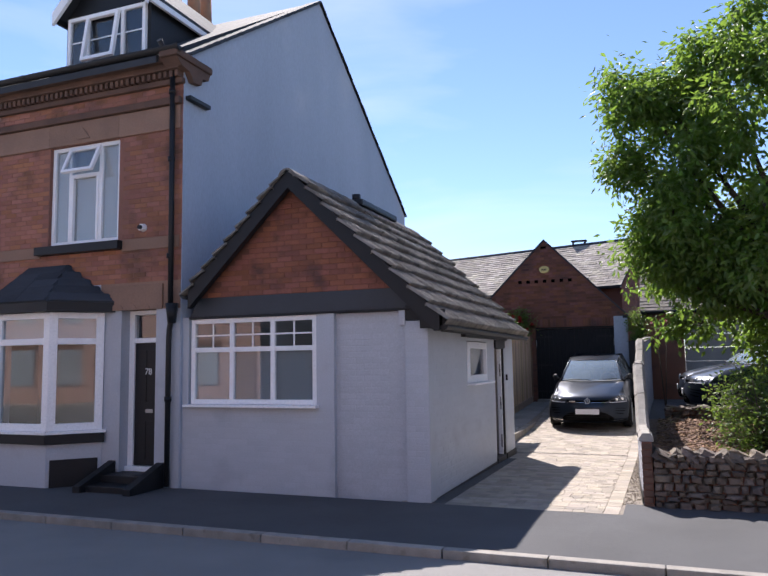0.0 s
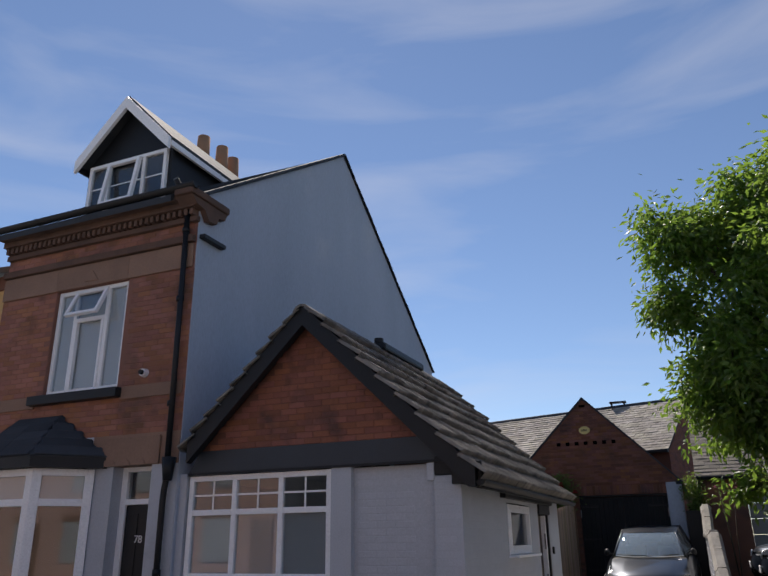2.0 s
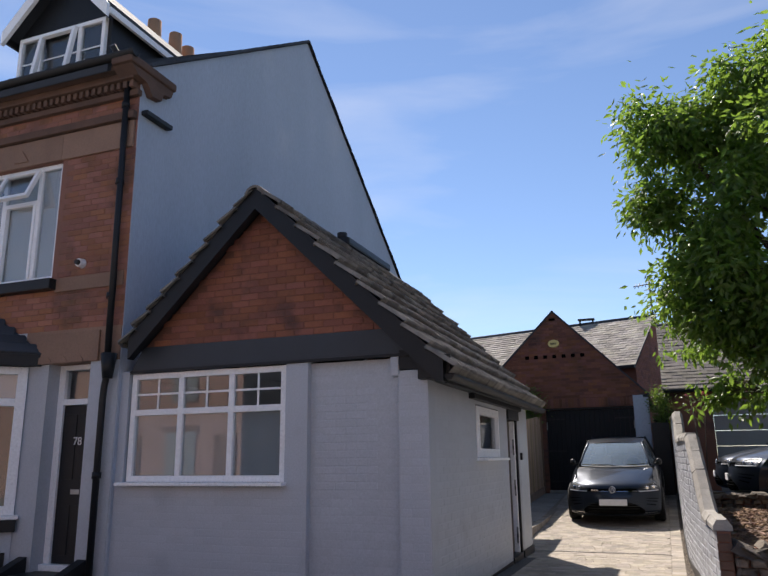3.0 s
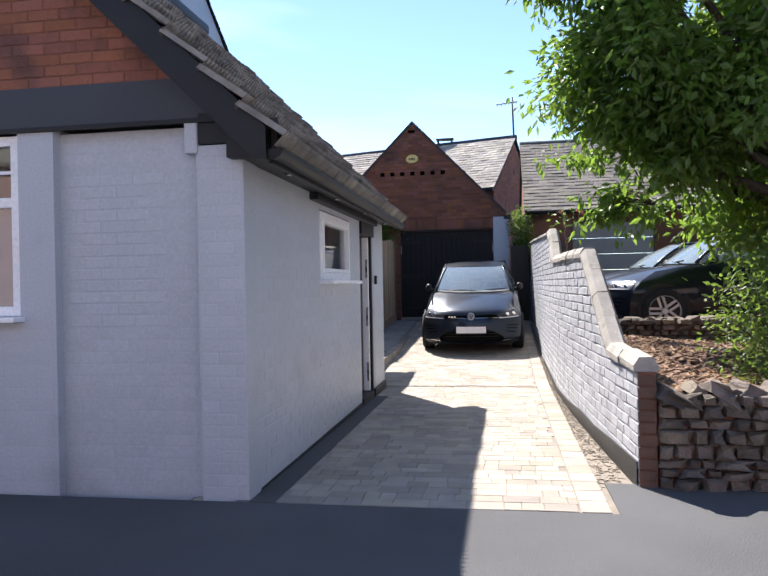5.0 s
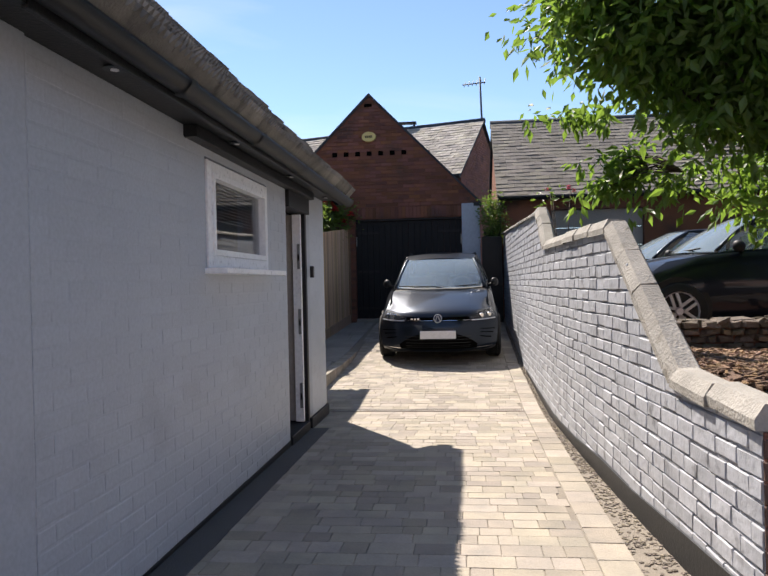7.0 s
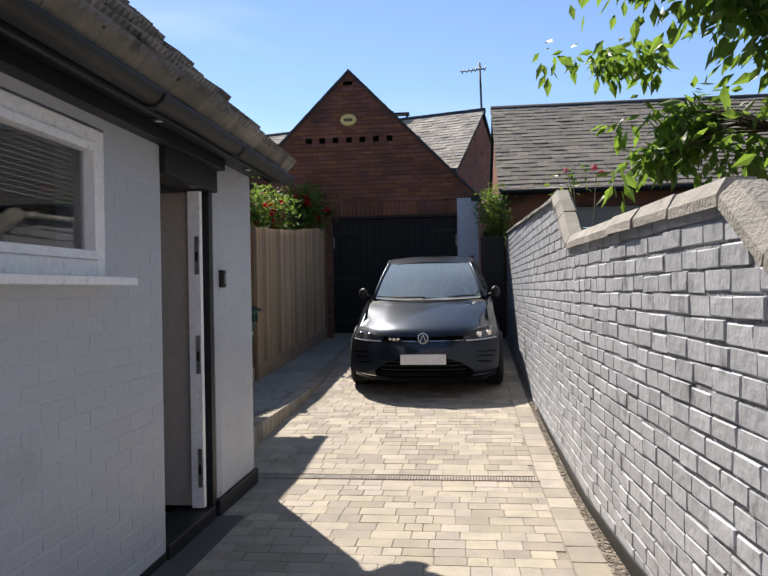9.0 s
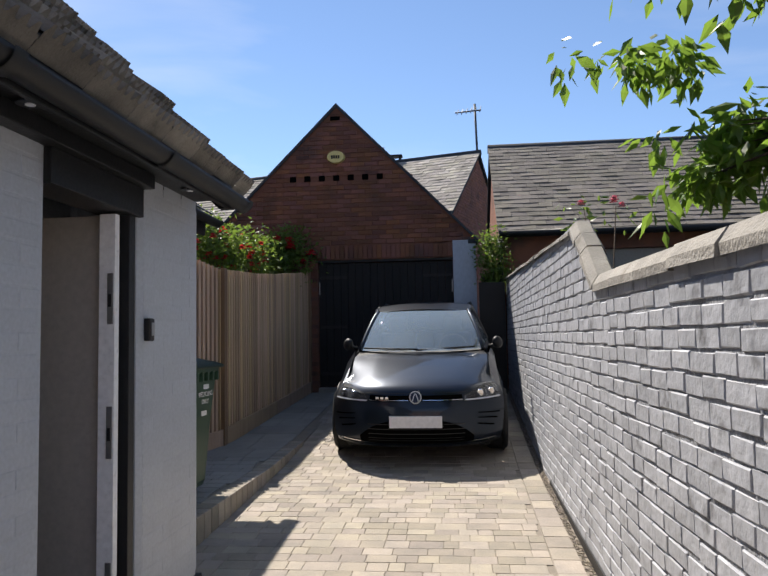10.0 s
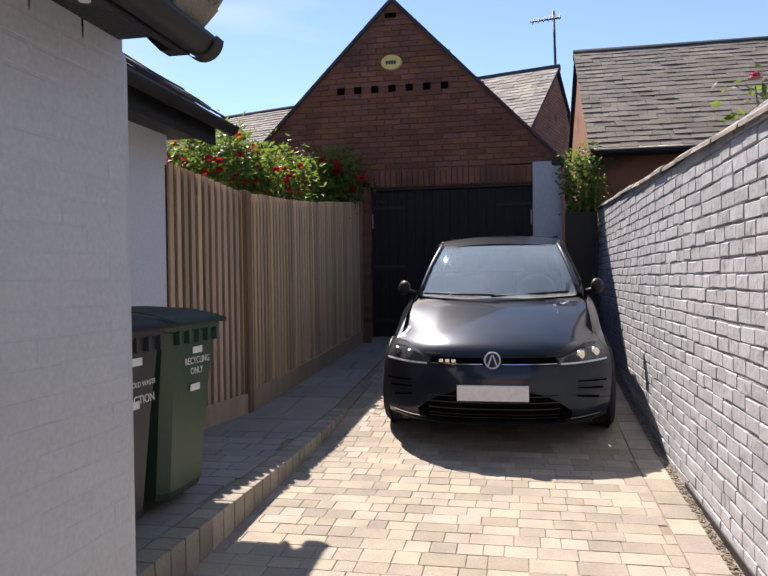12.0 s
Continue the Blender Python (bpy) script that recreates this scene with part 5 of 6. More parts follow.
# ---- wheelie bins ----
def wheelie_bin(x, y, mat, label, writing):
    b = thing("wheelie_bin", label, "bin", (x, y, patio_z(y)), group="wheelie bins")
    z = patio_z(y)
    bm = bmesh.new()
    rows = []
    for zz, hw, hd in ((0.06, .20, .22), (0.10, .215, .235), (0.55, .235, .27), (0.92, .255, .31), (0.93, .27, .325), (0.97, .275, .33)):
        c = 0.05
        ring = [(-hw + c, -hd), (hw - c, -hd), (hw, -hd + c), (hw, hd - c), (hw - c, hd), (-hw + c, hd), (-hw, hd - c), (-hw, -hd + c), (-hw + c, -hd)]
        rows.append([(x + p, y + q, z + zz) for p, q in ring])
    sheet(bm, rows, False)
    bmesh.ops.remove_doubles(bm, verts=bm.verts[:], dist=0.0005)
    bmesh.ops.holes_fill(bm, edges=bm.edges[:])
    part("body", bm, mat, b)
    bm = bmesh.new()
    sheet(bm, [[(x + sx * 0.29, y - 0.345 + t * 0.70, z + 0.975 + 0.05 * math.sin(math.pi * min(1, t * 1.1)) * (1 - 0.3 * sx * sx) + lift) for sx in (-1, -.8, -.4, 0, .4, .8, 1)] for t, lift in ((0, -0.02), (0.0, 0.0), (0.1, 0.01), (0.3, 0.02), (0.6, 0.03), (0.9, 0.02), (1, 0))])
    bmesh.ops.solidify(bm, geom=bm.faces[:], thickness=0.012)
    part("lid", bm, mat, b)
    part("lid_handle", tube(bmesh.new(), [(x - 0.25, y + 0.36, z + 0.98), (x + 0.25, y + 0.36, z + 0.98)], 0.016, 8), mat, b)
    for i in range(5):
        bar("rib", mat, b, x - 0.22 + i * 0.1, x - 0.20 + i * 0.1, y - 0.335, y - 0.30, z + 0.86, z + 0.93, 0.003)
    for sx in (-1, 1):
        bm = bmesh.new()
        bmesh.ops.create_cone(bm, cap_ends=True, segments=20, radius1=0.1, radius2=0.1, depth=0.05, matrix=Matrix.Translation((x + sx * 0.24, y + 0.22, z + 0.1)) @ Matrix.Rotation(radians(90), 4, "Y"))
        part("wheel", bm, RUBBER, b)
    for k, (line, size, zz) in enumerate(writing):
        t = bpy.data.curves.new("lettering", "FONT")
        t.body, t.size, t.extrude, t.align_x = line, size, 0.001, "CENTER"
        o = new("lettering", t)
        hd = 0.235 + (zz - 0.1) * 0.09
        o.matrix_world = pose(x + 0.03, y - hd - 0.006, z + zz, 86, 0, 0)
        o.parent, o.matrix_parent_inverse = b, b.matrix_world.inverted()
        t.materials.append(SIGNWHITE)
    bm = bmesh.new()
    for k, zz in enumerate((0.80, 0.60)):
        hd = 0.235 + (zz - 0.1) * 0.09
        box(bm, x - 0.03, x + 0.07, y - hd - 0.008, y - hd - 0.004, z + zz, z + zz + 0.035, 0)
    part("printed_mark", bm, SIGNWHITE, b)
    b.matrix_world = Matrix.Translation((x, y, z)) @ Matrix.Rotation(radians(88), 4, "Z")
    return b


wheelie_bin(-3.39, 14.93, BINGREEN, "green wheeled recycling bin with white lettering", (("RECYCLING", 0.05, 0.745), ("ONLY", 0.05, 0.69)))
wheelie_bin(-3.40, 14.33, BINGREY, "dark grey wheeled household waste bin", (("HOUSEHOLD WASTE", 0.035, 0.70), ("COLLECTION", 0.055, 0.62)))

# ---- brick boundary wall with stepped stone coping ----
TOPS = [(8.95, 0.74), (9.76, 0.78), (10.90, 1.54), (13.66, 1.565), (14.36, 1.98), (24.5, 2.34)]


def top_z(y):
    for (a, p), (b, q) in zip(TOPS, TOPS[1:]):
        if a <= y <= b:
            return p + (q - p) * (y - a) / (b - a)
    return TOPS[0][1] if y < 9 else TOPS[-1][1]


def on_wall(m):
    """Swings a piece laid on the straight line x = 0 round to the curved face of the wall."""
    y = m.translation.y
    turn = math.atan(0.02 + 0.012 * (13.0 - y)) if y < 13.0 else 0.0
    return Matrix.Translation((wall_x(y), y, 0)) @ Matrix.Rotation(turn, 4, "Z") @ Matrix.Translation((0, -y, 0)) @ m


ys = sorted({8.95 + 0.25 * i for i in range(21)} | {a for a, _ in TOPS} | {16.0, 20.0})
bwall = part("boundary_wall", sheet(bmesh.new(), [[(wall_x(y) + 0.115, y, -0.06), (wall_x(y) + 0.115, y, top_z(y)), (wall_x(y) + 0.008, y, top_z(y)), (wall_x(y) + 0.008, y, -0.06)] for y in ys], False), GREYMORTAR)
tagged(bwall, "grey painted brick boundary wall with stepped stone coping", "wall", kind="structure")
part("wall_end", box(bmesh.new(), wall_x(8.95) + 0.008, wall_x(8.95) + 0.115, 8.94, 8.952, -0.06, 0.74), MORTAR, bwall)
wall_bricks = [on_wall(m) for m in courses((0.008, 8.95, -0.04), (0, 1, 0), (0, 0, 1), (-1, 0, 0), 15.5, 2.4, lambda a, b: b - 0.04 - 0.025 < top_z(8.95 + a), bl=0.175, bh=0.0695, j=0.008, depth=0.0068, seed=17, vary=0.22)]
# red brick end
end_bricks = courses((wall_x(8.95) + 0.004, 8.94, -0.02), (1, 0, 0), (0, 0, 1), (0, -1, 0), 0.112, 0.76, lambda a, b: True, bl=0.215, seed=4)
rnd = random.Random(6)


def coping_shape(i):
    """A coping stone with chamfered shoulders."""
    r = np.random.RandomState(40 + i)
    prof = [(-.5, 0), (-.5, .42), (-.27, 1), (.27, 1), (.5, .42), (.5, 0)]
    v = np.array([(x, y, z) for y in (-.5, .5) for x, z in prof], dtype=float)
    v += r.uniform(-.022, .022, v.shape)
    return v


COPE_F = [(i, i + 1, 7 + i, 6 + i) for i in range(5)] + [(0, 5, 4, 3, 2, 1), (6, 7, 8, 9, 10, 11)]
copings = []
for (ya, za), (yb, zb) in zip(TOPS, TOPS[1:]):
    d = Vector((0, yb - ya, zb - za))
    k = max(1, round(d.length / (0.19 if 0.3 < zb - za < 0.5 and yb < 20 else 0.34 if yb < 12 else 0.45)))
    dn = d.normalized()
    nn = Vector((0, -dn.z, dn.y))
    for i in range(k):
        q = Vector((0.055, ya, za)) + d * ((i + 0.5) / k)
        q += Vector((rnd.uniform(-.007, .007), 0, rnd.uniform(-.005, .005)))
        thick = 0.09 if ya < 14 else 0.05
        copings.append(on_wall(frame_at(q, (1, 0, 0), (dn + nn * rnd.uniform(-.012, .012)).normalized(), nn, 0.155 if thick > 0.06 else 0.165, d.length / k - 0.008, thick)))
damp = part("wall_base_band", sheet(bmesh.new(), [[(wall_x(y) - 0.009, y, drive_z(y) - 0.02), (wall_x(y) - 0.009, y, drive_z(y) + h), (wall_x(y) - 0.003, y, drive_z(y) + h + 0.004)] for y, h in ((8.96, 0.16), (9.6, 0.15), (10.4, 0.12), (11.2, 0.12), (12.0, 0.08), (13.0, 0.06), (14.5, 0.05), (16.0, 0.02))], False), BLACKPAINT, bwall)

# ---- neighbour's raised bed, rubble walls ----
bed = part("planting_bed", sheet(bmesh.new(), [[(x, y, 0.55 + 0.05 * math.sin(x * 2.1 + y) + 0.06 * noise.noise((x, y, 0))) for x in np.linspace(0.0, 1, 24) * 8.35 + wall_x(y) + 0.1] for y in np.linspace(8.95, 14.2, 18)]), MULCH)
tagged(bed, "raised bed covered with brown bark mulch", "garden bed", kind="structure")
rnd = random.Random(15)
chips = [frame_at((x, y, 0.555 + 0.05 * math.sin(x * 2.1 + y) + 0.06 * noise.noise((x, y, 0))), (math.cos(a), math.sin(a), rnd.uniform(-.3, .3)), (-math.sin(a), math.cos(a), 0), (0, 0, 1), s, s * 0.35, s * 0.15)
         for x, y, a, s in ((rnd.uniform(-0.1, 3.5), rnd.uniform(9.1, 14), rnd.uniform(0, 6.3), rnd.uniform(0.03, 0.10)) for _ in range(6500))]
yard = part("yard", box(bmesh.new(), -0.33, 14, 14.2, 21.1, 0.2, 0.56), ASPHALT)
tagged(yard, "tarmac parking yard behind the wall", "yard", kind="structure")


def stone_shape(i):
    """A rough rubble stone of unit size."""
    r = np.random.RandomState(300 + i)
    v = PIECE_V.copy()
    v[:, :2] *= np.where(np.arange(12) >= 8, 0.8, 1.0)[:, None]
    v += r.uniform(-.16, .16, v.shape)
    return v


def rubble_wall(name, label, x0, x1, y0, y1, z0, z1, face_stones, cap_stones, seed):
    """A core with random stones on its front and leaning stones on top."""
    w = part(name, box(bmesh.new(), x0, x1, y0 + 0.06, y1, z0, z1 - 0.03), MORTAR)
    tagged(w, label, "wall", kind="structure")
    r = random.Random(seed)
    out = []
    z = z0
    while z < z1 - 0.05:
        h = r.uniform(0.045, 0.085)
        x = x0
        while x < x1:
            l = r.uniform(0.07, 0.19)
            if face_stones:
                out.append(frame_at((x + l / 2, y0 + 0.07, z + h / 2), (1, 0, r.uniform(-.12, .12)), (r.uniform(-.1, .1), 0, 1), (0, -1, 0), l * 1.0, h * 1.0, r.uniform(0.06, 0.11)))
            x += l + 0.012
        z += h + 0.01
    x = x0
    while x < x1:
        l = r.uniform(0.06, 0.13)
        if cap_stones:
            t = r.uniform(0.4, 1.0)
            out.append(frame_at((x + l / 2, (y0 + y1) / 2, z1 - 0.07), (math.cos(t), 0, -math.sin(t)), (0, 1, 0), (math.sin(t), 0, math.cos(t)), l * 1.9, y1 - y0 + r.uniform(-.1, .08), r.uniform(0.05, 0.10)))
        else:
            out.append(frame_at((x + l, (y0 + y1) / 2, z1 - 0.05), (1, 0, r.uniform(-.06, .06)), (0, 1, 0), (0, 0, 1), l * 1.9, y1 - y0 + r.uniform(-.05, .05), r.uniform(0.06, 0.10)))
            x += l
        x += l
    return w, out


rub1, rub1_st = rubble_wall("rubble_wall", "low dark rubble stone wall with leaning cap stones", -0.11, 7.0, 8.90, 9.22, -0.05, 0.62, True, True, 3)
rub2, rub2_st = rubble_wall("rubble_wall", "low rubble stone wall edging the parking yard", 0.0, 7.0, 13.98, 14.3, 0.4, 0.80, True, False, 9)

# ---- opposite terrace and far side walls, closing the street ----
opp = thing("opposite_terrace", "sunlit red brick terrace across the street", "house", (0, -8, 0))
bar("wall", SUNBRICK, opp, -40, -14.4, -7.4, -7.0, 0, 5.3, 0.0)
# unseen dark stretch, added so that some panes reflect dark
bar("wall", CHARCOAL, opp, -14.4, -9.3, -7.4, -7.0, 0, 5.3, 0.0, "unseen dark front added for reflections in the panes")
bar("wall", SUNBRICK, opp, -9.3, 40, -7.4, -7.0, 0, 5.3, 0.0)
bm = prism(bmesh.new(), [(-40, -6.8, 5.25), (-40, -11.4, 7.6), (-40, -11.4, 7.5), (-40, -6.8, 5.15)], (80, 0, 0))
part("roof", bm, PALESLATE, opp)
bar("pavement", PATIO, opp, -40, 40, -7.0, -5.4, -0.02, 0.16, 0.0)
bar("wall", SUNBRICK, opp, -40, 40, -15.4, -11.4, 0, 7.5, 0.0)
for i in range(-9, 10):
    x = i * 4.1
    if -15 < x < -8.3:
        continue
    for xx, w, z0, z1 in ((x - 1.2, 1.3, 0.9, 2.4), (x - 1.0, 1.1, 3.5, 5.0)):
        bar("window_frame", NETGREY, opp, xx, xx + w, -6.998, -6.96, z0, z1, 0.0)
        bar("window_pane", NETGREY, opp, xx + 0.08, xx + w - 0.08, -6.958, -6.95, z0 + 0.08, z1 - 0.08, 0.0)
        bar("stone_lintel", SANDSTONE, opp, xx - 0.1, xx + w + 0.1, -6.998, -6.95, z1 + 0.002, z1 + 0.25, 0.0)
    bar("door", SANDSTONE, opp, x + 0.9, x + 1.8, -6.998, -6.95, 0.2, 2.3, 0.0)
side = bar("end_house", OLDBRICK, None, 14.5, 15, 5, 30, -0.05, 5.5, 0.0)
tagged(side, "plain brick wall closing the yard", "wall", kind="structure")

# ---- cars ----
NOSE = [(0.10, .19, .80, .30), (0.03, .22, .845, .34), (0.00, .30, .872, .37), (0.00, .45, .888, .38), (0.02, .56, .895, .38), (0.05, .635, .89, .39), (0.075, .70, .865, .42),
        (0.115, .755, .81, .43), (0.20, .80, .772, .40), (0.45, .87, .76, .27), (0.80, .945, .762, .14), (1.10, .993, .765, .06)]


def nose(s, p, out=0.0):
    """A point of the front: s from -1 to 1 across, p along the profile from lip to windscreen."""
    i = min(int(p), len(NOSE) - 2)
    f = p - i
    y0, z, w, c = (a + (b - a) * f for a, b in zip(NOSE[i], NOSE[i + 1]))
    drop = max(0.0, min(1.0, (p - 7) / 2)) * 0.045
    crease = 0.005 * math.exp(-((abs(s) - 0.62) / 0.10) ** 2) * max(0.0, min(1.0, (p - 7.5) / 1.5))
    k = 1 - max(0.0, min(1.0, (p - 6) / 4))
    return Vector((s * w * (1 + 0.0), y0 + c * abs(s) ** 3.2 - out * (0.5 + 0.5 * k), z - drop * s * s + crease + out * (1 - 0.6 * k)))


def patch(bm, s0, s1, lo, hi, out, ns=10, np_=5):
    """A skin lying on the front, between two curves lo(t) and hi(t)."""
    rows = []
    for j in range(np_ + 1):
        rows.append([nose(s0 + (s1 - s0) * i / ns, lo(i / ns) + (hi(i / ns) - lo(i / ns)) * j / np_, out) for i in range(ns + 1)])
    sheet(bm, rows)
    return bm


def wheel_parts(car, x, y, r=0.32):
    sx = 1 if x > 0 else -1
    bm = bmesh.new()
    rows = []
    for k in range(25):
        a = 2 * math.pi * k / 24
        rows.append([(x + o, y + math.cos(a) * q, r + math.sin(a) * q) for o, q in ((-.105, r * .68), (-.11, r * .93), (-.08, r), (.08, r), (.11, r * .93), (.105, r * .68))])
    sheet(bm, rows)
    tyre = part("tyre", bm, RUBBER, car)
    bm = bmesh.new()
    rows = []
    for k in range(25):
        a = 2 * math.pi * k / 24
        rows.append([(x + sx * o, y + math.cos(a) * q, r + math.sin(a) * q) for o, q in ((.108, r * .70), (.10, r * .66), (-.05, r * .64))])
    sheet(bm, rows)
    part("rim", bm, ALLOY, tyre)
    for k in range(5):
        a = 2 * math.pi * k / 5 + 0.3
        bm = bmesh.new()
        m = Matrix.Translation((x + sx * 0.085, y, r)) @ Matrix.Rotation(a, 4, "X")
        for o in (-.035, .035):
            box(bm, -.012, .012, o - 0.017, o + 0.017, 0.03, r * .67, 0.004, m)
        part("spoke", bm, ALLOY, tyre)
    bm = bmesh.new()
    bmesh.ops.create_cone(bm, cap_ends=True, segments=20, radius1=r * .63, radius2=r * .63, depth=0.02, matrix=Matrix.Translation((x + sx * 0.02, y, r)) @ Matrix.Rotation(radians(90), 4, "Y"))
    part("brake_disc", bm, PLASTICBLACK, tyre)
    bm = bmesh.new()
    bmesh.ops.create_cone(bm, cap_ends=True, segments=16, radius1=0.05, radius2=0.04, depth=0.03, matrix=Matrix.Translation((x + sx * 0.095, y, r)) @ Matrix.Rotation(radians(90), 4, "Y"))
    part("hub_cap", bm, ALLOY, tyre)
    return tyre


def hatchback(label, m, length=4.26):
    """A five-door hatchback, nose towards -y, built at the origin and then set to m."""
    car = thing("car", label, "car", (0, 0, 0), group="parked cars")
    S = [-1, -.97, -.92, -.85, -.75, -.66, -.6, -.52, -.4, -.2, 0, .2, .4, .52, .6, .66, .75, .85, .92, .97, 1]
    P = [0, .5, 1, 1.5, 2, 2.5, 3, 3.5, 4, 4.5, 5, 5.5, 6, 6.5, 7, 7.5, 8, 8.5, 9, 9.5, 10, 10.5, 11]
    bm = bmesh.new()
    sheet(bm, [[nose(s, p) for s in S] for p in P])
    part("front_shell", bm, CARPAINT, car)
    # flanks and tail
    for sx in (-1, 1):
        rows = []
        levels = [0, 1, 2, 3, 4, 5, 6, 7, 8]
        stations = [None, 0.75, 1.1, 1.5, 2.2, 3.0, 3.6, 3.95, length - 0.05]
        for y in stations:
            row = []
            for k in levels:
                e = nose(1, k)
                if y is None:
                    row.append(Vector((sx * e.x, e.y, e.z)))
                    continue
                f = min(1.0, (y - 0.4) / 0.9)
                z = e.z + (0.10 + 0.10 * f + (0.05 if y > 3 else 0.0)) * (k / 8) ** 2 * min(1, f * 1.2)
                if k == 8 and y < 1.2:
                    h = nose(1, 8 + (y - 0.2) * 3 / 0.9)
                    z = h.z
                x = e.x + (0.012 if k in (3, 4, 5) else 0.0) - (0.10 * max(0, y - 3.2) ** 1.6)
                if k == 8 and y < 1.2:
                    x = h.x
                elif k == 8:
                    x = 0.772 + 0.04 * f - 0.10 * max(0, y - 3.2) ** 1.6
                if k == 7:
                    x = 0.81 + 0.05 * f - 0.10 * max(0, y - 3.2) ** 1.6
                row.append(Vector((sx * x, y, z)))
            rows.append(row)
        bm = bmesh.new()
        sheet(bm, rows)
        part("flank", bm, CARPAINT, car)
        for wy in (0.84, 3.47):
            bm = bmesh.new()
            bmesh.ops.create_cone(bm, cap_ends=True, segments=32, radius1=0.365, radius2=0.365, depth=0.012, matrix=Matrix.Translation((sx * 0.897, wy, 0.345)) @ Matrix.Rotation(radians(90), 4, "Y"))
            part("wheel_arch", bm, PLASTICBLACK, car)
    part("tail", box(bmesh.new(), -0.72, 0.72, length - 0.25, length - 0.04, 0.2, 0.98, 0.05), CARPAINT, car)
    part("underbody", box(bmesh.new(), -0.74, 0.74, 0.30, length - 0.2, 0.16, 0.24, 0.02), PLASTICBLACK, car)
    # glasshouse
    def screen(s, t):
        bx, by, bz = 0.735 * s, 1.02 + 0.30 * abs(s) ** 2.2, 1.005 - 0.012 * s * s
        tx, ty, tz = 0.575 * s, 1.74 + 0.14 * s * s, 1.415 - 0.022 * s * s
        bulge = 0.03 * math.sin(math.pi * t)
        return Vector((bx + (tx - bx) * t, by + (ty - by) * t - bulge * 0.6, bz + (tz - bz) * t + bulge))
    SS = [i / 6 - 1 for i in range(13)]
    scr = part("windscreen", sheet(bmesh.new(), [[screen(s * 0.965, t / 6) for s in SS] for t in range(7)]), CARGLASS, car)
    scr.visible_shadow = False
    bm = bmesh.new()
    sheet(bm, [[Vector((s * (0.60 - 0.02 * (y > 3)), y + 0.14 * s * s * (y < 2), z - 0.045 * s * s)) for s in SS] for y, z in ((1.73, 1.422), (1.95, 1.452), (2.4, 1.468), (3.0, 1.455), (3.6, 1.41), (3.82, 1.375))])
    part("roof_panel", bm, CARPAINT, car)
    bm = bmesh.new()
    sheet(bm, [[Vector((s * w, y, z)) for s in SS] for y, z, w in ((3.82, 1.375, .58), (4.10, 1.0, .66), (length - 0.05, .92, .68))])
    part("tailgate", bm, CARPAINT, car)
    for sx in (-1, 1):
        bm = bmesh.new()
        sheet(bm, [[Vector((sx * x, y, z)) for y, x, z in ((1.42, .735, .995), (2.2, .81, 1.02), (3.0, .80, 1.05), (3.85, .71, 1.09))], [Vector((sx * x, y, z)) for y, x, z in ((1.90, .592, 1.392), (2.3, .60, 1.412), (3.0, .595, 1.402), (3.7, .57, 1.36))]])
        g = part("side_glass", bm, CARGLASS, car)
        g.visible_shadow = False
        bm = bmesh.new()
        tube(bm, [screen(sx * 0.985, t / 6) for t in range(7)] + [Vector((sx * .60, 2.0, 1.395)), Vector((sx * .60, 2.4, 1.402)), Vector((sx * .59, 3.0, 1.39)), Vector((sx * .57, 3.75, 1.335))], 0.024, 8)
        part("pillar", bm, CARPAINT, car)
        for yb, yt in ((2.35, 2.45), (3.45, 3.35)):
            part("pillar", tube(bmesh.new(), [(sx * .795, yb, 1.0), (sx * .60, yt, 1.41)], 0.035, 6), PLASTICBLACK, car)
        bm = bmesh.new()
        sheet(bm, [[Vector((sx * x, y, z)) for y, x, z in ((1.1, .765, .95), (2.0, .805, .975), (3.0, .80, 1.0), (3.9, .70, 1.0))], [Vector((sx * x, y, z)) for y, x, z in ((1.42, .735, .998), (2.2, .812, 1.022), (3.0, .802, 1.052), (3.86, .712, 1.092))]])
        part("shoulder", bm, CARPAINT, car)
        # door mirror on a stalk
        bm = bmesh.new()
        bmesh.ops.create_icosphere(bm, subdivisions=3, radius=1.0, matrix=Matrix.Translation((sx * 0.90, 1.50, 1.045)) @ Matrix.Diagonal((0.062, 0.06, 0.07, 1)))
        for v in bm.verts:
            q = v.co - Vector((sx * 0.90, 1.50, 1.045))
            v.co.z -= 0.12 * sx * q.x
            v.co.y += 0.35 * sx * q.x
        mir = part("mirror", bm, PLASTICBLACK, car, smooth=True)
        part("stalk", tube(bmesh.new(), [(sx * 0.80, 1.56, 0.99), (sx * 0.90, 1.53, 1.02)], 0.025, 6), PLASTICBLACK, mir)
        # headlamp
        lo = lambda t: 4.92 - 0.10 * t
        hi = lambda t: 5.70 + 1.35 * min(1, t * 1.35) - 0.2 * max(0, t - 0.75) * 4
        part("headlight", patch(bmesh.new(), sx * 0.545, sx * 0.965, lo, hi, 0.012), REFLECTOR, car)
        lamp = car.children[-1]
        part("lens", patch(bmesh.new(), sx * 0.545, sx * 0.965, lo, hi, 0.026), LENS, lamp, "clear headlight lens")
        part("light_bar", patch(bmesh.new(), sx * 0.56, sx * 0.955, lambda t: 4.98 - .1 * t, lambda t: 5.15 - .1 * t, 0.019), PLATE, lamp, "white running light strip")
        part("inner_shroud", patch(bmesh.new(), sx * 0.60, sx * 0.70, lambda t: 5.22, lambda t: 5.6 + 0.3 * t, 0.019), PLASTICBLACK, lamp)
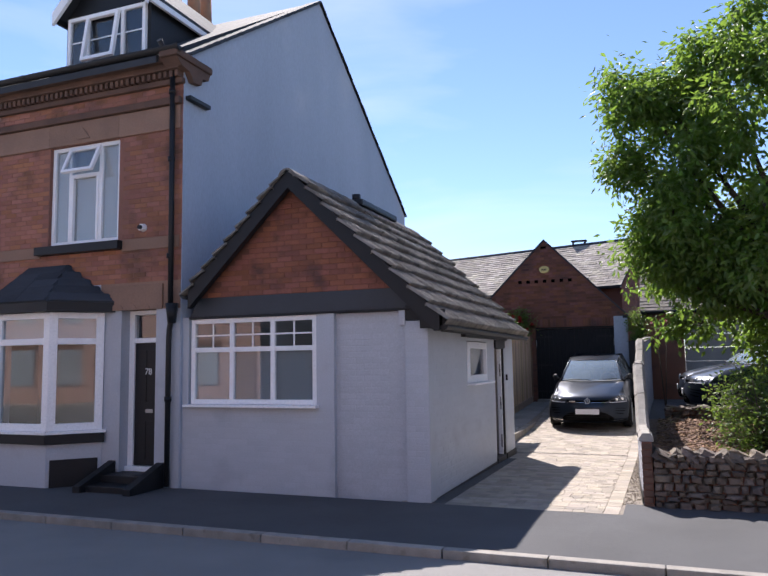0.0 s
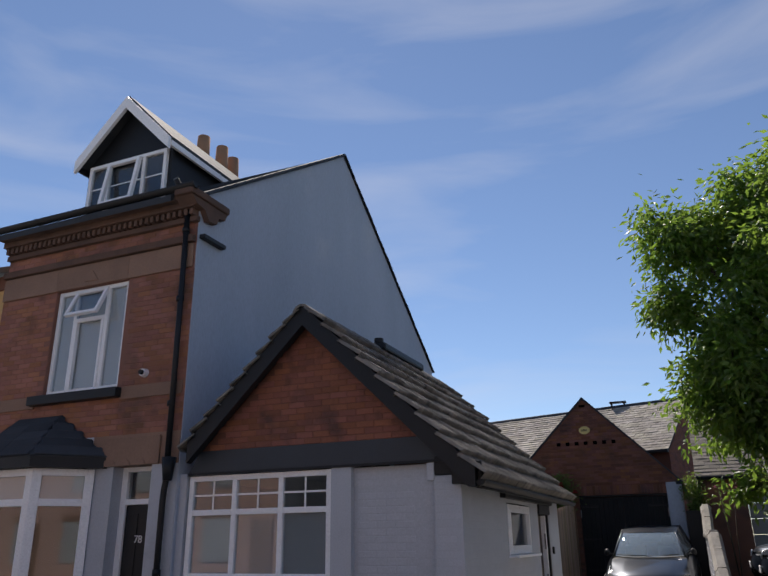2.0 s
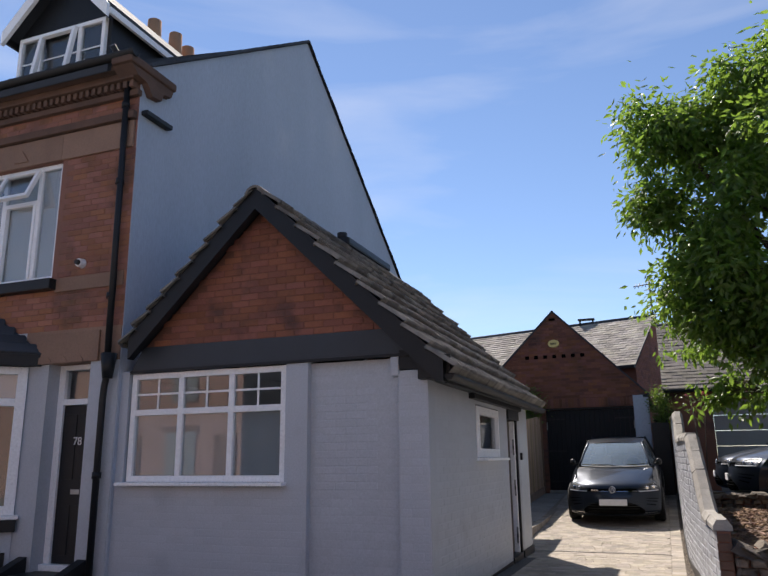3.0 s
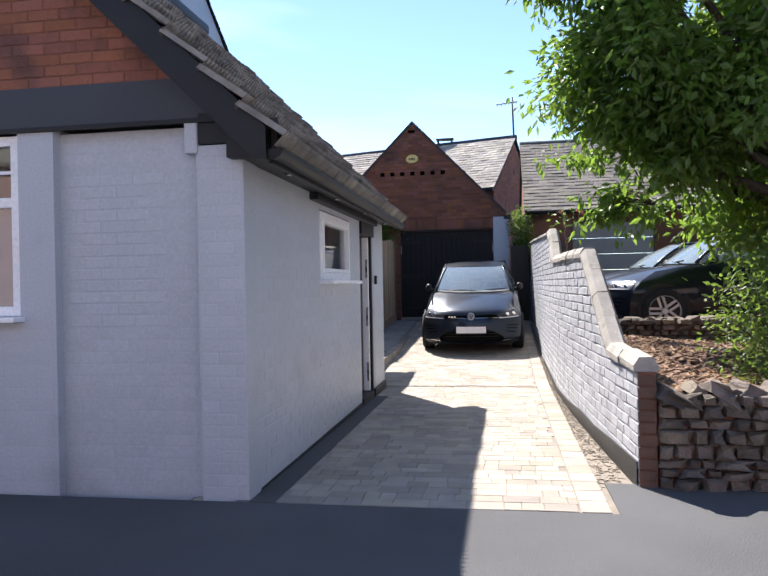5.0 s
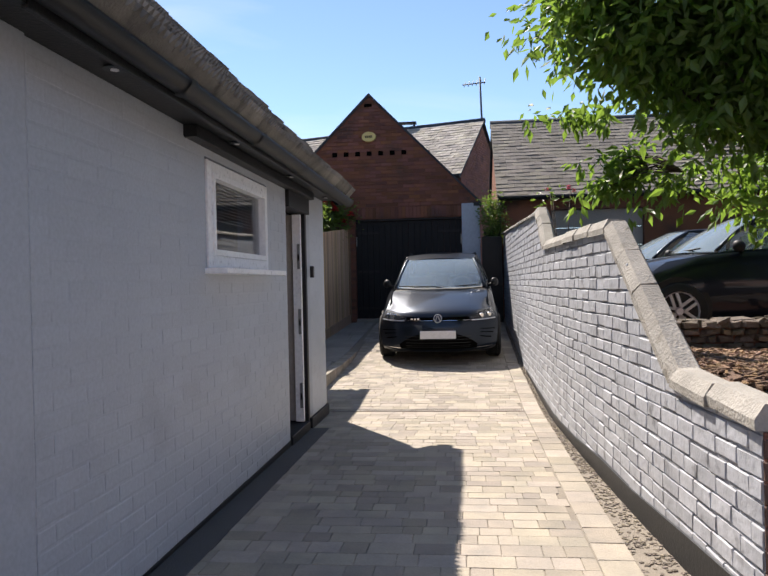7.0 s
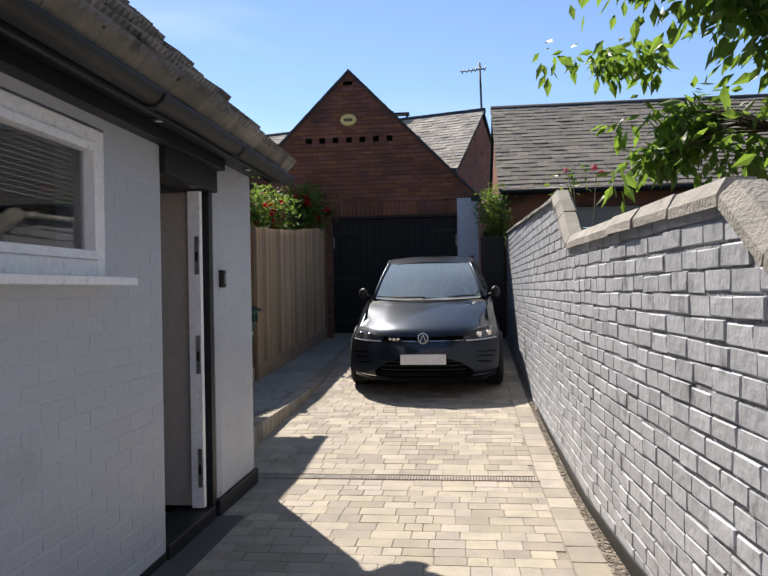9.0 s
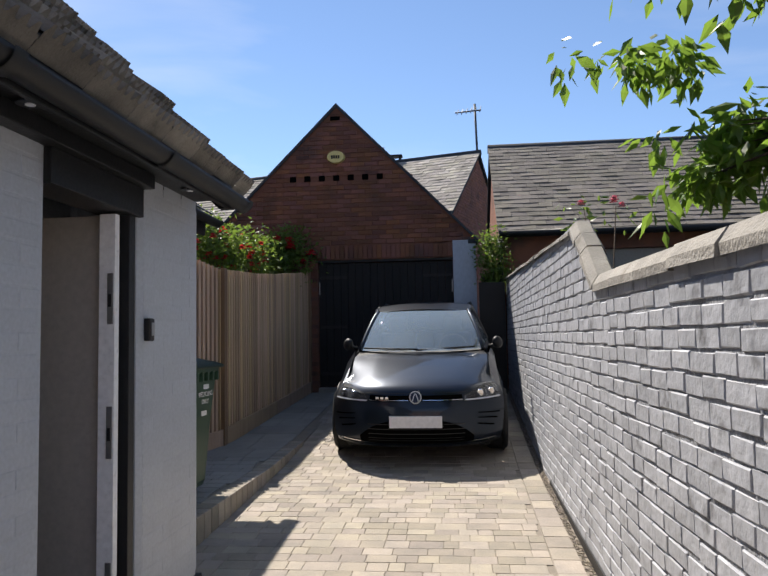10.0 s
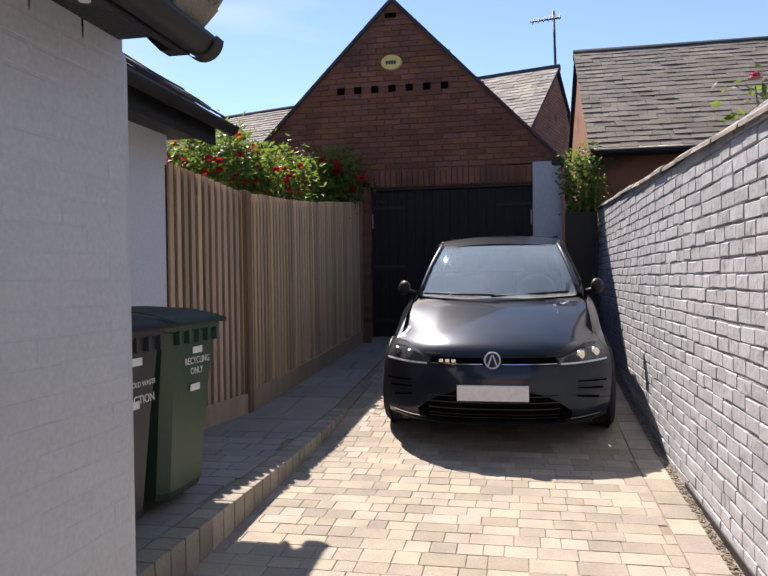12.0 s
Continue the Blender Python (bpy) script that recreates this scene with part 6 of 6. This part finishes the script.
        part("brow", patch(bmesh.new(), sx * 0.56, sx * 0.93, lambda t: 5.62 + 0.85 * min(1, t * 1.5), lambda t: 5.78 + 1.05 * min(1, t * 1.5), 0.018), PLASTICBLACK, lamp)
        for q in (0.74, 0.87):
            bm = bmesh.new()
            c = nose(sx * q, 5.75, 0.016)
            bmesh.ops.create_cone(bm, cap_ends=True, segments=20, radius1=0.036, radius2=0.030, depth=0.014, matrix=Matrix.Translation(c) @ Matrix.Rotation(radians(90), 4, "X"))
            part("lamp_bowl", bm, CHROME, lamp)
        # corner vents
        for k in range(3):
            part("vent_slat", patch(bmesh.new(), sx * 0.70, sx * (0.95 - 0.03 * k), lambda t, k=k: 3.55 - 0.42 * k - 0.25 * t, lambda t, k=k: 3.63 - 0.42 * k - 0.22 * t, 0.012), VOID, car)
        part("wheel_gap", patch(bmesh.new(), sx * 0.62, sx * 0.66, lambda t: 1.2, lambda t: 1.9, 0.004), PLASTICBLACK, car)
    part("grille", patch(bmesh.new(), -0.53, 0.53, lambda t: 5.05, lambda t: 5.85, 0.012), VOID, car, "black grille")
    gr = car.children[-1]
    part("trim_line", patch(bmesh.new(), -0.53, -0.08, lambda t: 5.10, lambda t: 5.18, 0.018), CHROME, gr)
    part("trim_line", patch(bmesh.new(), 0.08, 0.53, lambda t: 5.10, lambda t: 5.18, 0.018), CHROME, gr)
    part("lower_intake", patch(bmesh.new(), -0.66, 0.66, lambda t: 1.25 + 0.15 * abs(2 * t - 1) ** 3, lambda t: 3.15 - 1.1 * abs(2 * t - 1) ** 3, 0.010, 16), VOID, car, "black lower air intake")
    for q in (1.6, 1.9, 2.2, 2.5, 2.8):
        part("intake_bar", patch(bmesh.new(), -0.55, 0.55, lambda t, q=q: q, lambda t, q=q: q + 0.05, 0.018), PLASTICBLACK, car)
    for sx in (-1, 1):
        part("intake_blade", patch(bmesh.new(), sx * 0.66, sx * 0.93, lambda t: 1.30, lambda t: 1.42, 0.016), CHROME, car)
    part("bumper_lip", patch(bmesh.new(), -0.96, 0.96, lambda t: 0.75, lambda t: 1.05, 0.022), CARPAINT, car)
    part("hood_gap", patch(bmesh.new(), -0.60, 0.60, lambda t: 6.15, lambda t: 6.22, 0.008), PLASTICBLACK, car)
    # badge drawn as a plain ring and disc
    c = nose(0, 5.55, 0.022)
    bm = bmesh.new()
    bmesh.ops.create_cone(bm, cap_ends=True, segments=32, radius1=0.062, radius2=0.060, depth=0.016, matrix=Matrix.Translation(c) @ Matrix.Rotation(radians(78), 4, "X"))
    bd = part("badge", bm, BADGEWHITE, car)
    mb = Matrix.Translation(c + Vector((0, -0.011, 0.002))) @ Matrix.Rotation(radians(78), 4, "X")
    bm = bmesh.new()
    bmesh.ops.create_cone(bm, cap_ends=True, segments=32, radius1=0.050, radius2=0.050, depth=0.004, matrix=mb)
    part("badge_disc", bm, BADGEBLUE, bd)
    for x0, tip in ((-0.018, -20), (0.018, 20)):
        part("badge_bar", box(bmesh.new(), -0.005, 0.005, -0.040, 0.040, 0.002, 0.005, 0.001, mb @ Matrix.Translation((x0, 0, 0)) @ Matrix.Rotation(radians(tip), 4, "Z")), BADGEWHITE, bd)
    bm = bmesh.new()
    for i in range(3):
        q = nose(-0.44 + i * 0.055, 5.45, 0.020)
        box(bm, q.x - 0.017, q.x + 0.017, q.y - 0.004, q.y + 0.004, q.z - 0.012, q.z + 0.012, 0.002)
    part("model_mark", bm, CHROME, gr)
    # number plate, left blank
    part("number_plate", box(bmesh.new(), -0.262, 0.262, -0.026, -0.006, 0.40, 0.512, 0.004), PLATE, car, "blank white number plate")
    # cowl, wipers, inside
    bm = bmesh.new()
    sheet(bm, [[nose(s, 11) + Vector((0, -0.01, -0.004)) for s in SS], [screen(s, -0.02) + Vector((0, 0.03, -0.015)) for s in SS]])
    part("cowl", bm, PLASTICBLACK, car)
    for a, b in (((-0.05, 1.03, 1.018), (0.62, 1.17, 1.035)), ((-0.66, 1.20, 1.03), (-0.02, 1.0, 1.03))):
        part("wiper", tube(bmesh.new(), [a, b], 0.010, 6), PLASTICBLACK, car)
    bm = bmesh.new()
    box(bm, -0.70, 0.70, 1.30, 3.9, 0.30, 0.34)
    part("cabin_floor", bm, PLASTICBLACK, car)
    bm = bmesh.new()
    sheet(bm, [[Vector((s * 0.69, y + 0.22 * s * s, z)) for s in SS] for y, z in ((1.10, .985), (1.40, .985), (1.62, .97), (1.68, .90), (1.68, .6))])
    part("dashboard", bm, DARKROOM, car)
    bm = bmesh.new()
    ring = [(0.36 + 0.18 * math.cos(a), 1.82 + 0.06 * math.sin(a), 0.94 + 0.17 * math.sin(a)) for a in (2 * math.pi * k / 24 for k in range(25))]
    tube(bm, ring, 0.016, 6)
    part("steering_wheel", bm, PATIO, car)
    for x in (-0.36, 0.36):
        bm = bmesh.new()
        box(bm, x - 0.24, x + 0.24, 2.25, 2.40, 0.5, 1.10, 0.05)
        box(bm, x - 0.12, x + 0.12, 2.30, 2.40, 1.10, 1.30, 0.04)
        part("seat", bm, DARKROOM, car)
    part("interior_mirror", box(bmesh.new(), -0.10, 0.10, 1.70, 1.72, 1.30, 1.355, 0.01), PLASTICBLACK, car)
    for wy in (0.84, 3.47):
        for x in (-0.832, 0.832):
            wheel_parts(car, x, wy)
    car.matrix_world = m
    return car


BADGEWHITE = material("satin_silver", (0.55, 0.57, 0.60), (0.52, 0.54, 0.57), 0.45, 2, 40, 0.0, spec=0.3)
BADGEBLUE = material("deep_blue_enamel", (0.018, 0.03, 0.07), (0.016, 0.026, 0.06), 0.45, 2, 40, 0.0, spec=0.2)
car_z = drive_z(17.34)
pitch = math.degrees(math.atan((drive_z(19.97) - drive_z(17.34)) / 2.63))
golf = hatchback("dark grey hatchback parked nose-out on the drive", Matrix.Translation((-1.60, 16.52, car_z)) @ Matrix.Diagonal((0.955, 1, 1, 1)) @ Matrix.Rotation(radians(pitch), 4, "X") @ Matrix.Translation((0, 0, -0.84 * math.tan(radians(pitch)))))
c2 = hatchback("black car parked in the neighbouring yard", Matrix.Translation((0.36, 15.78, 0.56)) @ Matrix.Rotation(radians(-90), 4, "Z"))
c2["group"] = "cars in the yard"
c3 = copy_thing(c2, Matrix.Translation((0.30, 18.3, 0.56)) @ Matrix.Rotation(radians(-90), 4, "Z"))
c3["label"] = "dark blue-black car parked behind another car"

# ---- planting ----
def leaves(rs, centres, per, spread, size, droop=0.6):
    """Folded leaves scattered round centres, hanging outwards and down."""
    c = np.repeat(np.array(centres), per, axis=0)
    k = len(c)
    off = rs.normal(size=(k, 3)) * spread
    off[:, 2] -= np.abs(rs.normal(size=k)) * spread * 0.3
    pos = c + off
    d = rs.normal(size=(k, 3))
    d[:, 2] = d[:, 2] * 0.5 - droop
    d += off / (spread + 1e-6) * 0.5
    d /= np.linalg.norm(d, axis=1)[:, None]
    side = np.cross(d, rs.normal(size=(k, 3)))
    side /= np.linalg.norm(side, axis=1)[:, None]
    up = np.cross(side, d)
    s = (size * rs.uniform(0.65, 1.25, k))[:, None]
    w = s * 0.21
    a, tip = pos, pos + d * s
    m1, m2 = pos + d * s * 0.42 - up * s * 0.05, pos + d * s * 0.75 - up * s * 0.03
    l1, r1 = m1 + side * w + up * s * 0.07, m1 - side * w + up * s * 0.07
    v = np.stack([a, l1, tip, r1, m1, m2], axis=1).reshape(-1, 3)
    f = []
    for i in range(k):
        b = 6 * i
        f += [(b, b + 4, b + 1), (b + 1, b + 4, b + 5, b + 2), (b, b + 3, b + 4), (b + 3, b + 2, b + 5, b + 4)]
    return v, f


def foliage(name, v, f, mat, parent, label=""):
    me = bpy.data.meshes.new(name)
    me.from_pydata(v.tolist(), [], f)
    me.materials.append(mat)
    ob = new(name, me)
    ob.parent, ob.matrix_parent_inverse = parent, parent.matrix_world.inverted()
    if label:
        ob["label"] = label
    return ob


def in_lobes(rs, lobes, count, shell=0.55):
    """Points in a union of ellipsoids, more of them near the skin."""
    out = []
    vol = np.array([a[3] * a[4] * a[5] for a in lobes])
    for i in rs.choice(len(lobes), count, p=vol / vol.sum()):
        q = rs.normal(size=3)
        q /= np.linalg.norm(q)
        r = rs.uniform(shell ** 3, 1) ** (1 / 3)
        out.append(np.array(lobes[i][:3]) + q * r * np.array(lobes[i][3:]))
    return np.array(out)


rs = np.random.RandomState(4)
tree = thing("tree", "tall leafy green tree with drooping narrow leaves", "tree", (2.5, 12.2, 0.55))
LOBES = [(2.5, 12.5, 5.2, 2.2, 2.0, 2.4), (0.35, 12.7, 5.9, 1.1, 0.9, 0.75), (0.25, 12.7, 4.9, 1.0, 0.85, 0.65), (1.1, 12.5, 6.3, 0.85, 0.8, 0.6), (-0.25, 12.8, 3.4, 0.3, 0.35, 0.25), (0.75, 12.6, 3.4, 0.85, 0.7, 0.65),
         (1.15, 13.1, 2.5, 0.9, 0.75, 0.6), (1.8, 12.7, 2.3, 1.3, 1.0, 0.7), (2.8, 12.2, 3.2, 1.8, 1.6, 1.5), (1.5, 11.8, 4.1, 1.3, 1.1, 1.2), (3.6, 11.5, 6.3, 1.6, 1.5, 1.3),
         (1.7, 11.3, 2.7, 0.9, 0.8, 0.6), (3.8, 11.2, 3.6, 1.5, 1.4, 1.6), (1.9, 12.2, 6.6, 1.0, 1.0, 0.7)]
SPRIGS = [(-0.30, 13.9, 2.92, 0.28, 0.2, 0.05), (0.12, 14.0, 2.95, 0.3, 0.2, 0.06), (0.0, 13.6, 2.42, 0.2, 0.2, 0.06), (0.18, 13.6, 2.2, 0.18, 0.2, 0.10), (-0.08, 13.5, 2.03, 0.10, 0.12, 0.05), (0.38, 13.6, 2.4, 0.2, 0.2, 0.2)]
EDGE = [(-0.28, 12.8, 3.45, 0.35, 0.4, 0.28), (-0.05, 12.7, 3.85, 0.4, 0.4, 0.35), (0.4, 12.6, 5.9, 0.7, 0.6, 0.5), (0.9, 12.5, 6.5, 0.6, 0.6, 0.45), (0.1, 12.7, 3.95, 0.5, 0.5, 0.45), (0.3, 12.7, 4.4, 0.55, 0.5, 0.4), (0.75, 12.6, 3.4, 0.85, 0.7, 0.65), (1.0, 12.5, 2.9, 0.7, 0.6, 0.5)]
tips = in_lobes(rs, LOBES, 2300, 0.6)
tips = tips[[noise.noise(Vector(t) * 1.5) > 0.13 for t in tips]]
OUTER = [(-0.50, 12.7, 5.05, 0.28, 0.35, 0.2), (-0.25, 12.7, 5.0, 0.35, 0.35, 0.3), (-0.46, 12.7, 6.4, 0.3, 0.35, 0.22), (-0.15, 12.7, 6.2, 0.4, 0.4, 0.35)]
tips = np.concatenate([tips, in_lobes(rs, EDGE, 230, 0.3), in_lobes(rs, OUTER, 46, 0.2)])
sprigs = in_lobes(rs, SPRIGS, 62, 0.2)
base = Vector((2.5, 12.2, 0.5))
fork = Vector((2.4, 12.2, 2.0))
part("trunk", tube(bmesh.new(), [base, (2.47, 12.2, 1.2), fork], 0.17, 12, 0.12), BARK, tree)
limbs = []
for l in LOBES + OUTER[1::2]:
    c = Vector(l[:3])
    mid = (fork + c) / 2 + Vector((rs.normal() * 0.15, rs.normal() * 0.15, -0.15))
    part("limb", tube(bmesh.new(), [fork - Vector((0, 0, 0.05)), mid, c], 0.075, 8, 0.02), BARK, tree)
    limbs += [mid, c, (mid + c) / 2]
near_tips = [Vector(t) for t in tips[::9]]
bm = bmesh.new()
for t in np.concatenate([tips[::4], sprigs]):
    t = Vector(t)
    q = min(limbs + near_tips, key=lambda p: (p - t).length if (p - t).length > 0.25 else 9.0)
    if (q - t).length < 0.7:
        tube(bm, [q, (q + t) / 2 + Vector((0, 0, 0.06)), t], 0.009, 4, 0.003)
part("twig_spray", bm, BARK, tree)["kind"] = "stuff"
v, f = leaves(rs, tips, 72, 0.15, 0.135, 0.8)
foliage("crown", v, f, LEAF, tree)
v, f = leaves(rs, sprigs, 13, 0.05, 0.125, 1.3)
foliage("hanging_sprays", v, f, LEAF, tree)

bush = thing("shrub", "bright green rounded garden shrub", "shrub", (1.15, 10.1, 0.55))
bt = in_lobes(rs, [(1.12, 10.1, 1.0, 0.52, 0.5, 0.58), (1.6, 9.9, 0.85, 0.6, 0.5, 0.45)], 170, 0.5)
bm = bmesh.new()
for t in bt[::2]:
    tube(bm, [(1.15, 10.1, 0.5), (Vector(t) + Vector((1.15, 10.1, 0.6))) / 2, t], 0.012, 4, 0.004)
part("stem_spray", bm, BARK, bush)["kind"] = "stuff"
v, f = leaves(rs, bt, 46, 0.11, 0.06, 0.0)
foliage("foliage", v, f, BUSHLEAF, bush)


def rose(name, label, lobes, n_tips, blooms, petal, foot, per=40, big=1.0):
    """A climbing rose: leaves round stems, with round many-petalled flowers."""
    r = thing(name, label, "rose bush", foot)
    t = in_lobes(rs, lobes, n_tips, 0.4)
    bm = bmesh.new()
    for q in t[::2]:
        tube(bm, [foot, (Vector(q) + Vector(foot)) / 2 + Vector((0, 0, 0.15)), q], 0.010, 4, 0.004)
    part("stem_spray", bm, BARK, r)["kind"] = "stuff"
    v, f = leaves(rs, t, per, 0.11, 0.085, 0.1)
    foliage("foliage", v, f, BUSHLEAF, r)
    heads = in_lobes(rs, lobes, blooms, 0.92)
    for h in heads:
        h = h + np.array((0, -0.08, 0.05))
        bm = bmesh.new()
        for k, (rad, tilt) in enumerate(((0.03, 0.2), (0.05, 0.5), (0.075, 0.9))):
            for j in range(4 + k):
                a = 2 * math.pi * j / (4 + k) + k
                m = Matrix.Translation(h) @ Matrix.Rotation(a, 4, "Z") @ Matrix.Rotation(tilt, 4, "Y")
                vs = [bm.verts.new(m @ (Vector(p) * big)) for p in ((0, -0.012, 0), (rad, -0.042, 0.03), (rad * 1.25, 0, 0.05), (rad, 0.042, 0.03), (0, 0.012, 0))]
                bm.faces.new(vs)
        part("bloom", bm, petal, r)
    return r


rose("rose_bush", "climbing rose with red blooms above the fence", [(-4.75, 19.0, 2.62, 0.5, 0.6, 0.42), (-4.32, 19.6, 2.55, 0.38, 0.6, 0.36), (-5.1, 18.3, 2.35, 0.35, 0.5, 0.35)], 230, 110, PETAL, (-4.6, 18.9, 0.4), 34, 0.62)
rose("climbing_shrub", "dark green climber with red flowers on the garage", [(-3.75, 20.75, 2.75, 0.35, 0.16, 0.28), (-4.1, 20.6, 2.6, 0.4, 0.2, 0.3)], 60, 9, PETAL, (-4.0, 20.7, 0.5))
rose("pink_rose", "thin pink rose stems behind the wall", [(-0.12, 15.6, 2.36, 0.06, 0.06, 0.04), (0.15, 15.6, 2.36, 0.06, 0.06, 0.04)], 5, 4, PINKPETAL, (0.02, 15.6, 0.6), 7, 0.42)
ivy = thing("ivy", "green ivy in the gap beside the garage pier", "ivy", (-0.62, 21.0, 0.5))
it = in_lobes(rs, [(-0.62, 20.95, 2.55, 0.18, 0.2, 0.45)], 60, 0.3)
v, f = leaves(rs, it, 30, 0.08, 0.07, 0.2)
foliage("foliage", v, f, BUSHLEAF, ivy)
part("stem", tube(bmesh.new(), [(-0.62, 21.0, 0.4), (-0.6, 20.98, 1.5), (-0.62, 20.95, 2.8)], 0.02, 5), BARK, ivy)

# ---- pieces of walls, roofs and paving ----
lay("paver", "paving", drive, PAVER, blocks, lambda p: 12.4 < p.y < 16.2, verts=paver_shape)
lay("pebble", "gravel", strip, GRAVEL, gravel_bm, cap=0)
lay("slab", "slab_paving", patio, PATIO, slabs, lambda p: p.y > 14 and p.x > -4.6, verts=paver_shape)
lay("roof_tile", "tiling", annex, ROOFTILE, tiles, lambda p: p.x > APX, cap=300, verts=tile_shape, faces=TILE_F)
lay("slate", "slating", bay, DARKSLATE, canopy_slates, cap=300)
lay("verge_tile", "verge", house, DARKSLATE, verge, cap=120)
lay("brick", "brickwork", annex, GREY, blocked, cap=60, amount=0.01)
gb = courses((-6.05, 8.43, 2.625), (1, 0, 0), (0, 0, 1), (0, -1, 0), 3.2, 1.6, lambda a, b: 2.625 + b < roof_z(-6.05 + a) - 0.10, j=0.007, depth=0.006)
lay("brick", "brickwork", annex, BRICK, gb, cap=300, amount=0.012)
hb = [b for b in courses((HX0, 8.412, 2.9), (1, 0, 0), (0, 0, 1), (0, -1, 0), 3.622, 2.95, depth=0.006, j=0.008, inside=lambda a, b: not (-8.945 < HX0 + a < -7.345 and 3.40 < 2.9 + b < 5.12) and not 5.10 < 2.9 + b < 5.46)]
lay("brick", "brickwork", house, FRONTBRICK, hb, lambda p: p.x > -7.4, cap=300, amount=0.012)
sb = courses((-2.62, 8.63, 0.03), (0, 1, 0), (0, 0, 1), (1, 0, 0), 3.38, 2.04, lambda a, b: not (1.50 < a < 2.96 and b > 1.27), depth=0.0020, seed=9)
lay("brick", "brickwork", annex, GREY, sb, lambda p: p.y > 10.0, cap=300, amount=0.012)
pb = courses((-2.604, 12.80, 0.09), (0, 1, 0), (0, 0, 1), (1, 0, 0), 0.65, 2.0, lambda a, b: True, depth=0.0012, seed=19)
pb += courses((-2.90, 8.40, 0.03), (1, 0, 0), (0, 0, 1), (0, -1, 0), 0.27, 2.14, lambda a, b: True, depth=0.0016, seed=23)
pb += courses((-3.87, 8.475, 0.03), (1, 0, 0), (0, 0, 1), (0, -1, 0), 0.93, 2.28, lambda a, b: not (-3.84 < -3.87 + a < -3.03 and 1.03 < b < 2.1), depth=0.0006, seed=29)
pb += courses((-6.28, 8.40, 0.03), (1, 0, 0), (0, 0, 1), (0, -1, 0), 2.36, 1.06, lambda a, b: True, depth=0.0006, seed=37)
lay("brick", "brickwork", annex, GREY, pb, lambda p: p.y > 12, cap=120, amount=0.012)
gw = courses((-5.9, GY + 0.012, 0.45), (1, 0, 0), (0, 0, 1), (0, -1, 0), 5.0, 4.7, lambda a, b: 0.45 + b < gar_z(-5.9 + a) - 0.04 and not (-5.9 + a > -3.45 and 0.45 + b < 2.86) and not (3.90 < 0.45 + b < 3.99 and any(abs(-5.9 + a - (-3.82 + i * 0.2385)) < 0.10 for i in range(7))), seed=12)
gw += [frame_at((-3.40 + i * 0.0755, GY + 0.012, 2.72), (1, 0, 0), (0, 0, 1), (0, -1, 0), 0.066, 0.225, 0.014) for i in range(33)]
lay("brick", "brickwork", garage, OLDBRICK, gw, lambda p: -3.6 < p.x and p.z < 4.2, cap=300, amount=0.014)
rw = [b for b in courses(R0 + V * (half - 0.15) - Vector((0, 0, 6.0)), -V, (0, 0, 1), -U, 2 * half - 0.3, 6, lambda a, b: b > 0.5 and b < 6.0 - drop + min(a, 2 * half - 0.3 - a) * drop / half)]
lay("brick", "brickwork", rng, BRICK, rw, cap=0)
lay("slate", "slating", wing, DARKSLATE, wing_slates, cap=80, verts=slate_shape)
lay("slate", "slating", rng, PALESLATE, range_slates, lambda p: p.x > -3.0, cap=250, verts=slate_shape)
lay("slate", "slating", b2, SLATE, b2_slates, lambda p: p.x < 3.2, cap=300, verts=slate_shape)
lay("brick", "brickwork", bwall, GREYWALL, wall_bricks, lambda p: 10.8 < p.y < 13.8, cap=300, verts=old_brick, variants=9)
lay("brick", "brickwork", bwall, CORNICE, end_bricks, cap=60, amount=0.05)
lay("coping_stone", "coping", bwall, COPING, copings, cap=120, verts=coping_shape, faces=COPE_F)
lay("bark_chip", "mulch", bed, MULCH, chips, cap=0)
lay("stone", "rubble", rub1, RUBBLE, rub1_st, lambda p: p.x < 3.5, cap=200, verts=stone_shape)
lay("stone", "rubble", rub2, RUBBLE, rub2_st, lambda p: p.x < 3.5, cap=100, verts=stone_shape)

# the whole terrace is set out on the annex's front line and steps forward of it
for ob in (house, bay, fd, steps, dormer, stack, pipe, house_gutter, vent2, bpy.data.objects["window_3"], bpy.data.objects["window_4"]):
    ob.matrix_world = Matrix.Translation((0.10, -0.06, 0)) @ Matrix.Translation(ob.location)
